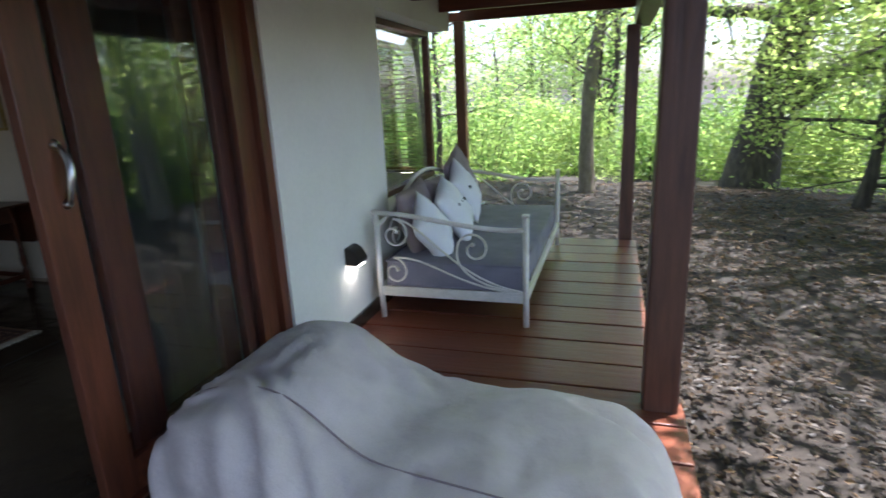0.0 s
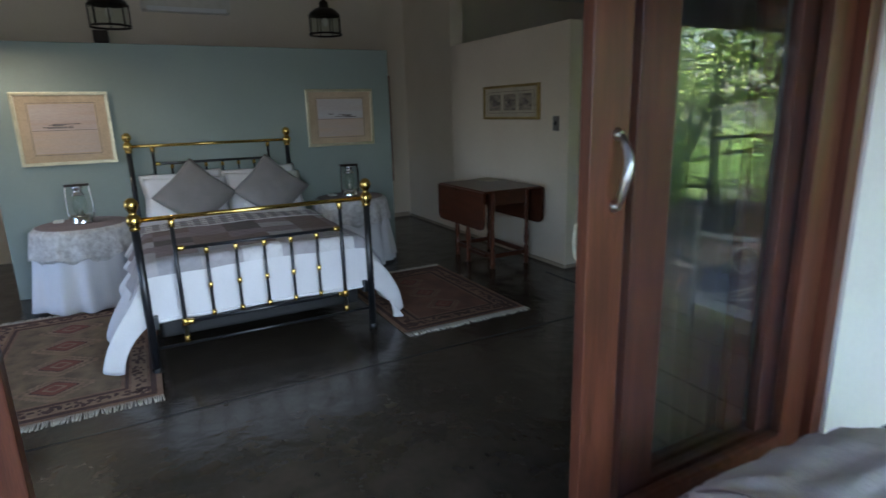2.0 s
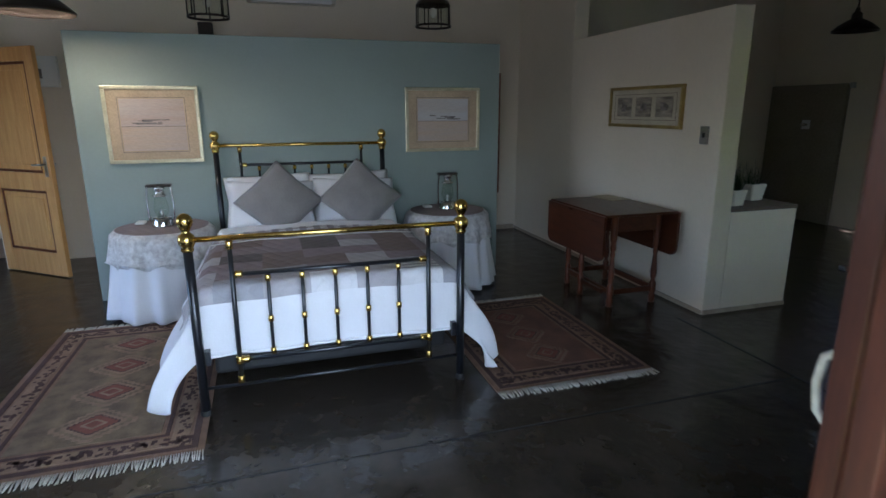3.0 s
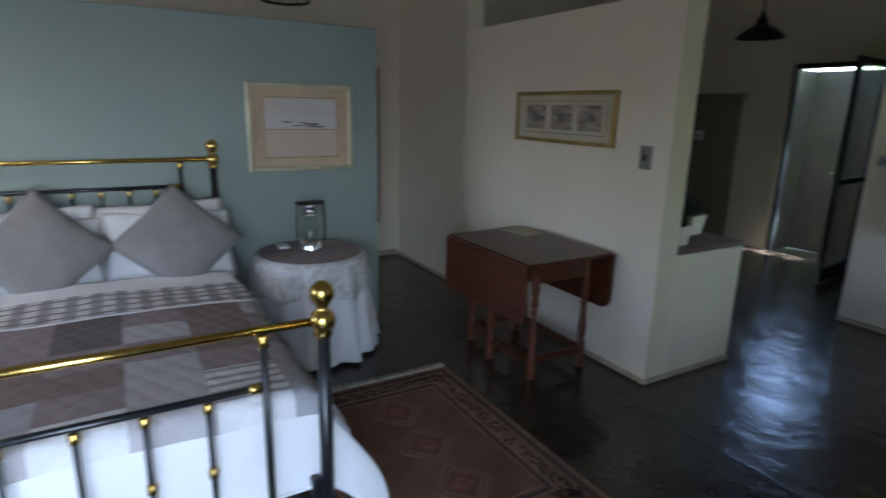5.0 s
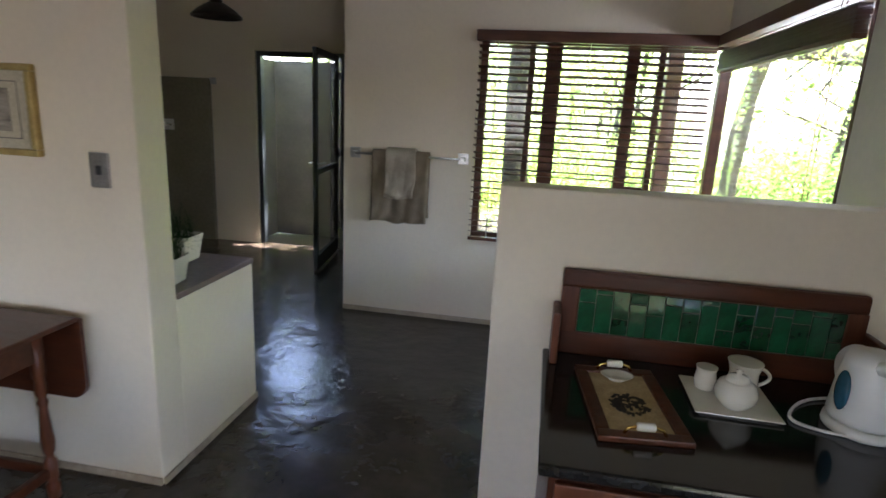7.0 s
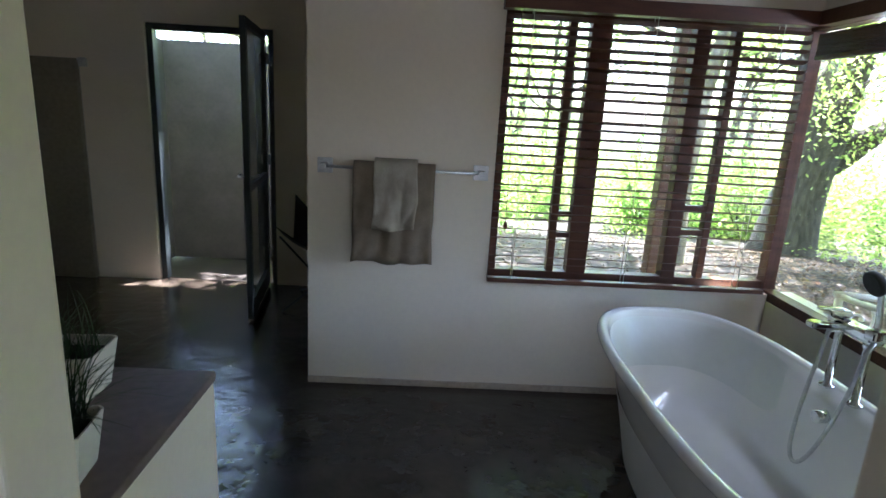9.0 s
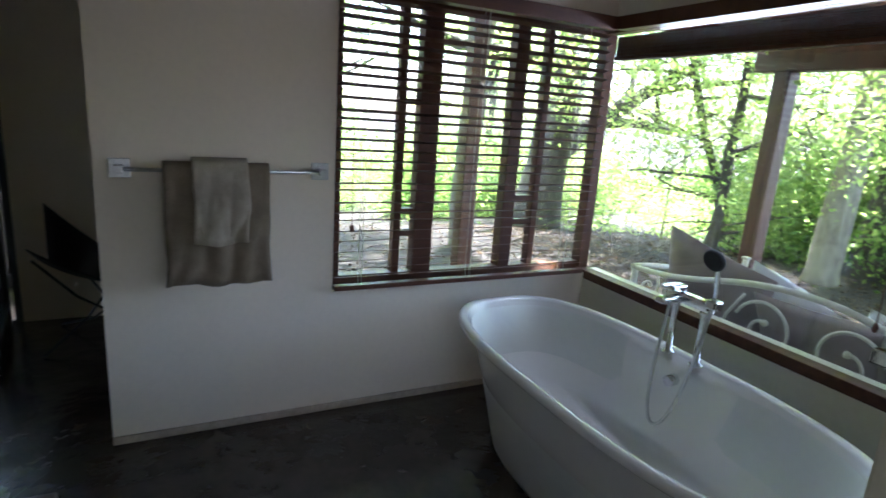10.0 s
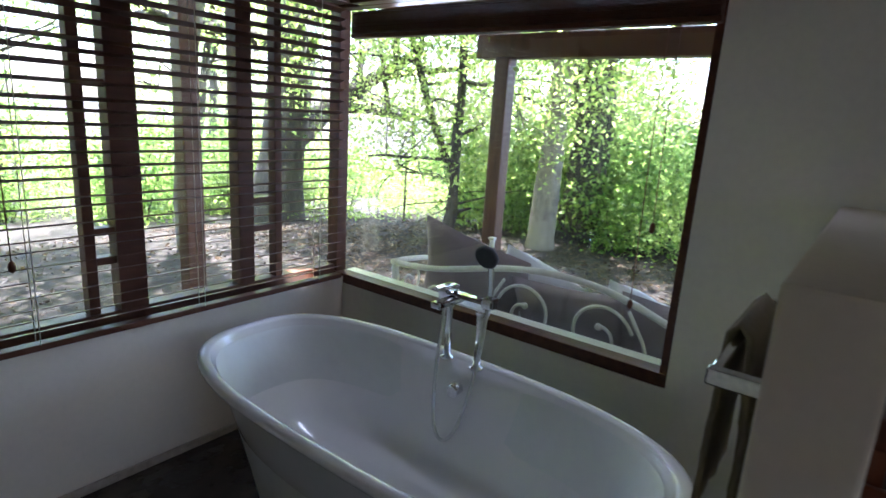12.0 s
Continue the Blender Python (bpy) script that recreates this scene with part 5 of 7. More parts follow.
kettle()
so = thing("wall_socket", (XI, 4.24, 1.07), "steel wall socket with a white plug in it", "socket")
bm = B()
box(bm, XI - 0.012, 4.16, 1.01, XI - 0.0005, 4.32, 1.13, 0.003)
part("plate", bm, M["switch"], so)
bm = B()
box(bm, XI - 0.055, 4.255, 1.035, XI - 0.012, 4.305, 1.085, 0.012)
tube(bm, [(XI - 0.04, 4.28, 1.04), (XI - 0.045, 4.285, 1.0), (XI - 0.04, 4.28, 0.93), (XI - 0.07, 4.25, 0.875), (XI - 0.125, 4.21, 0.868)], 0.004, 6)
part("plug", bm, M["white_plastic"], so, "white plug and flex")
for k, (dy, dz) in enumerate(((0, 0.02), (-0.014, -0.005), (0.014, -0.005))):
    bm = B()
    tube(bm, [(XI - 0.0135, 4.205 + dy, 1.07 + dz), (XI - 0.0119, 4.205 + dy, 1.07 + dz)], 0.006, 8)
    part("pin_hole", bm, M["rubber"], so)

# ---- bathroom ----
TBX, TBY = -3.15, 5.68
HX, HY = 0.455, 0.965
bath = thing("bathtub", (TBX, TBY, 0), "white free-standing roll-top bathtub", "bathtub")


def ring_pts(hx, hy, z, n=72, e=2.9, ledge=0.0):
    out = []
    for k in range(n):
        a = 2 * math.pi * k / n
        c, s = math.cos(a), math.sin(a)
        x = hx * math.copysign(abs(c) ** (2 / e), c)
        y = hy * math.copysign(abs(s) ** (2 / e), s)
        x += ledge * math.exp(-((y - 0.05) / 0.17) ** 2) * (c > 0)
        out.append((TBX + x, TBY + y, z))
    return out


def loft(name, rings, material, parent, close_first=False, close_last=False, label=""):
    bm = B()
    R = [[bm.verts.new(p) for p in r] for r in rings]
    for A, C in zip(R, R[1:]):
        n = len(A)
        for k in range(n):
            bm.faces.new((A[k], A[(k + 1) % n], C[(k + 1) % n], C[k])).smooth = True
    if close_first:
        bm.faces.new(R[0][::-1])
    if close_last:
        bm.faces.new(R[-1])
    return part(name, bm, material, parent, label)


loft("outer_shell", [ring_pts(0.285, 0.68, 0.0), ring_pts(0.29, 0.685, 0.02), ring_pts(0.32, 0.745, 0.20), ring_pts(0.36, 0.82, 0.42), ring_pts(0.385, 0.87, 0.56), ring_pts(0.392, 0.885, 0.578)], M["bathside"], bath, True, False, "painted outer side")
rim = []
for k in range(13):
    a = math.radians(-95 + 275 * k / 12)
    rim.append(ring_pts(HX - 0.03 + 0.026 * math.cos(a), HY - 0.03 + 0.026 * math.sin(a) * 0 + 0.026 * math.cos(a), 0.592 + 0.022 * math.sin(a)))
inner = [ring_pts(HX - 0.062, HY - 0.062, 0.585, ledge=-0.05), ring_pts(HX - 0.072, HY - 0.08, 0.54, ledge=-0.05), ring_pts(HX - 0.10, HY - 0.15, 0.38, ledge=-0.03), ring_pts(HX - 0.135, HY - 0.24, 0.22), ring_pts(HX - 0.19, HY - 0.33, 0.15), ring_pts(HX - 0.30, HY - 0.50, 0.135)]
loft("basin", rim + inner, M["enamel"], bath, False, True, "glossy white enamel basin and rim")
bm = B()
tube(bm, [(TBX + 0.30, 5.66, 0.535), (TBX + 0.255, 5.66, 0.53)], [0.026, 0.024], 16)
part("overflow", bm, M["chrome"], bath, "chrome overflow cap")

tap = thing("bath_mixer", (-2.80, 5.70, 0.61), "chrome bath mixer with hand shower", "tap")
for y in (5.77, 5.62):
    bm = B()
    lathe(bm, [(0.03, 0.608), (0.03, 0.616), (0.014, 0.622), (0.014, 0.83), (0.02, 0.835), (0.02, 0.86)], (-2.79, y, 0), 16)
    part("pillar", bm, M["chrome"], tap)
bm = B()
box(bm, -2.822, 5.58, 0.855, -2.765, 5.81, 0.90, 0.012)
part("mixer_body", bm, M["chrome"], tap)
bm = B()
box(bm, -2.95, 5.70, 0.868, -2.82, 5.745, 0.893, 0.006)
part("spout", bm, M["chrome"], tap)
bm = B()
box(bm, -2.86, 5.735, 0.902, -2.775, 5.79, 0.93, 0.008)
box(bm, -2.90, 5.752, 0.925, -2.80, 5.772, 0.937, 0.004)
part("lever", bm, M["chrome"], tap)
bm = B()
box(bm, -2.85, 5.535, 0.885, -2.80, 5.585, 0.925, 0.008)
part("cradle", bm, M["chrome"], tap)
bm = B()
tube(bm, [(-2.825, 5.56, 0.88), (-2.83, 5.558, 0.96), (-2.845, 5.555, 1.05), (-2.862, 5.556, 1.085)], [0.010, 0.011, 0.012, 0.016], 10)
part("handset", bm, M["chrome"], tap)
bm = B()
tube(bm, [(-2.853, 5.556, 1.105), (-2.868, 5.556, 1.098), (-2.885, 5.556, 1.09), (-2.89, 5.556, 1.088)], [0.02, 0.045, 0.046, 0.040], 20)
part("shower_rose", bm, M["rubber"], tap, "dark shower rose")
hose = [(-2.825, 5.56, 0.88)]
for k in range(33):
    a = k / 32
    y = 5.662 - 0.098 * math.cos(math.pi * a) * (1 + 0.12 * math.sin(math.pi * a) ** 6)
    z = 0.84 - 0.50 * math.sin(math.pi * a) ** 0.85
    x = -2.84 - 0.10 * math.sin(math.pi * a)
    hose.append((x, y, z))
hose.append((-2.80, 5.765, 0.85))
bm = B()
tube(bm, hose, [0.0075 + 0.0006 * (k % 2) for k in range(len(hose))], 10)
part("hose", bm, M["steel"], tap, "ribbed steel hose")

# windows: dark timber frames, clear panes
FX = -2.40
win1 = tagged(new("window_1"), "wide fixed bathroom window in a dark timber frame", "window", kind="structure")
win2 = tagged(new("window_2"), "three-light bathroom window in a dark timber frame", "window", kind="structure")


def frame_bar(win, dims, name="window_frame", m="slat", bev=0.004):
    bm = B()
    box(bm, *dims, bev)
    part(name, bm, M[m], win)


FW = 0.055
frame_bar(win1, (FX - 0.04, WY0 + 0.001, WZ0 + 0.001, FX + 0.04, YE + 0.10, WZ0 + FW))
frame_bar(win1, (FX - 0.04, WY0 + 0.001, WZ1 - FW, FX + 0.04, YE + 0.10, WZ1 - 0.001))
frame_bar(win1, (FX - 0.04, WY0 + 0.001, WZ0 + FW, FX + 0.04, WY0 + 0.03, WZ1 - FW))
frame_bar(win1, (FX - 0.035, 6.85, WZ0 + FW, FX + 0.035, YE + 0.14, WZ1 - FW), "corner_post")
bm = B()
box(bm, FX - 0.003, WY0 + 0.03, WZ0 + FW, FX + 0.003, 6.85, WZ1 - FW)
pane = part("pane", bm, M["glass"], win1)
pane.visible_shadow = False
WY = YE + 0.11
EZ0 = 0.66
frame_bar(win2, (EX0 + 0.001, WY - 0.035, EZ0 + 0.001, FX - 0.036, WY + 0.035, EZ0 + FW))
frame_bar(win2, (EX0 + 0.001, WY - 0.035, WZ1 - FW, FX - 0.036, WY + 0.035, WZ1 - 0.001))
frame_bar(win2, (EX0 + 0.001, WY - 0.035, EZ0 + FW, EX0 + 0.05, WY + 0.035, WZ1 - FW))
for x, hw in ((-3.535, 0.055), (-3.0, 0.04)):
    frame_bar(win2, (x - hw, WY - 0.04, EZ0 + FW, x + hw, WY + 0.04, WZ1 - FW), "mullion")
for x in (-3.685, -2.81):
    frame_bar(win2, (x - 0.02, WY - 0.03, EZ0 + FW, x + 0.02, WY + 0.03, WZ1 - FW), "sash_stile")
for x0, x1, z in ((-3.665, -3.59, 1.62), (-3.665, -3.59, 1.05), (-3.665, -3.59, 0.93), (-2.96, -2.83, 1.62), (-2.96, -2.83, 1.12), (-2.96, -2.83, 0.98)):
    frame_bar(win2, (x0, WY - 0.028, z - 0.015, x1, WY + 0.028, z + 0.015), "sash_bar")
for x0, x1 in ((EX0 + 0.05, -3.705), (-3.665, -3.59), (-3.48, -3.04), (-2.96, -2.83), (-2.79, FX - 0.037)):
    bm = B()
    box(bm, x0, WY - 0.003, EZ0 + FW, x1, WY + 0.003, WZ1 - FW)
    pane = part("pane", bm, M["glass"], win2)
    pane.visible_shadow = False

# slatted blind, lowered, on the end window
bl = thing("venetian_blind", ((EX0 - 2.5) / 2, YE - 0.03, 0.69), "lowered dark wood venetian blind with open slats", "blind", "bathroom blinds")
BLX0, BLX1 = EX0 - 0.005, -2.50
bm = B()
box(bm, BLX0 - 0.015, YE - 0.085, 2.085, BLX1, YE - 0.004, 2.155, 0.004)
part("headrail", bm, M["slat"], bl)
bm = B()
box(bm, BLX0, YE - 0.058, 0.675, BLX1, YE - 0.012, 0.70, 0.004)
part("bottom_rail", bm, M["slat"], bl)
bm = B()
box(bm, BLX0 + 0.002, -0.025, -0.0014, BLX1 - 0.002, 0.025, 0.0014, 0.0006)
slat_me = bpy.data.meshes.new("slat")
bm.to_mesh(slat_me)
bm.free()
NSL = 28
rs = random.Random(8)
for k in range(NSL):
    z = 0.73 + (2.06 - 0.73) * k / (NSL - 1)
    shared("slat", slat_me, M["slat"], bl, pose(0, YE - 0.035, z, -15 + rs.uniform(-1.5, 1.5), rs.uniform(-0.15, 0.15), 0))
for x in (-3.92, -3.30, -2.66):
    for y in (YE - 0.061, YE - 0.010):
        bm = B()
        tube(bm, [(x, y, 0.70), (x, y, 2.09)], 0.0018, 5)
        part("ladder_cord", bm, M["fringe"], bl)
bm = B()
tube(bm, [(-3.98, YE - 0.07, 2.09), (-3.985, YE - 0.075, 1.5), (-3.98, YE - 0.072, 1.02)], 0.002, 5)
ball(bm, (-3.98, YE - 0.072, 1.0), 0.012, 1, 1, 1.8, 8)
part("pull_cord", bm, M["table_v"], bl)
# side window blind, drawn up into a stack
b2 = thing("venetian_blind", (XI - 0.03, (WY0 + YE) / 2, 1.93), "dark wood venetian blind drawn up to a stack", "blind", "bathroom blinds")
bm = B()
box(bm, XI - 0.075, WY0 - 0.01, 2.085, XI - 0.004, YE - 0.09, 2.155, 0.004)
part("headrail", bm, M["slat"], b2)
bm = B()
box(bm, XI - 0.064, WY0, 1.925, XI - 0.014, YE - 0.09, 1.945, 0.004)
part("bottom_rail", bm, M["slat"], b2)
bm = B()
box(bm, -0.025, WY0 + 0.004, -0.0014, 0.025, YE - 0.094, 0.0014, 0.0006)
sl2 = bpy.data.meshes.new("slat")
bm.to_mesh(sl2)
bm.free()
for k in range(24):
    shared("slat", sl2, M["slat"], b2, pose(XI - 0.039 + rs.uniform(-0.002, 0.002), 0, 1.948 + 0.0042 * k, 0, rs.uniform(-1.5, 1.5), 0))
for y, z in ((WY0 + 0.16, 0.95), (WY0 + 0.12, 1.25)):
    bm = B()
    tube(bm, [(XI - 0.05, y, 2.09), (XI - 0.052, y + 0.005, 1.6), (XI - 0.05, y, z)], 0.002, 5)
    ball(bm, (XI - 0.05, y, z - 0.02), 0.011, 1, 1, 1.9, 8)
    part("pull_cord", bm, M["table_v"], b2)

# towel rail on the end wall
tr = thing("towel_rail", (-4.54, YE, 1.25), "chrome towel rail with square brackets on the end wall", "towel rail")
for x in (-4.955, -4.125):
    bm = B()
    box(bm, x - 0.04, YE - 0.012, 1.225, x + 0.04, YE - 0.0005, 1.305, 0.003)
    box(bm, x - 0.016, YE - 0.075, 1.25, x + 0.016, YE - 0.012, 1.28, 0.003)
    part("bracket", bm, M["steel"], tr)
rod(tr, "bar", (-4.955, YE - 0.06, 1.265), (-4.125, YE - 0.06, 1.265), 0.008, M["steel"])


def hung_towel(name, axis, c, a0, a1, z_top, front, back, off, material, label, seed):
    """A towel folded over a rail: front and back fall, with soft folds."""
    bm = B()
    n, m = 26, 22
    prof = []
    for i in range(n + 1):
        f = i / n
        if f < 0.46:
            k = f / 0.46
            prof.append((-off, z_top - 0.02 - front * (1 - k)))
        elif f < 0.54:
            a = math.pi * (f - 0.46) / 0.08
            prof.append((-off * math.cos(a), z_top - 0.02 + 0.02 * math.sin(a)))
        else:
            k = (f - 0.54) / 0.46
            prof.append((off, z_top - 0.02 - back * k))
    vs = []
    for i, (o, z) in enumerate(prof):
        row = []
        for j in range(m + 1):
            a = a0 + (a1 - a0) * j / m
            low = (z_top - z) / max(front, back)
            d = o - 0.026 * low ** 0.7 * (1 + 1.1 * noise.noise(Vector((a * 17 + 2 * low, seed, low * 2.5))) + 0.5 * noise.noise(Vector((a * 40, seed, z * 26)))) * (1 if o < 0 else -0.2)
            zz = z + 0.04 * low * noise.noise(Vector((a * 6, seed + 9, 0)))
            aa = a + 0.035 * low * noise.noise(Vector((a * 3, z * 4, seed)))
            row.append(bm.verts.new((aa, c + d, zz) if axis == "y" else (c - d, aa, zz)))
        vs.append(row)
    for i in range(n):
        for j in range(m):
            bm.faces.new((vs[i][j], vs[i + 1][j], vs[i + 1][j + 1], vs[i][j + 1])).smooth = True
    ob = part(name, bm, material)
    mod = ob.modifiers.new("thickness", "SOLIDIFY")
    mod.thickness, mod.offset = 0.012, 1.0
    return tagged(ob, label, "towel")


hung_towel("bath_towel", "y", YE - 0.06, -4.795, -4.368, 1.292, 0.50, 0.47, 0.022, M["towel"], "large olive bath towel folded over the rail", 1.0)
hung_towel("hand_towel", "y", YE - 0.064, -4.685, -4.462, 1.312, 0.33, 0.22, 0.042, M["terry"], "paler hand towel laid over the bath towel", 5.0)
# towel rail on the low partition, bath side
t2 = thing("towel_rail", (-3.35, 4.575, 1.18), "square chrome towel rail on the low partition", "towel rail")
for x in (-3.55, -3.00):
    bm = B()
    box(bm, x - 0.012, 4.5755, 1.165, x + 0.012, 4.665, 1.195, 0.003)
    part("bracket", bm, M["chrome"], t2)
bm = B()
box(bm, -3.56, 4.649, 1.172, -2.99, 4.664, 1.188, 0.003)
part("bar", bm, M["chrome"], t2)
hung_towel("bath_towel", "y", 4.657, -3.34, -3.04, 1.206, 0.42, 0.40, 0.012, M["towel"], "olive bath towel hanging over the rail on the partition", 3.0)

# ledge by the passage: potted reed grass and rolled towels
def potted_grass(x, y, z, w, h, count, reach, seed, turn):
    t = thing("potted_grass", (x, y, z), "drooping dark reed grass in a square white pot on the ledge", "plant", "potted grasses")
    bm = B()
    rings = []
    for f, zz in ((0.72, 0.0), (0.76, 0.004), (1.0, h), (0.94, h), (0.90, h - 0.03)):
        ring = []
        for k in range(4):
            for da in (-5, 5):
                a = radians(45 + 90 * k + da + turn)
                ring.append(bm.verts.new((x + f * w * 0.7 * math.cos(a), y + f * w * 0.7 * math.sin(a), z + zz)))
        rings.append(ring)
    for A, C in zip(rings, rings[1:]):
        for k in range(8):
            bm.faces.new((A[k], A[(k + 1) % 8], C[(k + 1) % 8], C[k]))
    bm.faces.new(rings[0][::-1])
    part("pot", bm, M["china"], t, "square tapered white pot")
    bm = B()
    box(bm, -w * 0.4, -w * 0.4, h - 0.036, w * 0.4, w * 0.4, h - 0.022, 0, pose(x, y, z, 0, 0, turn))
    part("soil", bm, M["soil"], t)
    bm = B()
    rg = random.Random(seed)
    for k in range(count):
        a, r0 = rg.uniform(0, 6.28), 0.4 * w * math.sqrt(rg.random())
        b, l = rg.uniform(0, 6.28), rg.uniform(0.5, 1.0) * reach
        lean = rg.uniform(0.15, 1.15)
        p = Vector((x + r0 * math.cos(a), y + r0 * math.sin(a), z + h - 0.03))
        d = Vector((math.cos(b), math.sin(b), 0))
        e = Vector((-d.y, d.x, 0)) * 0.0024
        prev = None
        for i in range(7):
            f = i / 6
            c = p + d * (l * lean * f * f * 0.85) + Vector((0, 0, l * f * (1 - 0.55 * lean * f)))
            c.z, c.y = max(c.z, z + 0.004), max(c.y, 4.672)
            q = e * (1 - f * 0.85)
            cur = (bm.verts.new(c - q), bm.verts.new(c + q))
            if prev:
                bm.faces.new((prev[0], prev[1], cur[1], cur[0]))
            prev = cur
    tagged(part("blades", bm, M["reed"], t, "dark green reed blades"), kind="stuff")


potted_grass(-5.13, 4.80, 0.805, 0.13, 0.12, 190, 0.30, 4, 8)
potted_grass(-5.30, 5.14, 0.805, 0.15, 0.13, 60, 0.26, 6, 4)

# wash room: steel door, mixer, hook, sling chair
sd = thing("steel_door", (-5.60, 8.56, 0.02), "dark painted steel glazed door standing open", "door")
dx0, dx1, dyA, dyB = -5.66, -5.62, 7.64, 8.55
for d in ((dx0, dyA, 0.02, dx1, dyA + 0.055, 2.10), (dx0, dyB - 0.055, 0.02, dx1, dyB, 2.10)):
    bm = B()
    box(bm, *d, 0.003)
    part("door_stile", bm, M["doorsteel"], sd)
for d in ((dx0, dyA + 0.055, 2.045, dx1, dyB - 0.055, 2.10), (dx0, dyA + 0.055, 0.02, dx1, dyB - 0.055, 0.16), (dx0, dyA + 0.055, 0.95, dx1, dyB - 0.055, 1.0)):
    bm = B()
    box(bm, *d, 0.003)
    part("door_rail", bm, M["doorsteel"], sd)
for z0, z1 in ((0.16, 0.95), (1.0, 2.045)):
    bm = B()
    box(bm, -5.643, dyA + 0.055, z0, -5.637, dyB - 0.055, z1)
    part("door_pane", bm, M["doorglass"], sd)
for s in (-1, 1):
    bm = B()
    tube(bm, [(-5.64 + s * 0.02, dyA + 0.03, 1.06), (-5.64 + s * 0.06, dyA + 0.03, 1.06), (-5.64 + s * 0.062, dyA + 0.13, 1.06)], 0.008, 8)
    part("handle", bm, M["steel"], sd)
for z in (0.3, 1.1, 1.9):
    bm = B()
    tube(bm, [(-5.61, 8.545, z - 0.04), (-5.61, 8.545, z + 0.04)], 0.011, 8)
    part("hinge", bm, M["steel"], sd)
sd.matrix_basis = pose(-5.74, 8.56, 0.02, 0, 0, 8.1)
fr = tagged(new("door_frame"), "dark steel frame of the wash-room doorway", "door frame", kind="structure")
for d in ((-6.719, 8.58, 0, -6.67, 8.66, 2.128), (-5.75, 8.58, 0, -5.701, 8.66, 2.128), (-6.67, 8.58, 2.08, -5.75, 8.66, 2.128)):
    bm = B()
    box(bm, *d, 0.003)
    part("jamb", bm, M["doorsteel"], fr)
mx = thing("shower_mixer", (-7.75, 8.5, 1.3), "chrome shower mixer plate on the cement panel", "mixer")
bm = B()
box(bm, -7.82, 8.488, 1.24, -7.70, 8.4995, 1.36, 0.003)
part("plate", bm, M["white_plastic"], mx)
bm = B()
tube(bm, [(-7.76, 8.488, 1.30), (-7.76, 8.44, 1.30)], 0.022, 12)
box(bm, -7.77, 8.41, 1.29, -7.69, 8.44, 1.31, 0.003)
part("lever", bm, M["chrome"], mx)
hk = thing("robe_hook", (-7.2, 8.55, 1.80), "square steel robe hook beside the shower panel", "hook")
bm = B()
box(bm, -7.245, 8.525, 1.76, -7.185, 8.549, 1.83, 0.004)
tube(bm, [(-7.215, 8.53, 1.80), (-7.215, 8.49, 1.79), (-7.215, 8.475, 1.82)], 0.008, 8)
part("hook_plate", bm, M["steel"], hk)


def sling_chair(x, y):
    t = thing("sling_chair", (x, y, 0), "black leather butterfly sling chair on crossed legs", "chair")
    bm = B()
    n = 12
    vs = []
    for i in range(n + 1):
        row = []
        for j in range(n + 1):
            u, v = 2 * i / n - 1, 2 * j / n - 1
            z = 0.36 + 0.25 * (abs(u) * 0.6 + abs(v) * 0.5) ** 1.6 + 0.16 * max(0, v) ** 1.2 * (0.5 + 0.5 * abs(u)) + 0.02
            row.append(bm.verts.new((x + 0.33 * u * (1 - 0.15 * (1 - abs(v))), y + 0.30 * v * (1 - 0.25 * (1 - abs(u))), z)))
        vs.append(row)
    for i in range(n):
        for j in range(n):
            bm.faces.new((vs[i][j], vs[i + 1][j], vs[i + 1][j + 1], vs[i][j + 1])).smooth = True
    ob = part("sling", bm, M["rubber"], t)
    mod = ob.modifiers.new("thickness", "SOLIDIFY")
    mod.thickness = 0.006
    for a, b in (((-0.30, -0.27, 0.0), (0.31, 0.28, 0.78)), ((0.30, -0.27, 0.0), (-0.31, 0.28, 0.78)), ((-0.28, 0.27, 0.0), (0.31, -0.28, 0.60)), ((0.28, 0.27, 0.0), (-0.31, -0.28, 0.60))):
        bm = B()
        pts = [Vector(a).lerp(Vector(b), f) for f in (0, 0.35, 0.7, 1)]
        tube(bm, [(x + p.x, y + p.y, max(0.008, p.z - 0.12 * math.sin(math.pi * f))) for p, f in zip(pts, (0, 0.35, 0.7, 1))], 0.008, 8)
        part("leg_rod", bm, M["iron"], t)


sling_chair(-5.18, 8.15)

# ---- sliding doors ----


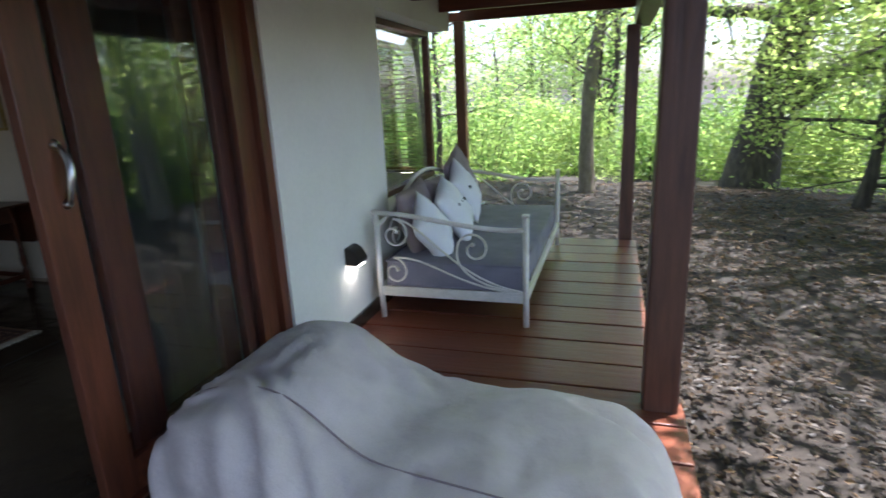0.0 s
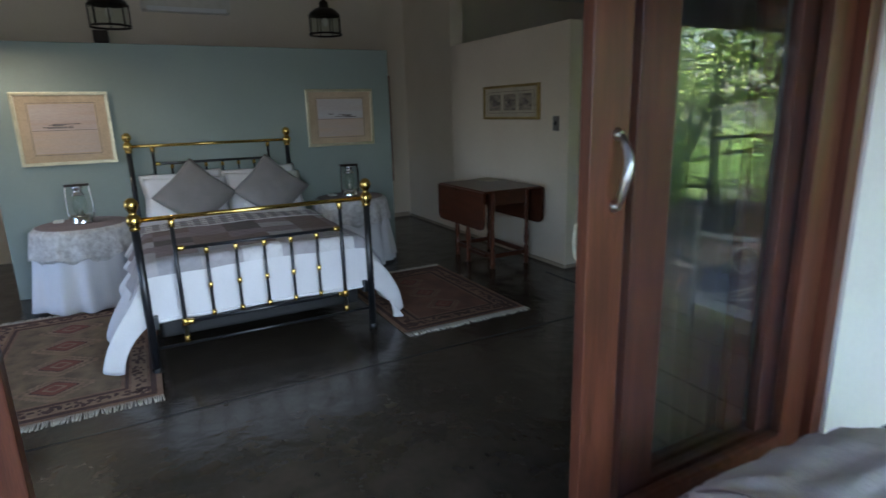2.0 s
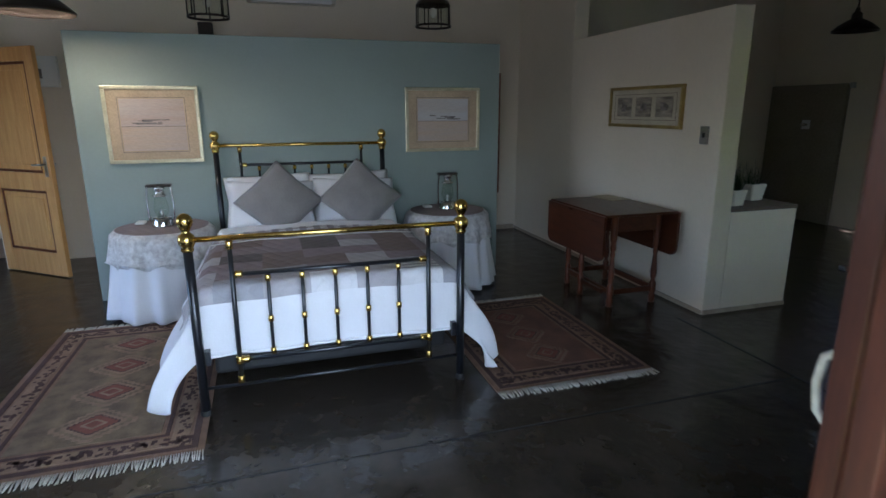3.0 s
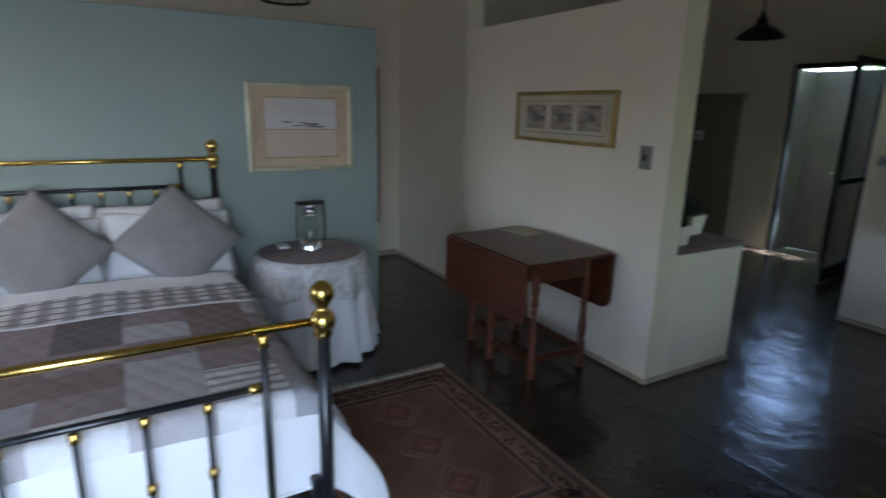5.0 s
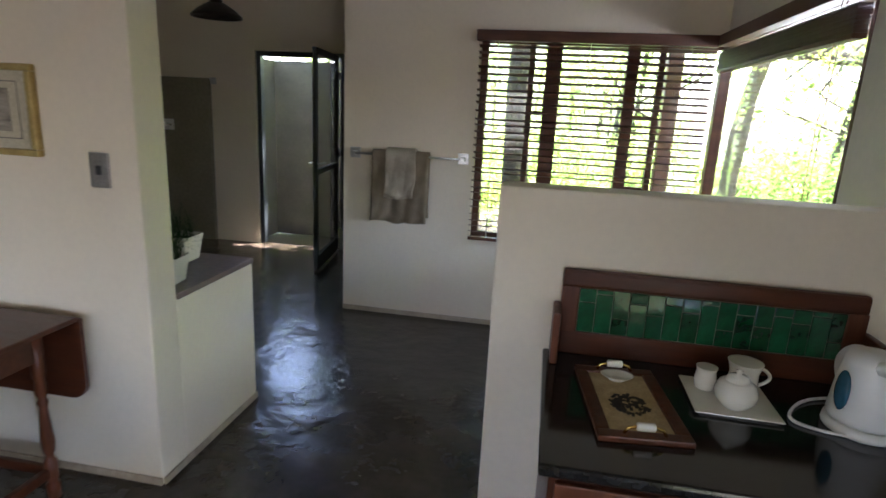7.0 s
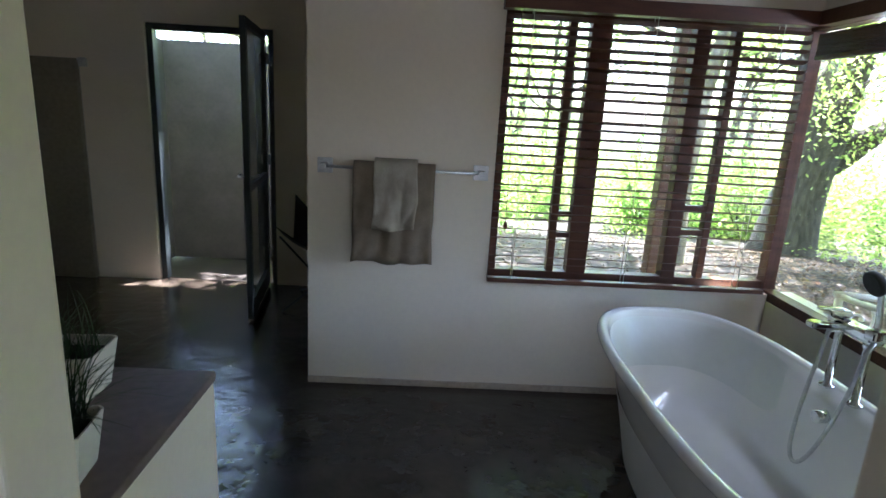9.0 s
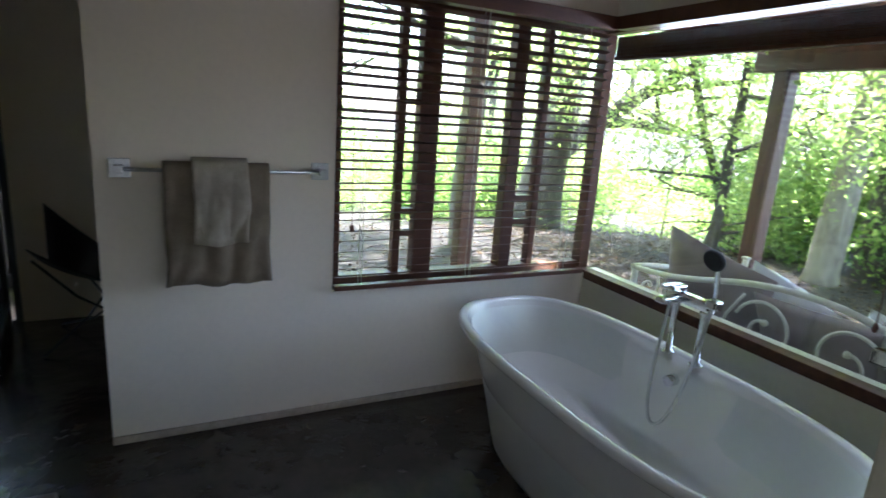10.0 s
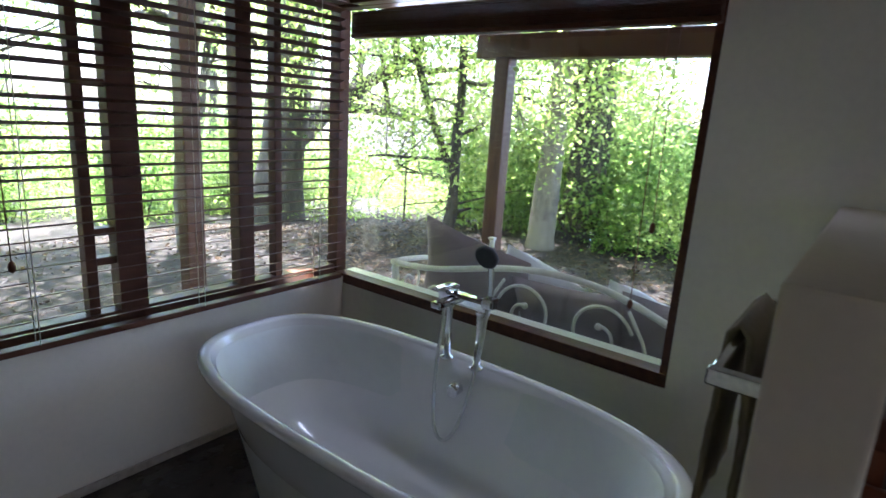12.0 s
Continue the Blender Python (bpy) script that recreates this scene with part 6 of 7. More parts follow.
def slider(y0, y1, x, stile, label, handle=None, inner=None, pane="doorglass"):
    t = thing("sliding_door", (x, (y0 + y1) / 2, 0.02), label, "door", "sliding doors")
    hx = 0.022
    for a, b in ((y0, y0 + stile), (y1 - stile, y1)):
        bm = B()
        box(bm, x - hx, a, 0.02, x + hx, b, 2.08, 0.004)
        part("stile", bm, M["hardwood"], t)
    for c, d in ((0.02, 0.16), (1.98, 2.08)):
        bm = B()
        box(bm, x - hx, y0 + stile, c, x + hx, y1 - stile, d, 0.004)
        part("door_rail", bm, M["hardwood_x"], t)
    bm = B()
    box(bm, x - 0.004, y0 + stile, 0.16, x + 0.004, y1 - stile, 1.98)
    part("screen_mesh" if pane == "screen" else "door_pane", bm, M[pane], t)
    if inner:
        bm = B()
        tube(bm, [(x - hx + 0.004, inner, 1.12), (x - hx - 0.022, inner, 1.10), (x - hx - 0.03, inner, 1.05), (x - hx - 0.022, inner, 1.0), (x - hx + 0.004, inner, 0.98)], 0.008, 10)
        part("pull_handle", bm, M["ivory"], t, "pale worn inner handle")
    if handle:
        bm = B()
        y = handle
        for z in (1.395, 1.195):
            lathe(bm, [(0.016, 0), (0.018, 0.003), (0.012, 0.012), (0.010, 0.02)], (0, 0, 0), 14)
            vs = [v for v in bm.verts if not v.tag]
            bmesh.ops.transform(bm, matrix=Matrix.Translation((x + hx, y, z)) @ pose(0, 0, 0, 0, 90, 0), verts=vs)
            for v in bm.verts:
                v.tag = True
        pts = []
        for k in range(11):
            f = k / 10
            pts.append((x + hx + 0.016 + 0.032 * math.sin(math.pi * f), y + 0.006 * math.sin(2 * math.pi * f), 1.395 - 0.2 * f))
        tube(bm, pts, [0.008 + 0.006 * math.sin(math.pi * k / 10) for k in range(11)], 12)
        part("pull_handle", bm, M["steel"], t, "brushed steel pull handle")


slider(2.20, 3.405, -2.235, 0.14, "stained hardwood sliding insect-screen door pushed open", 2.295, None, "screen")
slider(2.44, 3.36, -2.30, 0.16, "stained hardwood glazed sliding door behind the screen door")
slider(2.32, 3.215, -2.365, 0.12, "stained hardwood glazed sliding door, the innermost leaf", None, 2.335)
slider(-0.44, 0.87, -2.235, 0.125, "stained hardwood glazed sliding door, slid aside")
fr3 = tagged(new("door_frame"), "stained hardwood frame of the wide sliding door", "door frame", kind="structure")
for d in ((-2.395, 3.408, 0.0, -2.175, DY1 - 0.002, 2.138), (-2.36, DY0 + 0.001, 0.0, -2.19, DY0 + 0.009, 2.138), (-2.36, DY0 + 0.01, 2.085, -2.19, 3.345, 2.138)):
    bm = B()
    box(bm, *d, 0.003)
    part("jamb", bm, M["hardwood"], fr3)
bm = B()
box(bm, -2.36, DY0 + 0.01, 0.001, -2.18, 3.345, 0.016, 0.003)
part("threshold", bm, M["hardwood_x"], fr3)
cu = thing("curtain", (-2.49, 2.9, 0.02), "blue-grey curtain hanging behind the sliding doors", "curtain")
bm = B()
n, m = 110, 14
vs = []
for j in range(m + 1):
    row = []
    for i in range(n + 1):
        f = i / n
        z = 2.13 - 2.11 * j / m
        row.append(bm.verts.new((-2.495 + (0.022 + 0.010 * j / m) * math.sin(f * 52 + 0.8 * math.sin(z * 2)) + 0.01 * math.sin(f * 19 + z), 2.52 + 0.98 * f, z)))
    vs.append(row)
for j in range(m):
    for i in range(n):
        bm.faces.new((vs[j][i], vs[j][i + 1], vs[j + 1][i + 1], vs[j + 1][i])).smooth = True
cc = part("drape", bm, M["curtain"], cu)
mod = cc.modifiers.new("thickness", "SOLIDIFY")
mod.thickness = 0.003
rod(cu, "curtain_rod", (-2.495, 2.4, 2.145), (-2.495, 3.6, 2.145), 0.012, M["darkmetal"])

# ---- veranda ----


def veranda_post(x, y, s=0.068, top=2.085):
    t = thing("veranda_post", (x, y, GZ), "square oiled timber veranda post", "post", "veranda posts")
    bm = B()
    box(bm, x - s, y - s, GZ - 0.3, x + s, y + s, top, 0.012)
    part("shaft", bm, M["post"], t)


veranda_post(-0.17, 3.655, 0.085)
veranda_post(-0.29, 7.18)
veranda_post(-2.43, 8.45, top=2.395)
veranda_post(-0.13, -0.4)
bm = B()
box(bm, -0.28, -3.0, 2.087, -0.12, 7.5, 2.28, 0.01)
tagged(part("roof_beam", bm, M["post"]), "long oiled timber beam on the veranda posts", "beam", kind="structure")
bm = B()
box(bm, XO + 0.002, -3.0, 2.40, 0.40, 7.5, 2.47)
box(bm, -4.9, 8.38, 2.397, -1.9, 8.52, 2.50, 0.006)
tagged(part("veranda_roof", bm, M["hardwood_x"]), "dark boarded veranda roof", "roof", kind="structure")
for k in range(13):
    y = -2.6 + 0.84 * k
    bm = B()
    box(bm, XO + 0.003, y - 0.025, 2.282, 0.36, y + 0.025, 2.398, 0.004)
    tagged(part("rafter", bm, M["hardwood_x"]), "dark timber rafter under the veranda roof", "rafter", "veranda rafters", "structure")

# wall lamp
WLY, WLZ = 4.23, 0.455
wl = thing("wall_lamp", (XO, WLY, WLZ), "dark angular outdoor wall lamp with a lit opening underneath", "lamp")
bm = B()
prof = [(0.0, -0.055), (0.09, -0.055), (0.105, -0.025), (0.068, 0.045), (0.025, 0.07), (0.0, 0.07)]
lo = [bm.verts.new((XO + 0.001 + a, WLY - 0.075, WLZ + b)) for a, b in prof]
hi = [bm.verts.new((XO + 0.001 + a, WLY + 0.075, WLZ + b)) for a, b in prof]
bm.faces.new(lo)
bm.faces.new(hi[::-1])
for k in range(len(prof)):
    bm.faces.new((lo[k], lo[(k + 1) % 6], hi[(k + 1) % 6], hi[k]))
bmesh.ops.bevel(bm, geom=list(bm.edges), offset=0.006, segments=2, affect="EDGES")
part("hood", bm, M["darkmetal"], wl)
bm = B()
box(bm, XO + 0.015, WLY - 0.045, WLZ - 0.064, XO + 0.085, WLY + 0.055, WLZ - 0.056, 0.002)
part("diffuser", bm, glow_mat("lamp_diffuser", (1.0, 0.9, 0.75), 6), wl, "glowing diffuser")

# ---- day bed ----
AX0, AX1, AY0, AY1, AZ = -2.065, -0.985, 4.51, 6.73, -0.1
dbt = thing("day_bed", ((AX0 + AX1) / 2, (AY0 + AY1) / 2, AZ), "ivory iron day bed with scrolled ends", "day bed")
for x in (AX0, AX1):
    for y in (AY0, AY1):
        bm = B()
        k = -1 if x == AX0 else 0
        tube(bm, [(x + 0.03 * k * 0 + (0.012 if x == AX0 else 0), y, AZ), (x, y, AZ + 0.25), (x, y, 0.69)], 0.021, 12)
        box(bm, x - 0.024, y - 0.024, 0.685, x + 0.024, y + 0.024, 0.705, 0.006)
        part("post", bm, M["ivory"], dbt)


def scroll(c, r0, turns, start, dirn, plane_y, n=40):
    pts = []
    for k in range(n + 1):
        f = k / n
        a = start + dirn * turns * 2 * math.pi * f
        r = r0 * (1 - 0.72 * f)
        pts.append((c[0] + r * math.cos(a), plane_y, c[1] + r * math.sin(a)))
    return pts


def bez(p0, p1, p2, p3, n=18):
    out = []
    for k in range(n + 1):
        t = k / n
        out.append(tuple((1 - t) ** 3 * a + 3 * t * (1 - t) ** 2 * b + 3 * t * t * (1 - t) * c + t ** 3 * d for a, b, c, d in zip(p0, p1, p2, p3)))
    return out


for y in (AY0, AY1):
    bm = B()
    tube(bm, bez((AX0 - 0.03, y, 0.70), (AX0 + 0.35, y, 0.70), (AX1 - 0.4, y, 0.57), (AX1, y, 0.595)), 0.017, 10)
    part("end_rail", bm, M["ivory"], dbt)
    bm = B()
    box(bm, AX0, y - 0.012, 0.075, AX1, y + 0.012, 0.145, 0.003)
    part("end_bar", bm, M["ivory"], dbt)
    w = AX1 - AX0
    for c, r, st, dr, tail in (((AX0 + 0.13, 0.54), 0.115, math.pi * 0.5, -1, ((AX0 + 0.13, y, 0.655), (AX0 + 0.35, y, 0.66), (AX0 + 0.55, y, 0.22), (AX1 - 0.03, y, 0.155))),
                               ((AX0 + 0.12, 0.26), 0.105, math.pi * 0.5, -1, ((AX0 + 0.12, y, 0.365), (AX0 + 0.38, y, 0.40), (AX0 + 0.55, y, 0.17), (AX1 - 0.03, y, 0.14))),
                               ((AX1 - 0.36, 0.45), 0.12, math.pi * 0.9, -1, ((AX1 - 0.474, y, 0.487), (AX1 - 0.54, y, 0.28), (AX1 - 0.32, y, 0.17), (AX1 - 0.02, y, 0.15)))):
        bm = B()
        tube(bm, scroll(c, r, 1.15, st, dr, y), 0.008, 8)
        e = scroll(c, r, 1.15, st, dr, y)[-1]
        ball(bm, e, 0.016, seg=10)
        part("scroll", bm, M["ivory"], dbt)
        bm = B()
        tube(bm, bez(*tail), 0.008, 8)
        part("stem", bm, M["ivory"], dbt)
for x in (AX0, AX1):
    bm = B()
    box(bm, x - 0.011, AY0, 0.075, x + 0.011, AY1, 0.145, 0.003)
    part("side_bar", bm, M["ivory"], dbt)
yc = (AY0 + AY1) / 2
bm = B()
tube(bm, bez((AX0, AY0, 0.60), (AX0, AY0 + 0.5, 0.62), (AX0, yc - 0.45, 0.85), (AX0, yc, 0.85)) + bez((AX0, yc, 0.85), (AX0, yc + 0.45, 0.85), (AX0, AY1 - 0.5, 0.70), (AX0, AY1, 0.69))[1:], 0.017, 10)
part("back_rail", bm, M["ivory"], dbt)


def swap(pts, x):
    return [(x, p[0], p[2]) for p in pts]


for c, r, st, dr in (((yc + 0.20, 0.60), 0.17, 0.3, 1), ((yc - 0.20, 0.60), 0.17, math.pi - 0.3, -1), ((yc, 0.42), 0.12, 0.2, 1), ((yc + 0.75, 0.50), 0.13, 0.4, 1), ((yc - 0.75, 0.46), 0.13, math.pi - 0.4, -1)):
    bm = B()
    s = swap(scroll(c, r, 1.2, st, dr, 0), AX0)
    tube(bm, s, 0.009, 8)
    ball(bm, s[-1], 0.018, seg=10)
    part("back_scroll", bm, M["ivory"], dbt)
for a, b in ((0.42, 0.62), (-0.42, 0.62)):
    bm = B()
    tube(bm, [(AX0, yc + a * 1.7, 0.14), (AX0, yc + a * 1.2, 0.35), (AX0, yc + a, b), (AX0, yc + a * 0.8, 0.76)], 0.009, 8)
    part("back_stem", bm, M["ivory"], dbt)
bm = B()
box(bm, AX0 + 0.03, AY0 + 0.03, 0.13, AX1 - 0.02, AY1 - 0.03, 0.335, 0.04)
bmesh.ops.subdivide_edges(bm, edges=bm.edges, cuts=5, use_grid_fill=True)
for v in bm.verts:
    v.co += Vector((0, 0, 0.012)) * noise.noise(v.co * 5) + v.normal * 0.006 * noise.noise(v.co * 11)
    if v.co.z < 0.13:
        v.co.z = 0.13
mt = tagged(part("day_mattress", bm, M["daymat"], smooth=True), "slate blue canvas mattress on the day bed", "mattress")
bm = B()
for z in (0.325, 0.145):
    tube(bm, [(AX0 + 0.05, AY0 + 0.035, z), (AX1 - 0.04, AY0 + 0.035, z), (AX1 - 0.025, AY0 + 0.05, z), (AX1 - 0.025, AY1 - 0.05, z), (AX1 - 0.04, AY1 - 0.035, z), (AX0 + 0.05, AY1 - 0.035, z), (AX0 + 0.035, AY1 - 0.05, z), (AX0 + 0.035, AY0 + 0.05, z)], 0.007, 6, True)
part("piping", bm, M["daymat"], mt)
CUS = "day bed cushions"
for k, (x, y, z, w, h, ry, rz, m, lab, sd) in enumerate((
        (-1.93, 5.05, 0.55, 0.60, 0.50, 76, 4, "mauve", "large mauve canvas back cushion", 1),
        (-1.92, 5.62, 0.54, 0.60, 0.48, 72, -3, "mauve", "large mauve canvas back cushion", 2),
        (-1.89, 6.28, 0.64, 0.66, 0.58, 72, 14, "mauve", "mauve canvas cushion leaning in the corner", 3),
        (-1.74, 4.84, 0.505, 0.44, 0.44, 62, 32, "linen", "white canvas scatter cushion", 4),
        (-1.70, 5.32, 0.56, 0.46, 0.46, 60, 20, "linen", "white canvas scatter cushion with dark buttons", 5),
        (-1.76, 5.92, 0.62, 0.46, 0.46, 64, 24, "linen", "white canvas scatter cushion with dark buttons", 6))):
    m4 = pose(x, y, z, 0, ry, 0) @ pose(0, 0, 0, 0, 0, 90) @ pose(0, 0, 0, 0, 0, rz)
    t = thing("cushion", (x, y, 0.34), lab + " on the day bed", "cushion", CUS)
    c = pillow("cover", w, h, 0.20, m4, M[m], t, seed=sd * 2.3, crease=0.02)
    if "buttons" in lab:
        for a in range(3):
            bm = B()
            p = m4 @ Vector((-0.10 + 0.10 * a, 0.06 - 0.03 * a, 0.088))
            ball(bm, p, 0.016, 1, 1, 1, 10)
            part("button", bm, M["rubber"], t, "dark round button")

# ---- bean bag lounger ----
bb = thing("bean_bag", (-1.2, 2.45, AZ), "grey canvas bean bag lounger with a raised back", "bean bag")


BAG0, BAGL = -2.06, 1.94


def bag_top(x):
    """Height of the bag along its length: raised back, saddle, long seat, rounded end."""
    f = (x - BAG0) / BAGL
    hump = 0.615 * math.exp(-(abs(f - 0.20) / 0.25) ** 2.8)
    seat = 0.435 * (1 - math.exp(-((1.0 - f) / 0.045))) * (1 - math.exp(-(f + 0.02) / 0.12))
    return max(0.02, (hump ** 3 + seat ** 3) ** (1 / 3)) if f > 0 else 0.02


bm = B()
NX, NA = 110, 96
rings = []
for i in range(NX + 1):
    f = i / NX
    e = 0.5 - 0.5 * math.cos(math.pi * f)
    x = BAG0 + BAGL * e
    hgt = bag_top(min(max(x, BAG0 + 0.005), BAG0 + BAGL - 0.005)) if 0 < i < NX else 0.05
    edge = max(0.0, 1 - abs(2 * e - 1) ** 7) ** 0.4
    y0, y1 = 2.50 - 0.42 * edge, 2.50 + (0.60 + 0.04 * math.cos(4 * e)) * edge
    ring = []
    for k in range(NA):
        a = 2 * math.pi * k / NA
        c, s = math.cos(a), math.sin(a)
        yy = (y0 + y1) / 2 + (y1 - y0) / 2 * math.copysign(abs(c) ** 0.6, c)
        zz = hgt * 0.5 + hgt * 0.5 * math.copysign(abs(s) ** 0.6, s)
        p = Vector((x, yy, AZ + 0.002 + zz))
        nz = noise.noise(Vector((x * 3, yy * 3, zz * 3))) * 0.035 + noise.noise(Vector((x * 8, yy * 8, zz * 6))) * 0.014
        fold = 0.032 * math.sin((x * 0.7 + yy) * 42 + 7 * noise.noise(Vector((x * 2, yy * 2, 3)))) * max(0.0, noise.noise(Vector((x * 1.8, yy * 1.8, 9.0))) + 0.1) * 2
        ra, an = math.hypot(x + 1.98, yy - 2.28), math.atan2(yy - 2.28, x + 1.98)
        fold += 0.024 * math.sin(an * 11 + 2 * noise.noise(Vector((x * 5, yy * 5, 1)))) * math.exp(-((ra - 0.16) / 0.17) ** 2)
        d = (p - Vector((x, (y0 + y1) / 2, AZ + hgt * 0.4)))
        d = d.normalized() if d.length > 1e-4 else Vector((0, 0, 1))
        p += d * (nz + fold) * edge
        p.z = max(p.z, AZ + 0.001)
        ring.append(bm.verts.new(p))
    rings.append(ring)
for A, C in zip(rings, rings[1:]):
    for k in range(NA):
        bm.faces.new((A[k], A[(k + 1) % NA], C[(k + 1) % NA], C[k])).smooth = True
bm.faces.new(rings[0][::-1])
bm.faces.new(rings[-1])
part("cover", bm, M["beanbag"], bb)


def seam(yf):
    """A stitched seam lying on the cover along its length."""
    bm = B()
    pts = []
    for i in range(8, NX - 7):
        e = 0.5 - 0.5 * math.cos(math.pi * i / NX)
        x = BAG0 + BAGL * e
        edge = max(0.0, 1 - abs(2 * e - 1) ** 7) ** 0.4
        h = bag_top(x)
        c = yf + 0.1 * math.sin(e * 5)
        y0, y1 = 2.50 - 0.42 * edge, 2.50 + (0.60 + 0.04 * math.cos(4 * e)) * edge
        s = max(0.0, 1 - abs(c) ** (2 / 0.6)) ** 0.3
        pts.append((x, (y0 + y1) / 2 + (y1 - y0) / 2 * c, AZ + h * 0.5 + h * 0.5 * s + 0.004))
    tube(bm, pts, 0.004, 6)
    part("seam", bm, M["mauve"], bb)


seam(-0.60)

# ---- garden ----
def ground_z(x, y):
    return GZ - 0.13 * min(9.0, max(0.0, math.hypot(x + 2.5, y - 3.5) - 8.5)) ** 1.0 * 0.9 - (0.02 if x < DX1 and y < DEND else 0.0)


bm = B()
NG = 150
coords = []
for i in range(NG + 1):
    u = 2 * i / NG - 1
    coords.append(math.copysign(abs(u) ** 2.2, u) * 240 + 1.5 * u)
vs = [[None] * (NG + 1) for _ in range(NG + 1)]
for i, gx in enumerate(coords):
    for j, gy in enumerate(coords):
        x, y = gx + 0.5, gy + 6.0
        z = ground_z(x, y) + (0.035 * noise.noise(Vector((x * 0.9, y * 0.9, 0))) + 0.02 * noise.noise(Vector((x * 2.7, y * 2.7, 3))))
        if x < 0.1 and y < 8.9:
            z = min(z, GZ)
        vs[i][j] = bm.verts.new((x, y, z))
for i in range(NG):
    for j in range(NG):
        bm.faces.new((vs[i][j], vs[i + 1][j], vs[i + 1][j + 1], vs[i][j + 1])).smooth = True
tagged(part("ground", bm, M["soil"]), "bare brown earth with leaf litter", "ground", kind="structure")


def quads(name, P, size, aspect, material, seed, flat=0.0, parent=None):
    """Many small pointed leaves, one island each."""
    rn = np.random.default_rng(seed)
    n = len(P)
    d = rn.normal(size=(n, 3))
    d[:, 2] *= (1 - flat)
    d /= np.linalg.norm(d, axis=1)[:, None]
    e = rn.normal(size=(n, 3))
    e[:, 2] *= (1 - flat)
    e -= (e * d).sum(1)[:, None] * d
    e /= np.linalg.norm(e, axis=1)[:, None]
    s = size * rn.uniform(0.6, 1.35, size=(n, 1))
    nn = np.cross(d, e)
    V = np.empty((n, 4, 3))
    V[:, 0] = P - d * s * 0.5
    V[:, 1] = P + e * s * aspect * 0.5 + nn * s * 0.10
    V[:, 2] = P + d * s * 0.5
    V[:, 3] = P - e * s * aspect * 0.5 + nn * s * 0.10
    me = bpy.data.meshes.new(name)
    F = np.arange(4 * n).reshape(-1, 4)
    me.from_pydata(V.reshape(-1, 3).tolist(), [], F.tolist())
    me.materials.append(material)
    ob = new(name, me)
    adopt(ob, parent)
    return ob


# leaf litter
rn = np.random.default_rng(2)
n = 42000
lx = -0.15 + np.abs(rn.normal(size=n)) * 3.2
ly = rn.uniform(0.3, 14.0, size=n)
lx[: n // 4] = rn.uniform(-6.5, 1.5, size=n // 4)
ly[: n // 4] = rn.uniform(7.1, 14.0, size=n // 4)
lz = np.array([ground_z(a, b) for a, b in zip(lx, ly)]) + 0.035 * np.array([noise.noise(Vector((a * 0.9, b * 0.9, 0))) for a, b in zip(lx, ly)]) + 0.018
keep = ~((lx > -7.7) & (lx < -3.8) & (ly < 10.6))
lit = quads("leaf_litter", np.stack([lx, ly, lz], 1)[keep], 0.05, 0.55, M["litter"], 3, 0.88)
tagged(lit, "dry brown leaves scattered over the earth", "leaf litter", kind="stuff")


def limb(bm, p, d, length, r, depth, rg, tips, droop=0.0, split=3):
    n = 6
    pts, rad = [p.copy()], [r]
    for k in range(n):
        d = (d + Vector((rg.gauss(0, 0.13), rg.gauss(0, 0.13), rg.gauss(0, 0.09) - droop))).normalized()
        p = p + d * length / n
        pts.append(p.copy())
        rad.append(r * (1 - 0.5 * (k + 1) / n))
        if depth == 0 or k > n // 2:
            tips.append(p.copy())
    tube(bm, pts, rad, 8 if r > 0.06 else 5)
    if depth > 0:
        for k in range(split):
            a = rg.uniform(0, 6.28)
            s = Vector((math.cos(a), math.sin(a), rg.uniform(-0.1, 0.6)))
            q = pts[rg.randint(n // 2, n)]
            limb(bm, q, (d * 0.7 + s * 0.75).normalized(), length * rg.uniform(0.55, 0.75), r * 0.42, depth - 1, rg, tips, droop, split)


def tree_mesh(seed, height, r, lean, bark, crown_from, leaves, leaf_size, leaf_m, spread=0.55, depth=3, droop=0.02, first=4, crown_len=2.6, heavy=(), thin=1):
    rg = random.Random(seed)
    bm = B()
    p, pts, rad = Vector((0, 0, -0.5)), [], []
    d = Vector((lean[0], lean[1], 1)).normalized()
    N = 14
    for k in range(N + 1):
        f = k / N
        pts.append(p.copy())
        rad.append(r * (1 - 0.55 * f) * (1 + 0.55 * math.exp(-f * 14)) * (1 + 0.05 * rg.gauss(0, 1)))
        d = (d + Vector((rg.gauss(0, 0.05), rg.gauss(0, 0.05), 0.02))).normalized()
        p = p + d * (height + 0.5) / N
    tube(bm, pts, rad, 14)
    tips = []
    for k in range(first + 3):
        q = pts[int(N * (crown_from + (1 - crown_from) * k / (first + 3)))]
        a = 2.4 * k + rg.uniform(0, 1)
        limb(bm, q, Vector((math.cos(a), math.sin(a), rg.uniform(0.1, 0.7))).normalized(), crown_len * rg.uniform(0.75, 1.2), r * 0.36, depth - 1, rg, tips, droop)
    for f, dr, ln, rr in heavy:
        limb(bm, pts[int(N * f)], Vector(dr).normalized(), ln, rr, 2, rg, tips, 0.0)
    bmesh.ops.recalc_face_normals(bm, faces=bm.faces)
    tm = bpy.data.meshes.new("trunk")
    bm.to_mesh(tm)
    bm.free()
    tm.materials.append(bark)
    rn = np.random.default_rng(seed)
    T = np.array([tuple(t) for t in tips])
    per = max(1, leaves // len(T))
    C = np.repeat(T, per, axis=0)
    C = C + rn.normal(size=C.shape) * np.array([spread, spread, spread * 0.7])
    C = C[C[:, 2] > 0.9]
    return tm, C, leaf_size, leaf_m, seed, thin


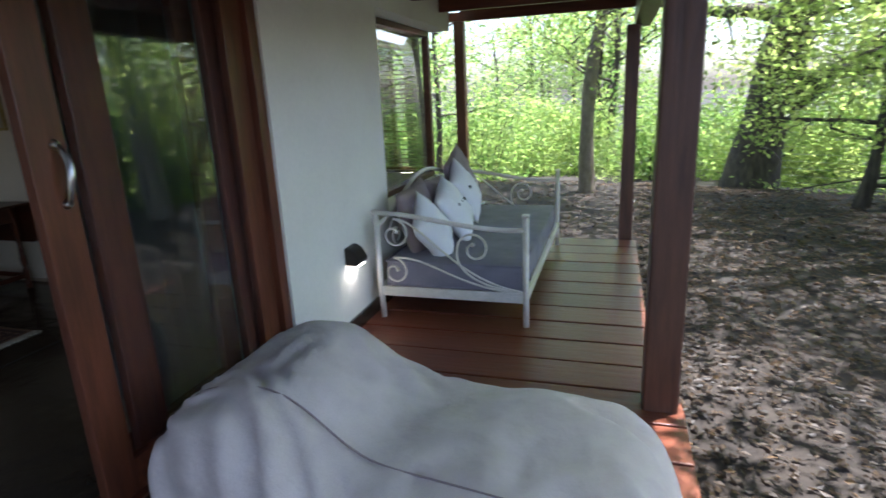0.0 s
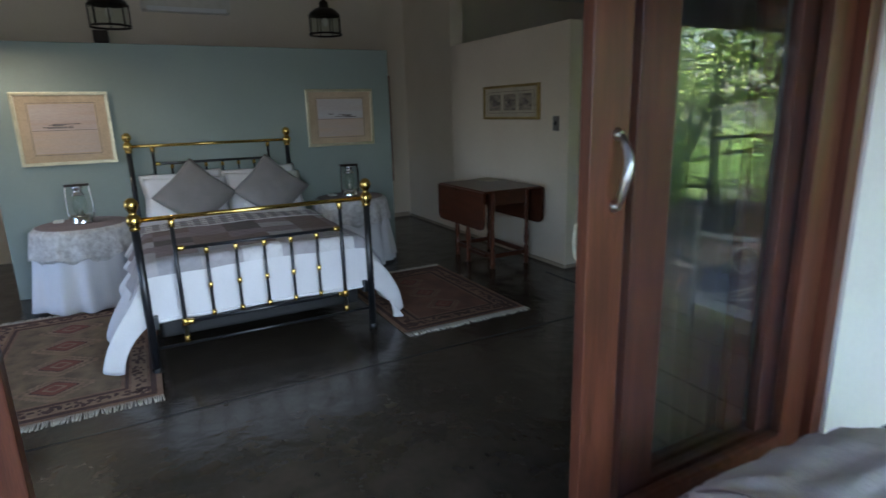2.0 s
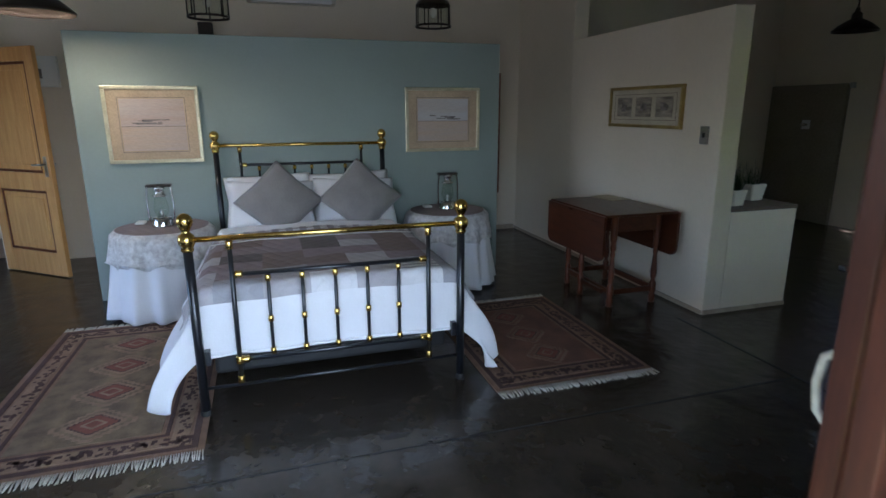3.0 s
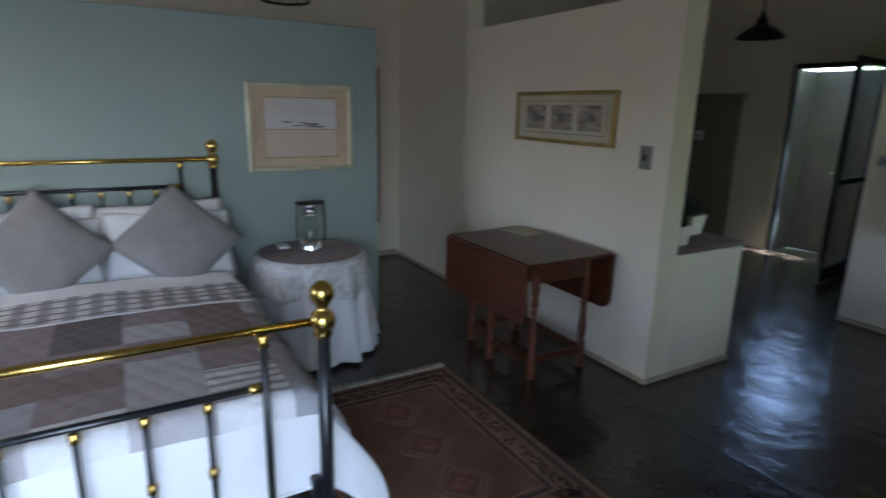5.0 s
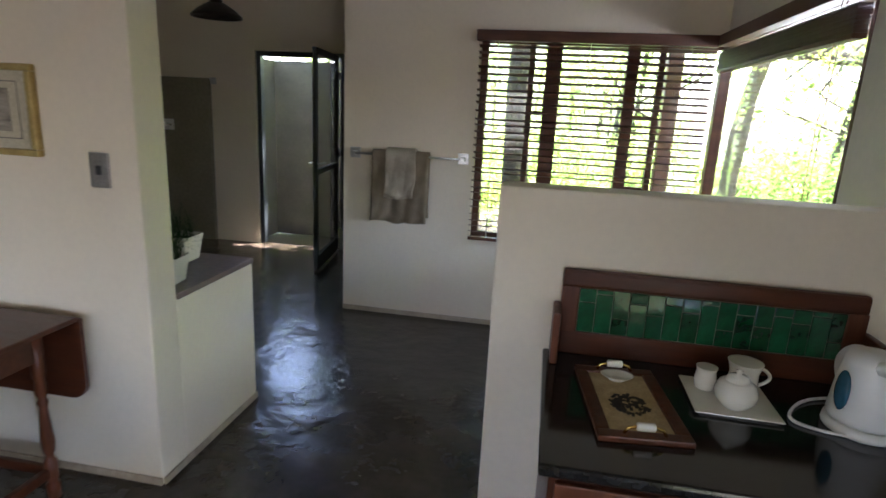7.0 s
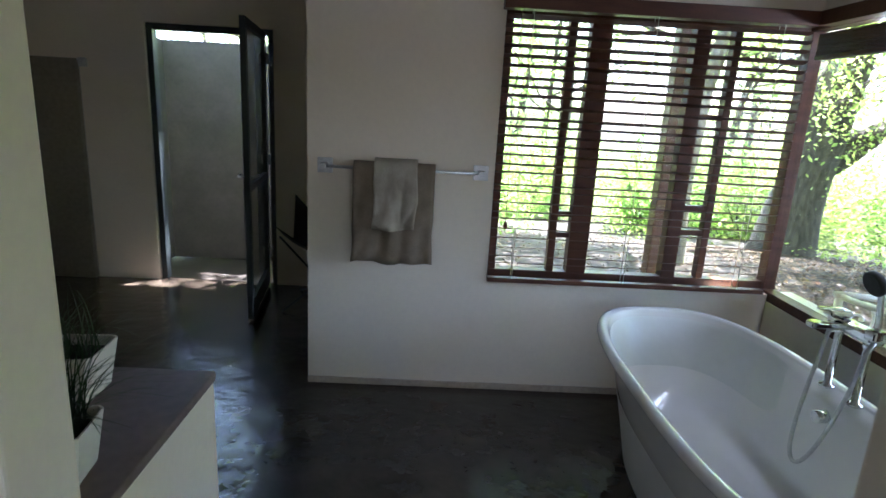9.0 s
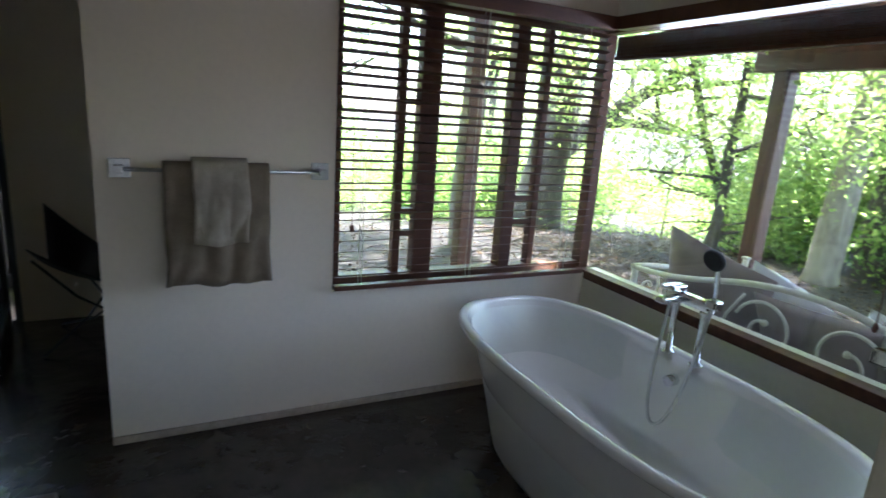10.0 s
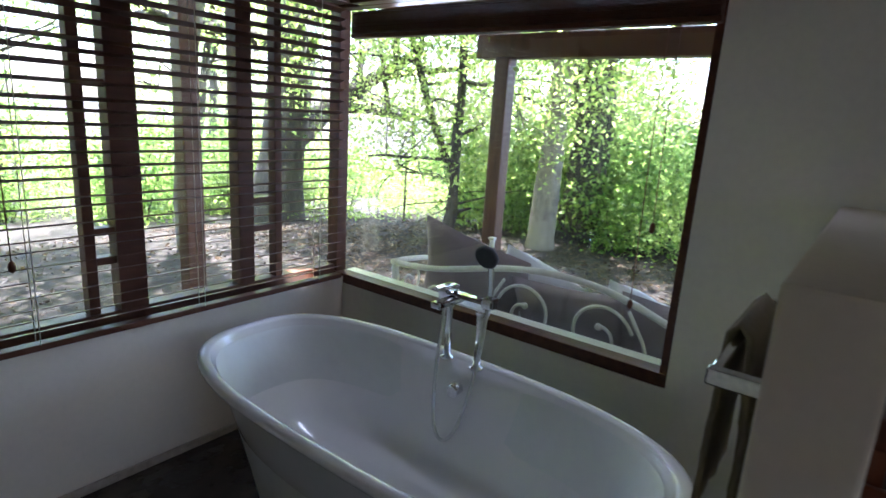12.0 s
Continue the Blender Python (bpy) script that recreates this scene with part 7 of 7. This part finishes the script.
def plant_tree(mesh, x, y, label, rz=0.0, s=1.0, group="", z=None):
    tm, C, ls, lm, seed, thin = mesh
    t = thing("tree", (x, y, ground_z(x, y) if z is None else z), label, "tree", group, rz)
    t.scale = (s, s, s)
    tr = new("trunk", tm)
    tr.parent = t
    cr = quads("crown", C, ls, 0.55, lm, seed)
    cr.parent = t
    cr.matrix_parent_inverse = Matrix.Identity(4)
    if ls < 0.1:
        # extra large leaves above the view, added to cast shade; thin drops some
        top = C[C[:, 2] > 4.6][::thin]
        up = quads("upper_crown", top + np.random.default_rng(seed + 500).normal(size=top.shape) * 0.3, 0.155, 0.6, lm, seed + 1, 0.3)
        up.parent = t
    return t


# near trees
plant_tree(tree_mesh(11, 7.5, 0.135, (0.0, -0.02), M["bark_pale"], 0.5, 5500, 0.085, M["leaf"], 0.42, 3, 0.03, 5, 2.2, thin=3), -0.90, 11.4, "slim pale-barked tree in the clearing")
plant_tree(tree_mesh(12, 8.5, 0.50, (0.05, 0.05), M["bark"], 0.42, 9000, 0.085, M["leaf_lit"], 0.4, 3, 0.0, 5, 3.6, ((0.26, (0.8, -0.1, 0.75), 4.2, 0.24), (0.33, (0.95, -0.3, 0.3), 3.2, 0.15))), 2.3, 14.0, "broad old tree with dark furrowed bark and heavy limbs")
plant_tree(tree_mesh(13, 9.0, 0.20, (0.02, 0.03), M["bark_pale"], 0.38, 12000, 0.075, M["leaf_lit"], 0.42, 3, 0.06, 5, 2.6, thin=3), 3.15, 8.5, "tall pale-barked tree near the veranda")
plant_tree(tree_mesh(14, 9.5, 0.34, (0.05, -0.02), M["bark"], 0.28, 20000, 0.075, M["leaf_lit"], 0.45, 3, 0.08, 6, 3.0, thin=3), 4.4, 8.55, "old tree with furrowed bark and hanging foliage")
plant_tree(tree_mesh(15, 5.5, 0.10, (0.15, -0.1), M["bark"], 0.2, 12000, 0.07, M["leaf_lit"], 0.42, 3, 0.08, 6, 2.2, thin=3), 2.9, 10.2, "young bushy tree with arching branches")
# stands out of view, added only to keep sun off the near ground
plant_tree(tree_mesh(16, 9.0, 0.24, (0.03, 0.02), M["bark"], 0.5, 14000, 0.09, M["leaf"], 0.5, 3, 0.03, 6, 3.2), 3.7, 1.0, "unseen tall tree added to shade the garden ground")
plant_tree(tree_mesh(19, 5.0, 0.09, (0.1, -0.1), M["bark"], 0.15, 15000, 0.075, M["leaf_lit"], 0.40, 3, 0.06, 7, 2.0, thin=3), 5.1, 9.3, "young bushy tree with light green feathery foliage")
plant_tree(tree_mesh(20, 5.5, 0.10, (-0.1, 0.1), M["bark"], 0.2, 15000, 0.075, M["leaf_lit"], 0.42, 3, 0.06, 7, 2.2, thin=3), 5.0, 11.2, "young bushy tree with drooping green branches")

# added so that its crown blocks sun and sky over the shower court
shade_tree = plant_tree(tree_mesh(17, 9.0, 0.2, (0.0, -0.05), M["bark"], 0.5, 12000, 0.09, M["leaf"], 0.55, 3, 0.02, 6, 3.2, thin=3), -4.7, 11.5, "tall tree added to shade the outdoor shower")
plant_tree(tree_mesh(18, 10.0, 0.25, (-0.05, -0.05), M["bark"], 0.5, 14000, 0.09, M["leaf"], 0.55, 3, 0.02, 6, 3.8, thin=3), 7.5, 10.5, "tall shady tree at the edge of the clearing")

# three more copies, added to darken the shower wall further
for x, y, turn in ((-6.9, 11.4, 130), (-8.3, 9.6, 40), (-3.9, 10.9, 250)):
    copy_thing(shade_tree, pose(x, y, ground_z(x, y), 0, 0, turn))

# woodland behind, from a few kinds of tree
WOODS = "trees of the surrounding woodland"
kinds = [tree_mesh(31 + k, 6.5 + 1.2 * k, 0.11 + 0.02 * k, (0.05 * (k - 1), 0.04), M["bark"], 0.42, 3000, 0.15, M["leaf_lit"] if k == 2 else M["leaf"], 0.5, 2, 0.02, 6, 2.4) for k in range(3)]
protos = []
for k, m in enumerate(kinds):
    protos.append(plant_tree(m, -6.0 + 5.5 * k, 19.0 + 1.5 * k, "leafy green woodland tree", 50 * k, 1.0, WOODS))
rw = random.Random(21)
made = 0
for k in range(400):
    az = rw.uniform(-58, 92)
    dist = rw.uniform(16.5, 42)
    x, y = -1.0 + dist * math.sin(radians(az)), 4.0 + dist * math.cos(radians(az))
    if abs(az - 12) < 10 or abs(az - 72) < 9 and dist < 24:
        continue
    if x < -3.5 and y < 24 or az > 28 and rw.random() < 0.8:
        continue
    src = protos[made % 3]
    s = rw.uniform(0.8, 1.25)
    c = copy_thing(src, pose(x, y, ground_z(x, y), 0, 0, rw.uniform(0, 360)))
    c.scale = (s, s, s)
    made += 1
    if made >= 36:
        break

# undergrowth
def shrub_points(seed, n, rx, rz):
    rn = np.random.default_rng(seed)
    k = 16
    c = rn.normal(size=(k, 3)) * np.array([rx * 0.55, rx * 0.55, rz * 0.3]) + np.array([0, 0, rz * 0.5])
    P = c[rn.integers(0, k, n)] + rn.normal(size=(n, 3)) * np.array([rx * 0.22, rx * 0.22, rz * 0.22])
    return P[P[:, 2] > -0.1]


SHR = "woodland shrubs"
shrubs = []
for k in range(3):
    t = thing("shrub", (-3.5 + 4.0 * k, 15.0 + k, ground_z(-3.5 + 4.0 * k, 15.0 + k)), "bright green leafy shrub in the undergrowth", "shrub", SHR)
    o = quads("foliage", shrub_points(70 + k, 2600, 1.3, 1.9), 0.11, 0.6, M["leaf_lit" if k == 2 else "leaf"], 80 + k, 0.2)
    o.parent = t
    bm = B()
    for i in range(7):
        a = i * 0.9
        tube(bm, [(0.1 * math.cos(a), 0.1 * math.sin(a), -0.1), (0.4 * math.cos(a), 0.4 * math.sin(a), 0.8), (0.7 * math.cos(a + 0.3), 0.7 * math.sin(a + 0.3), 1.6)], [0.02, 0.014, 0.006], 5)
    o = part("stem", bm, M["bark"], None)
    o.parent = t
    shrubs.append(t)
made = 0
for k in range(900):
    az = rw.uniform(-60, 95)
    dist = rw.uniform(12.5, 26) if az < 40 else rw.uniform(11.0, 22)
    x, y = -1.0 + dist * math.sin(radians(az)), 4.0 + dist * math.cos(radians(az))
    if x < -3.6 and y < 12.5 or y < 13.5 and x < 1.2:
        continue
    s = rw.uniform(0.45, 0.9) * (0.7 + dist / 26) * (0.55 if az > 35 else 1.0)
    c = copy_thing(shrubs[made % 3], pose(x, y, ground_z(x, y), 0, 0, rw.uniform(0, 360)))
    c.scale = (s, s, s * rw.uniform(0.7, 1.1))
    made += 1
    if made >= 150:
        break
# taller shrubs behind the old tree
for k, (x, y, s) in enumerate(((5.3, 8.0, 0.8), (5.7, 9.3, 0.95), (4.9, 10.4, 0.8), (6.3, 7.0, 0.9), (6.4, 10.6, 1.1), (3.9, 6.4, 0.55), (4.6, 7.1, 0.7), (4.2, 7.7, 0.6), (5.0, 6.2, 0.8), (5.6, 7.4, 0.95), (4.7, 9.0, 0.7), (5.3, 8.7, 0.9), (5.9, 9.9, 1.0), (4.3, 9.6, 0.6), (6.8, 8.4, 1.15), (5.2, 11.4, 0.9), (7.0, 9.6, 1.2))):
    c = copy_thing(shrubs[k % 3], pose(x, y, ground_z(x, y), 0, 0, 67 * k))
    c.scale = (s, s, s)
# low green growth
rn = np.random.default_rng(9)
n = 24000
az = np.radians(rn.uniform(-60, 95, n))
dist = rn.uniform(9.5, 24, n)
gx, gy = -1 + dist * np.sin(az), 4 + dist * np.cos(az)
patch = np.array([noise.noise(Vector((a * 0.35, b * 0.35, 7))) for a, b in zip(gx, gy)])
keep = (patch > 0.02) & ~((gx < -3.4) & (gy < 12)) & ((gy > 12.5) | (gx > 2.2))
gz = np.array([ground_z(a, b) for a, b in zip(gx, gy)]) + np.abs(rn.normal(size=n)) * 0.16
tagged(quads("ground_cover", np.stack([gx, gy, gz], 1)[keep], 0.10, 0.4, M["leaf_lit"], 10), "low green weeds and grass under the trees", "ground cover", kind="stuff")

# wire fence between garden and river bush
fence = thing("wire_fence", (4.0, 11.0, ground_z(4.0, 11.0)), "thin wire fence on slim posts", "fence")
line = [Vector((x, y, ground_z(x, y))) for x, y in ((1.0, 17.5), (2.8, 15.2), (4.4, 12.4), (5.5, 9.5), (6.2, 6.5), (6.6, 3.5))]
for p in line:
    bm = B()
    tube(bm, [p - Vector((0, 0, 0.3)), p + Vector((0, 0, 1.45))], 0.025, 8)
    part("fence_post", bm, M["bark_pale"], fence)
for k in range(9):
    bm = B()
    tube(bm, [p + Vector((0, 0, 0.15 + 0.15 * k)) for p in line], 0.0035, 4)
    part("wire", bm, M["steel"], fence)

# ---- deck boards ----
deck = tagged(new("deck"), "reddish-brown oiled veranda deck of crosswise boards", "deck", kind="structure")
PITCH = 0.298
boards = []
for end in (DX1 + 0.02, -0.055):
    bm = B()
    box(bm, XO + 0.004, -PITCH / 2 + 0.008, -0.026, end, PITCH / 2 - 0.008, 0.0, 0.006)
    board = bpy.data.meshes.new("deck_board")
    bm.to_mesh(board)
    bm.free()
    boards.append(board)
y = 6.734 - PITCH / 2 + PITCH
while y > -2.9:
    shared("deck_board", boards[0 if y > 3.65 else 1], M["deck"], deck, pose(0, y, -0.1 + rw.uniform(-0.002, 0.002), 0, rw.uniform(-0.05, 0.05), 0))
    y -= PITCH
for x in (-2.0, -1.1, DX1 - 0.03):
    bm = B()
    box(bm, x - 0.025, -2.9, GZ - 0.1, x + 0.025, DEND - 0.01, -0.128, 0.003)
    part("joist", bm, M["post"], deck)
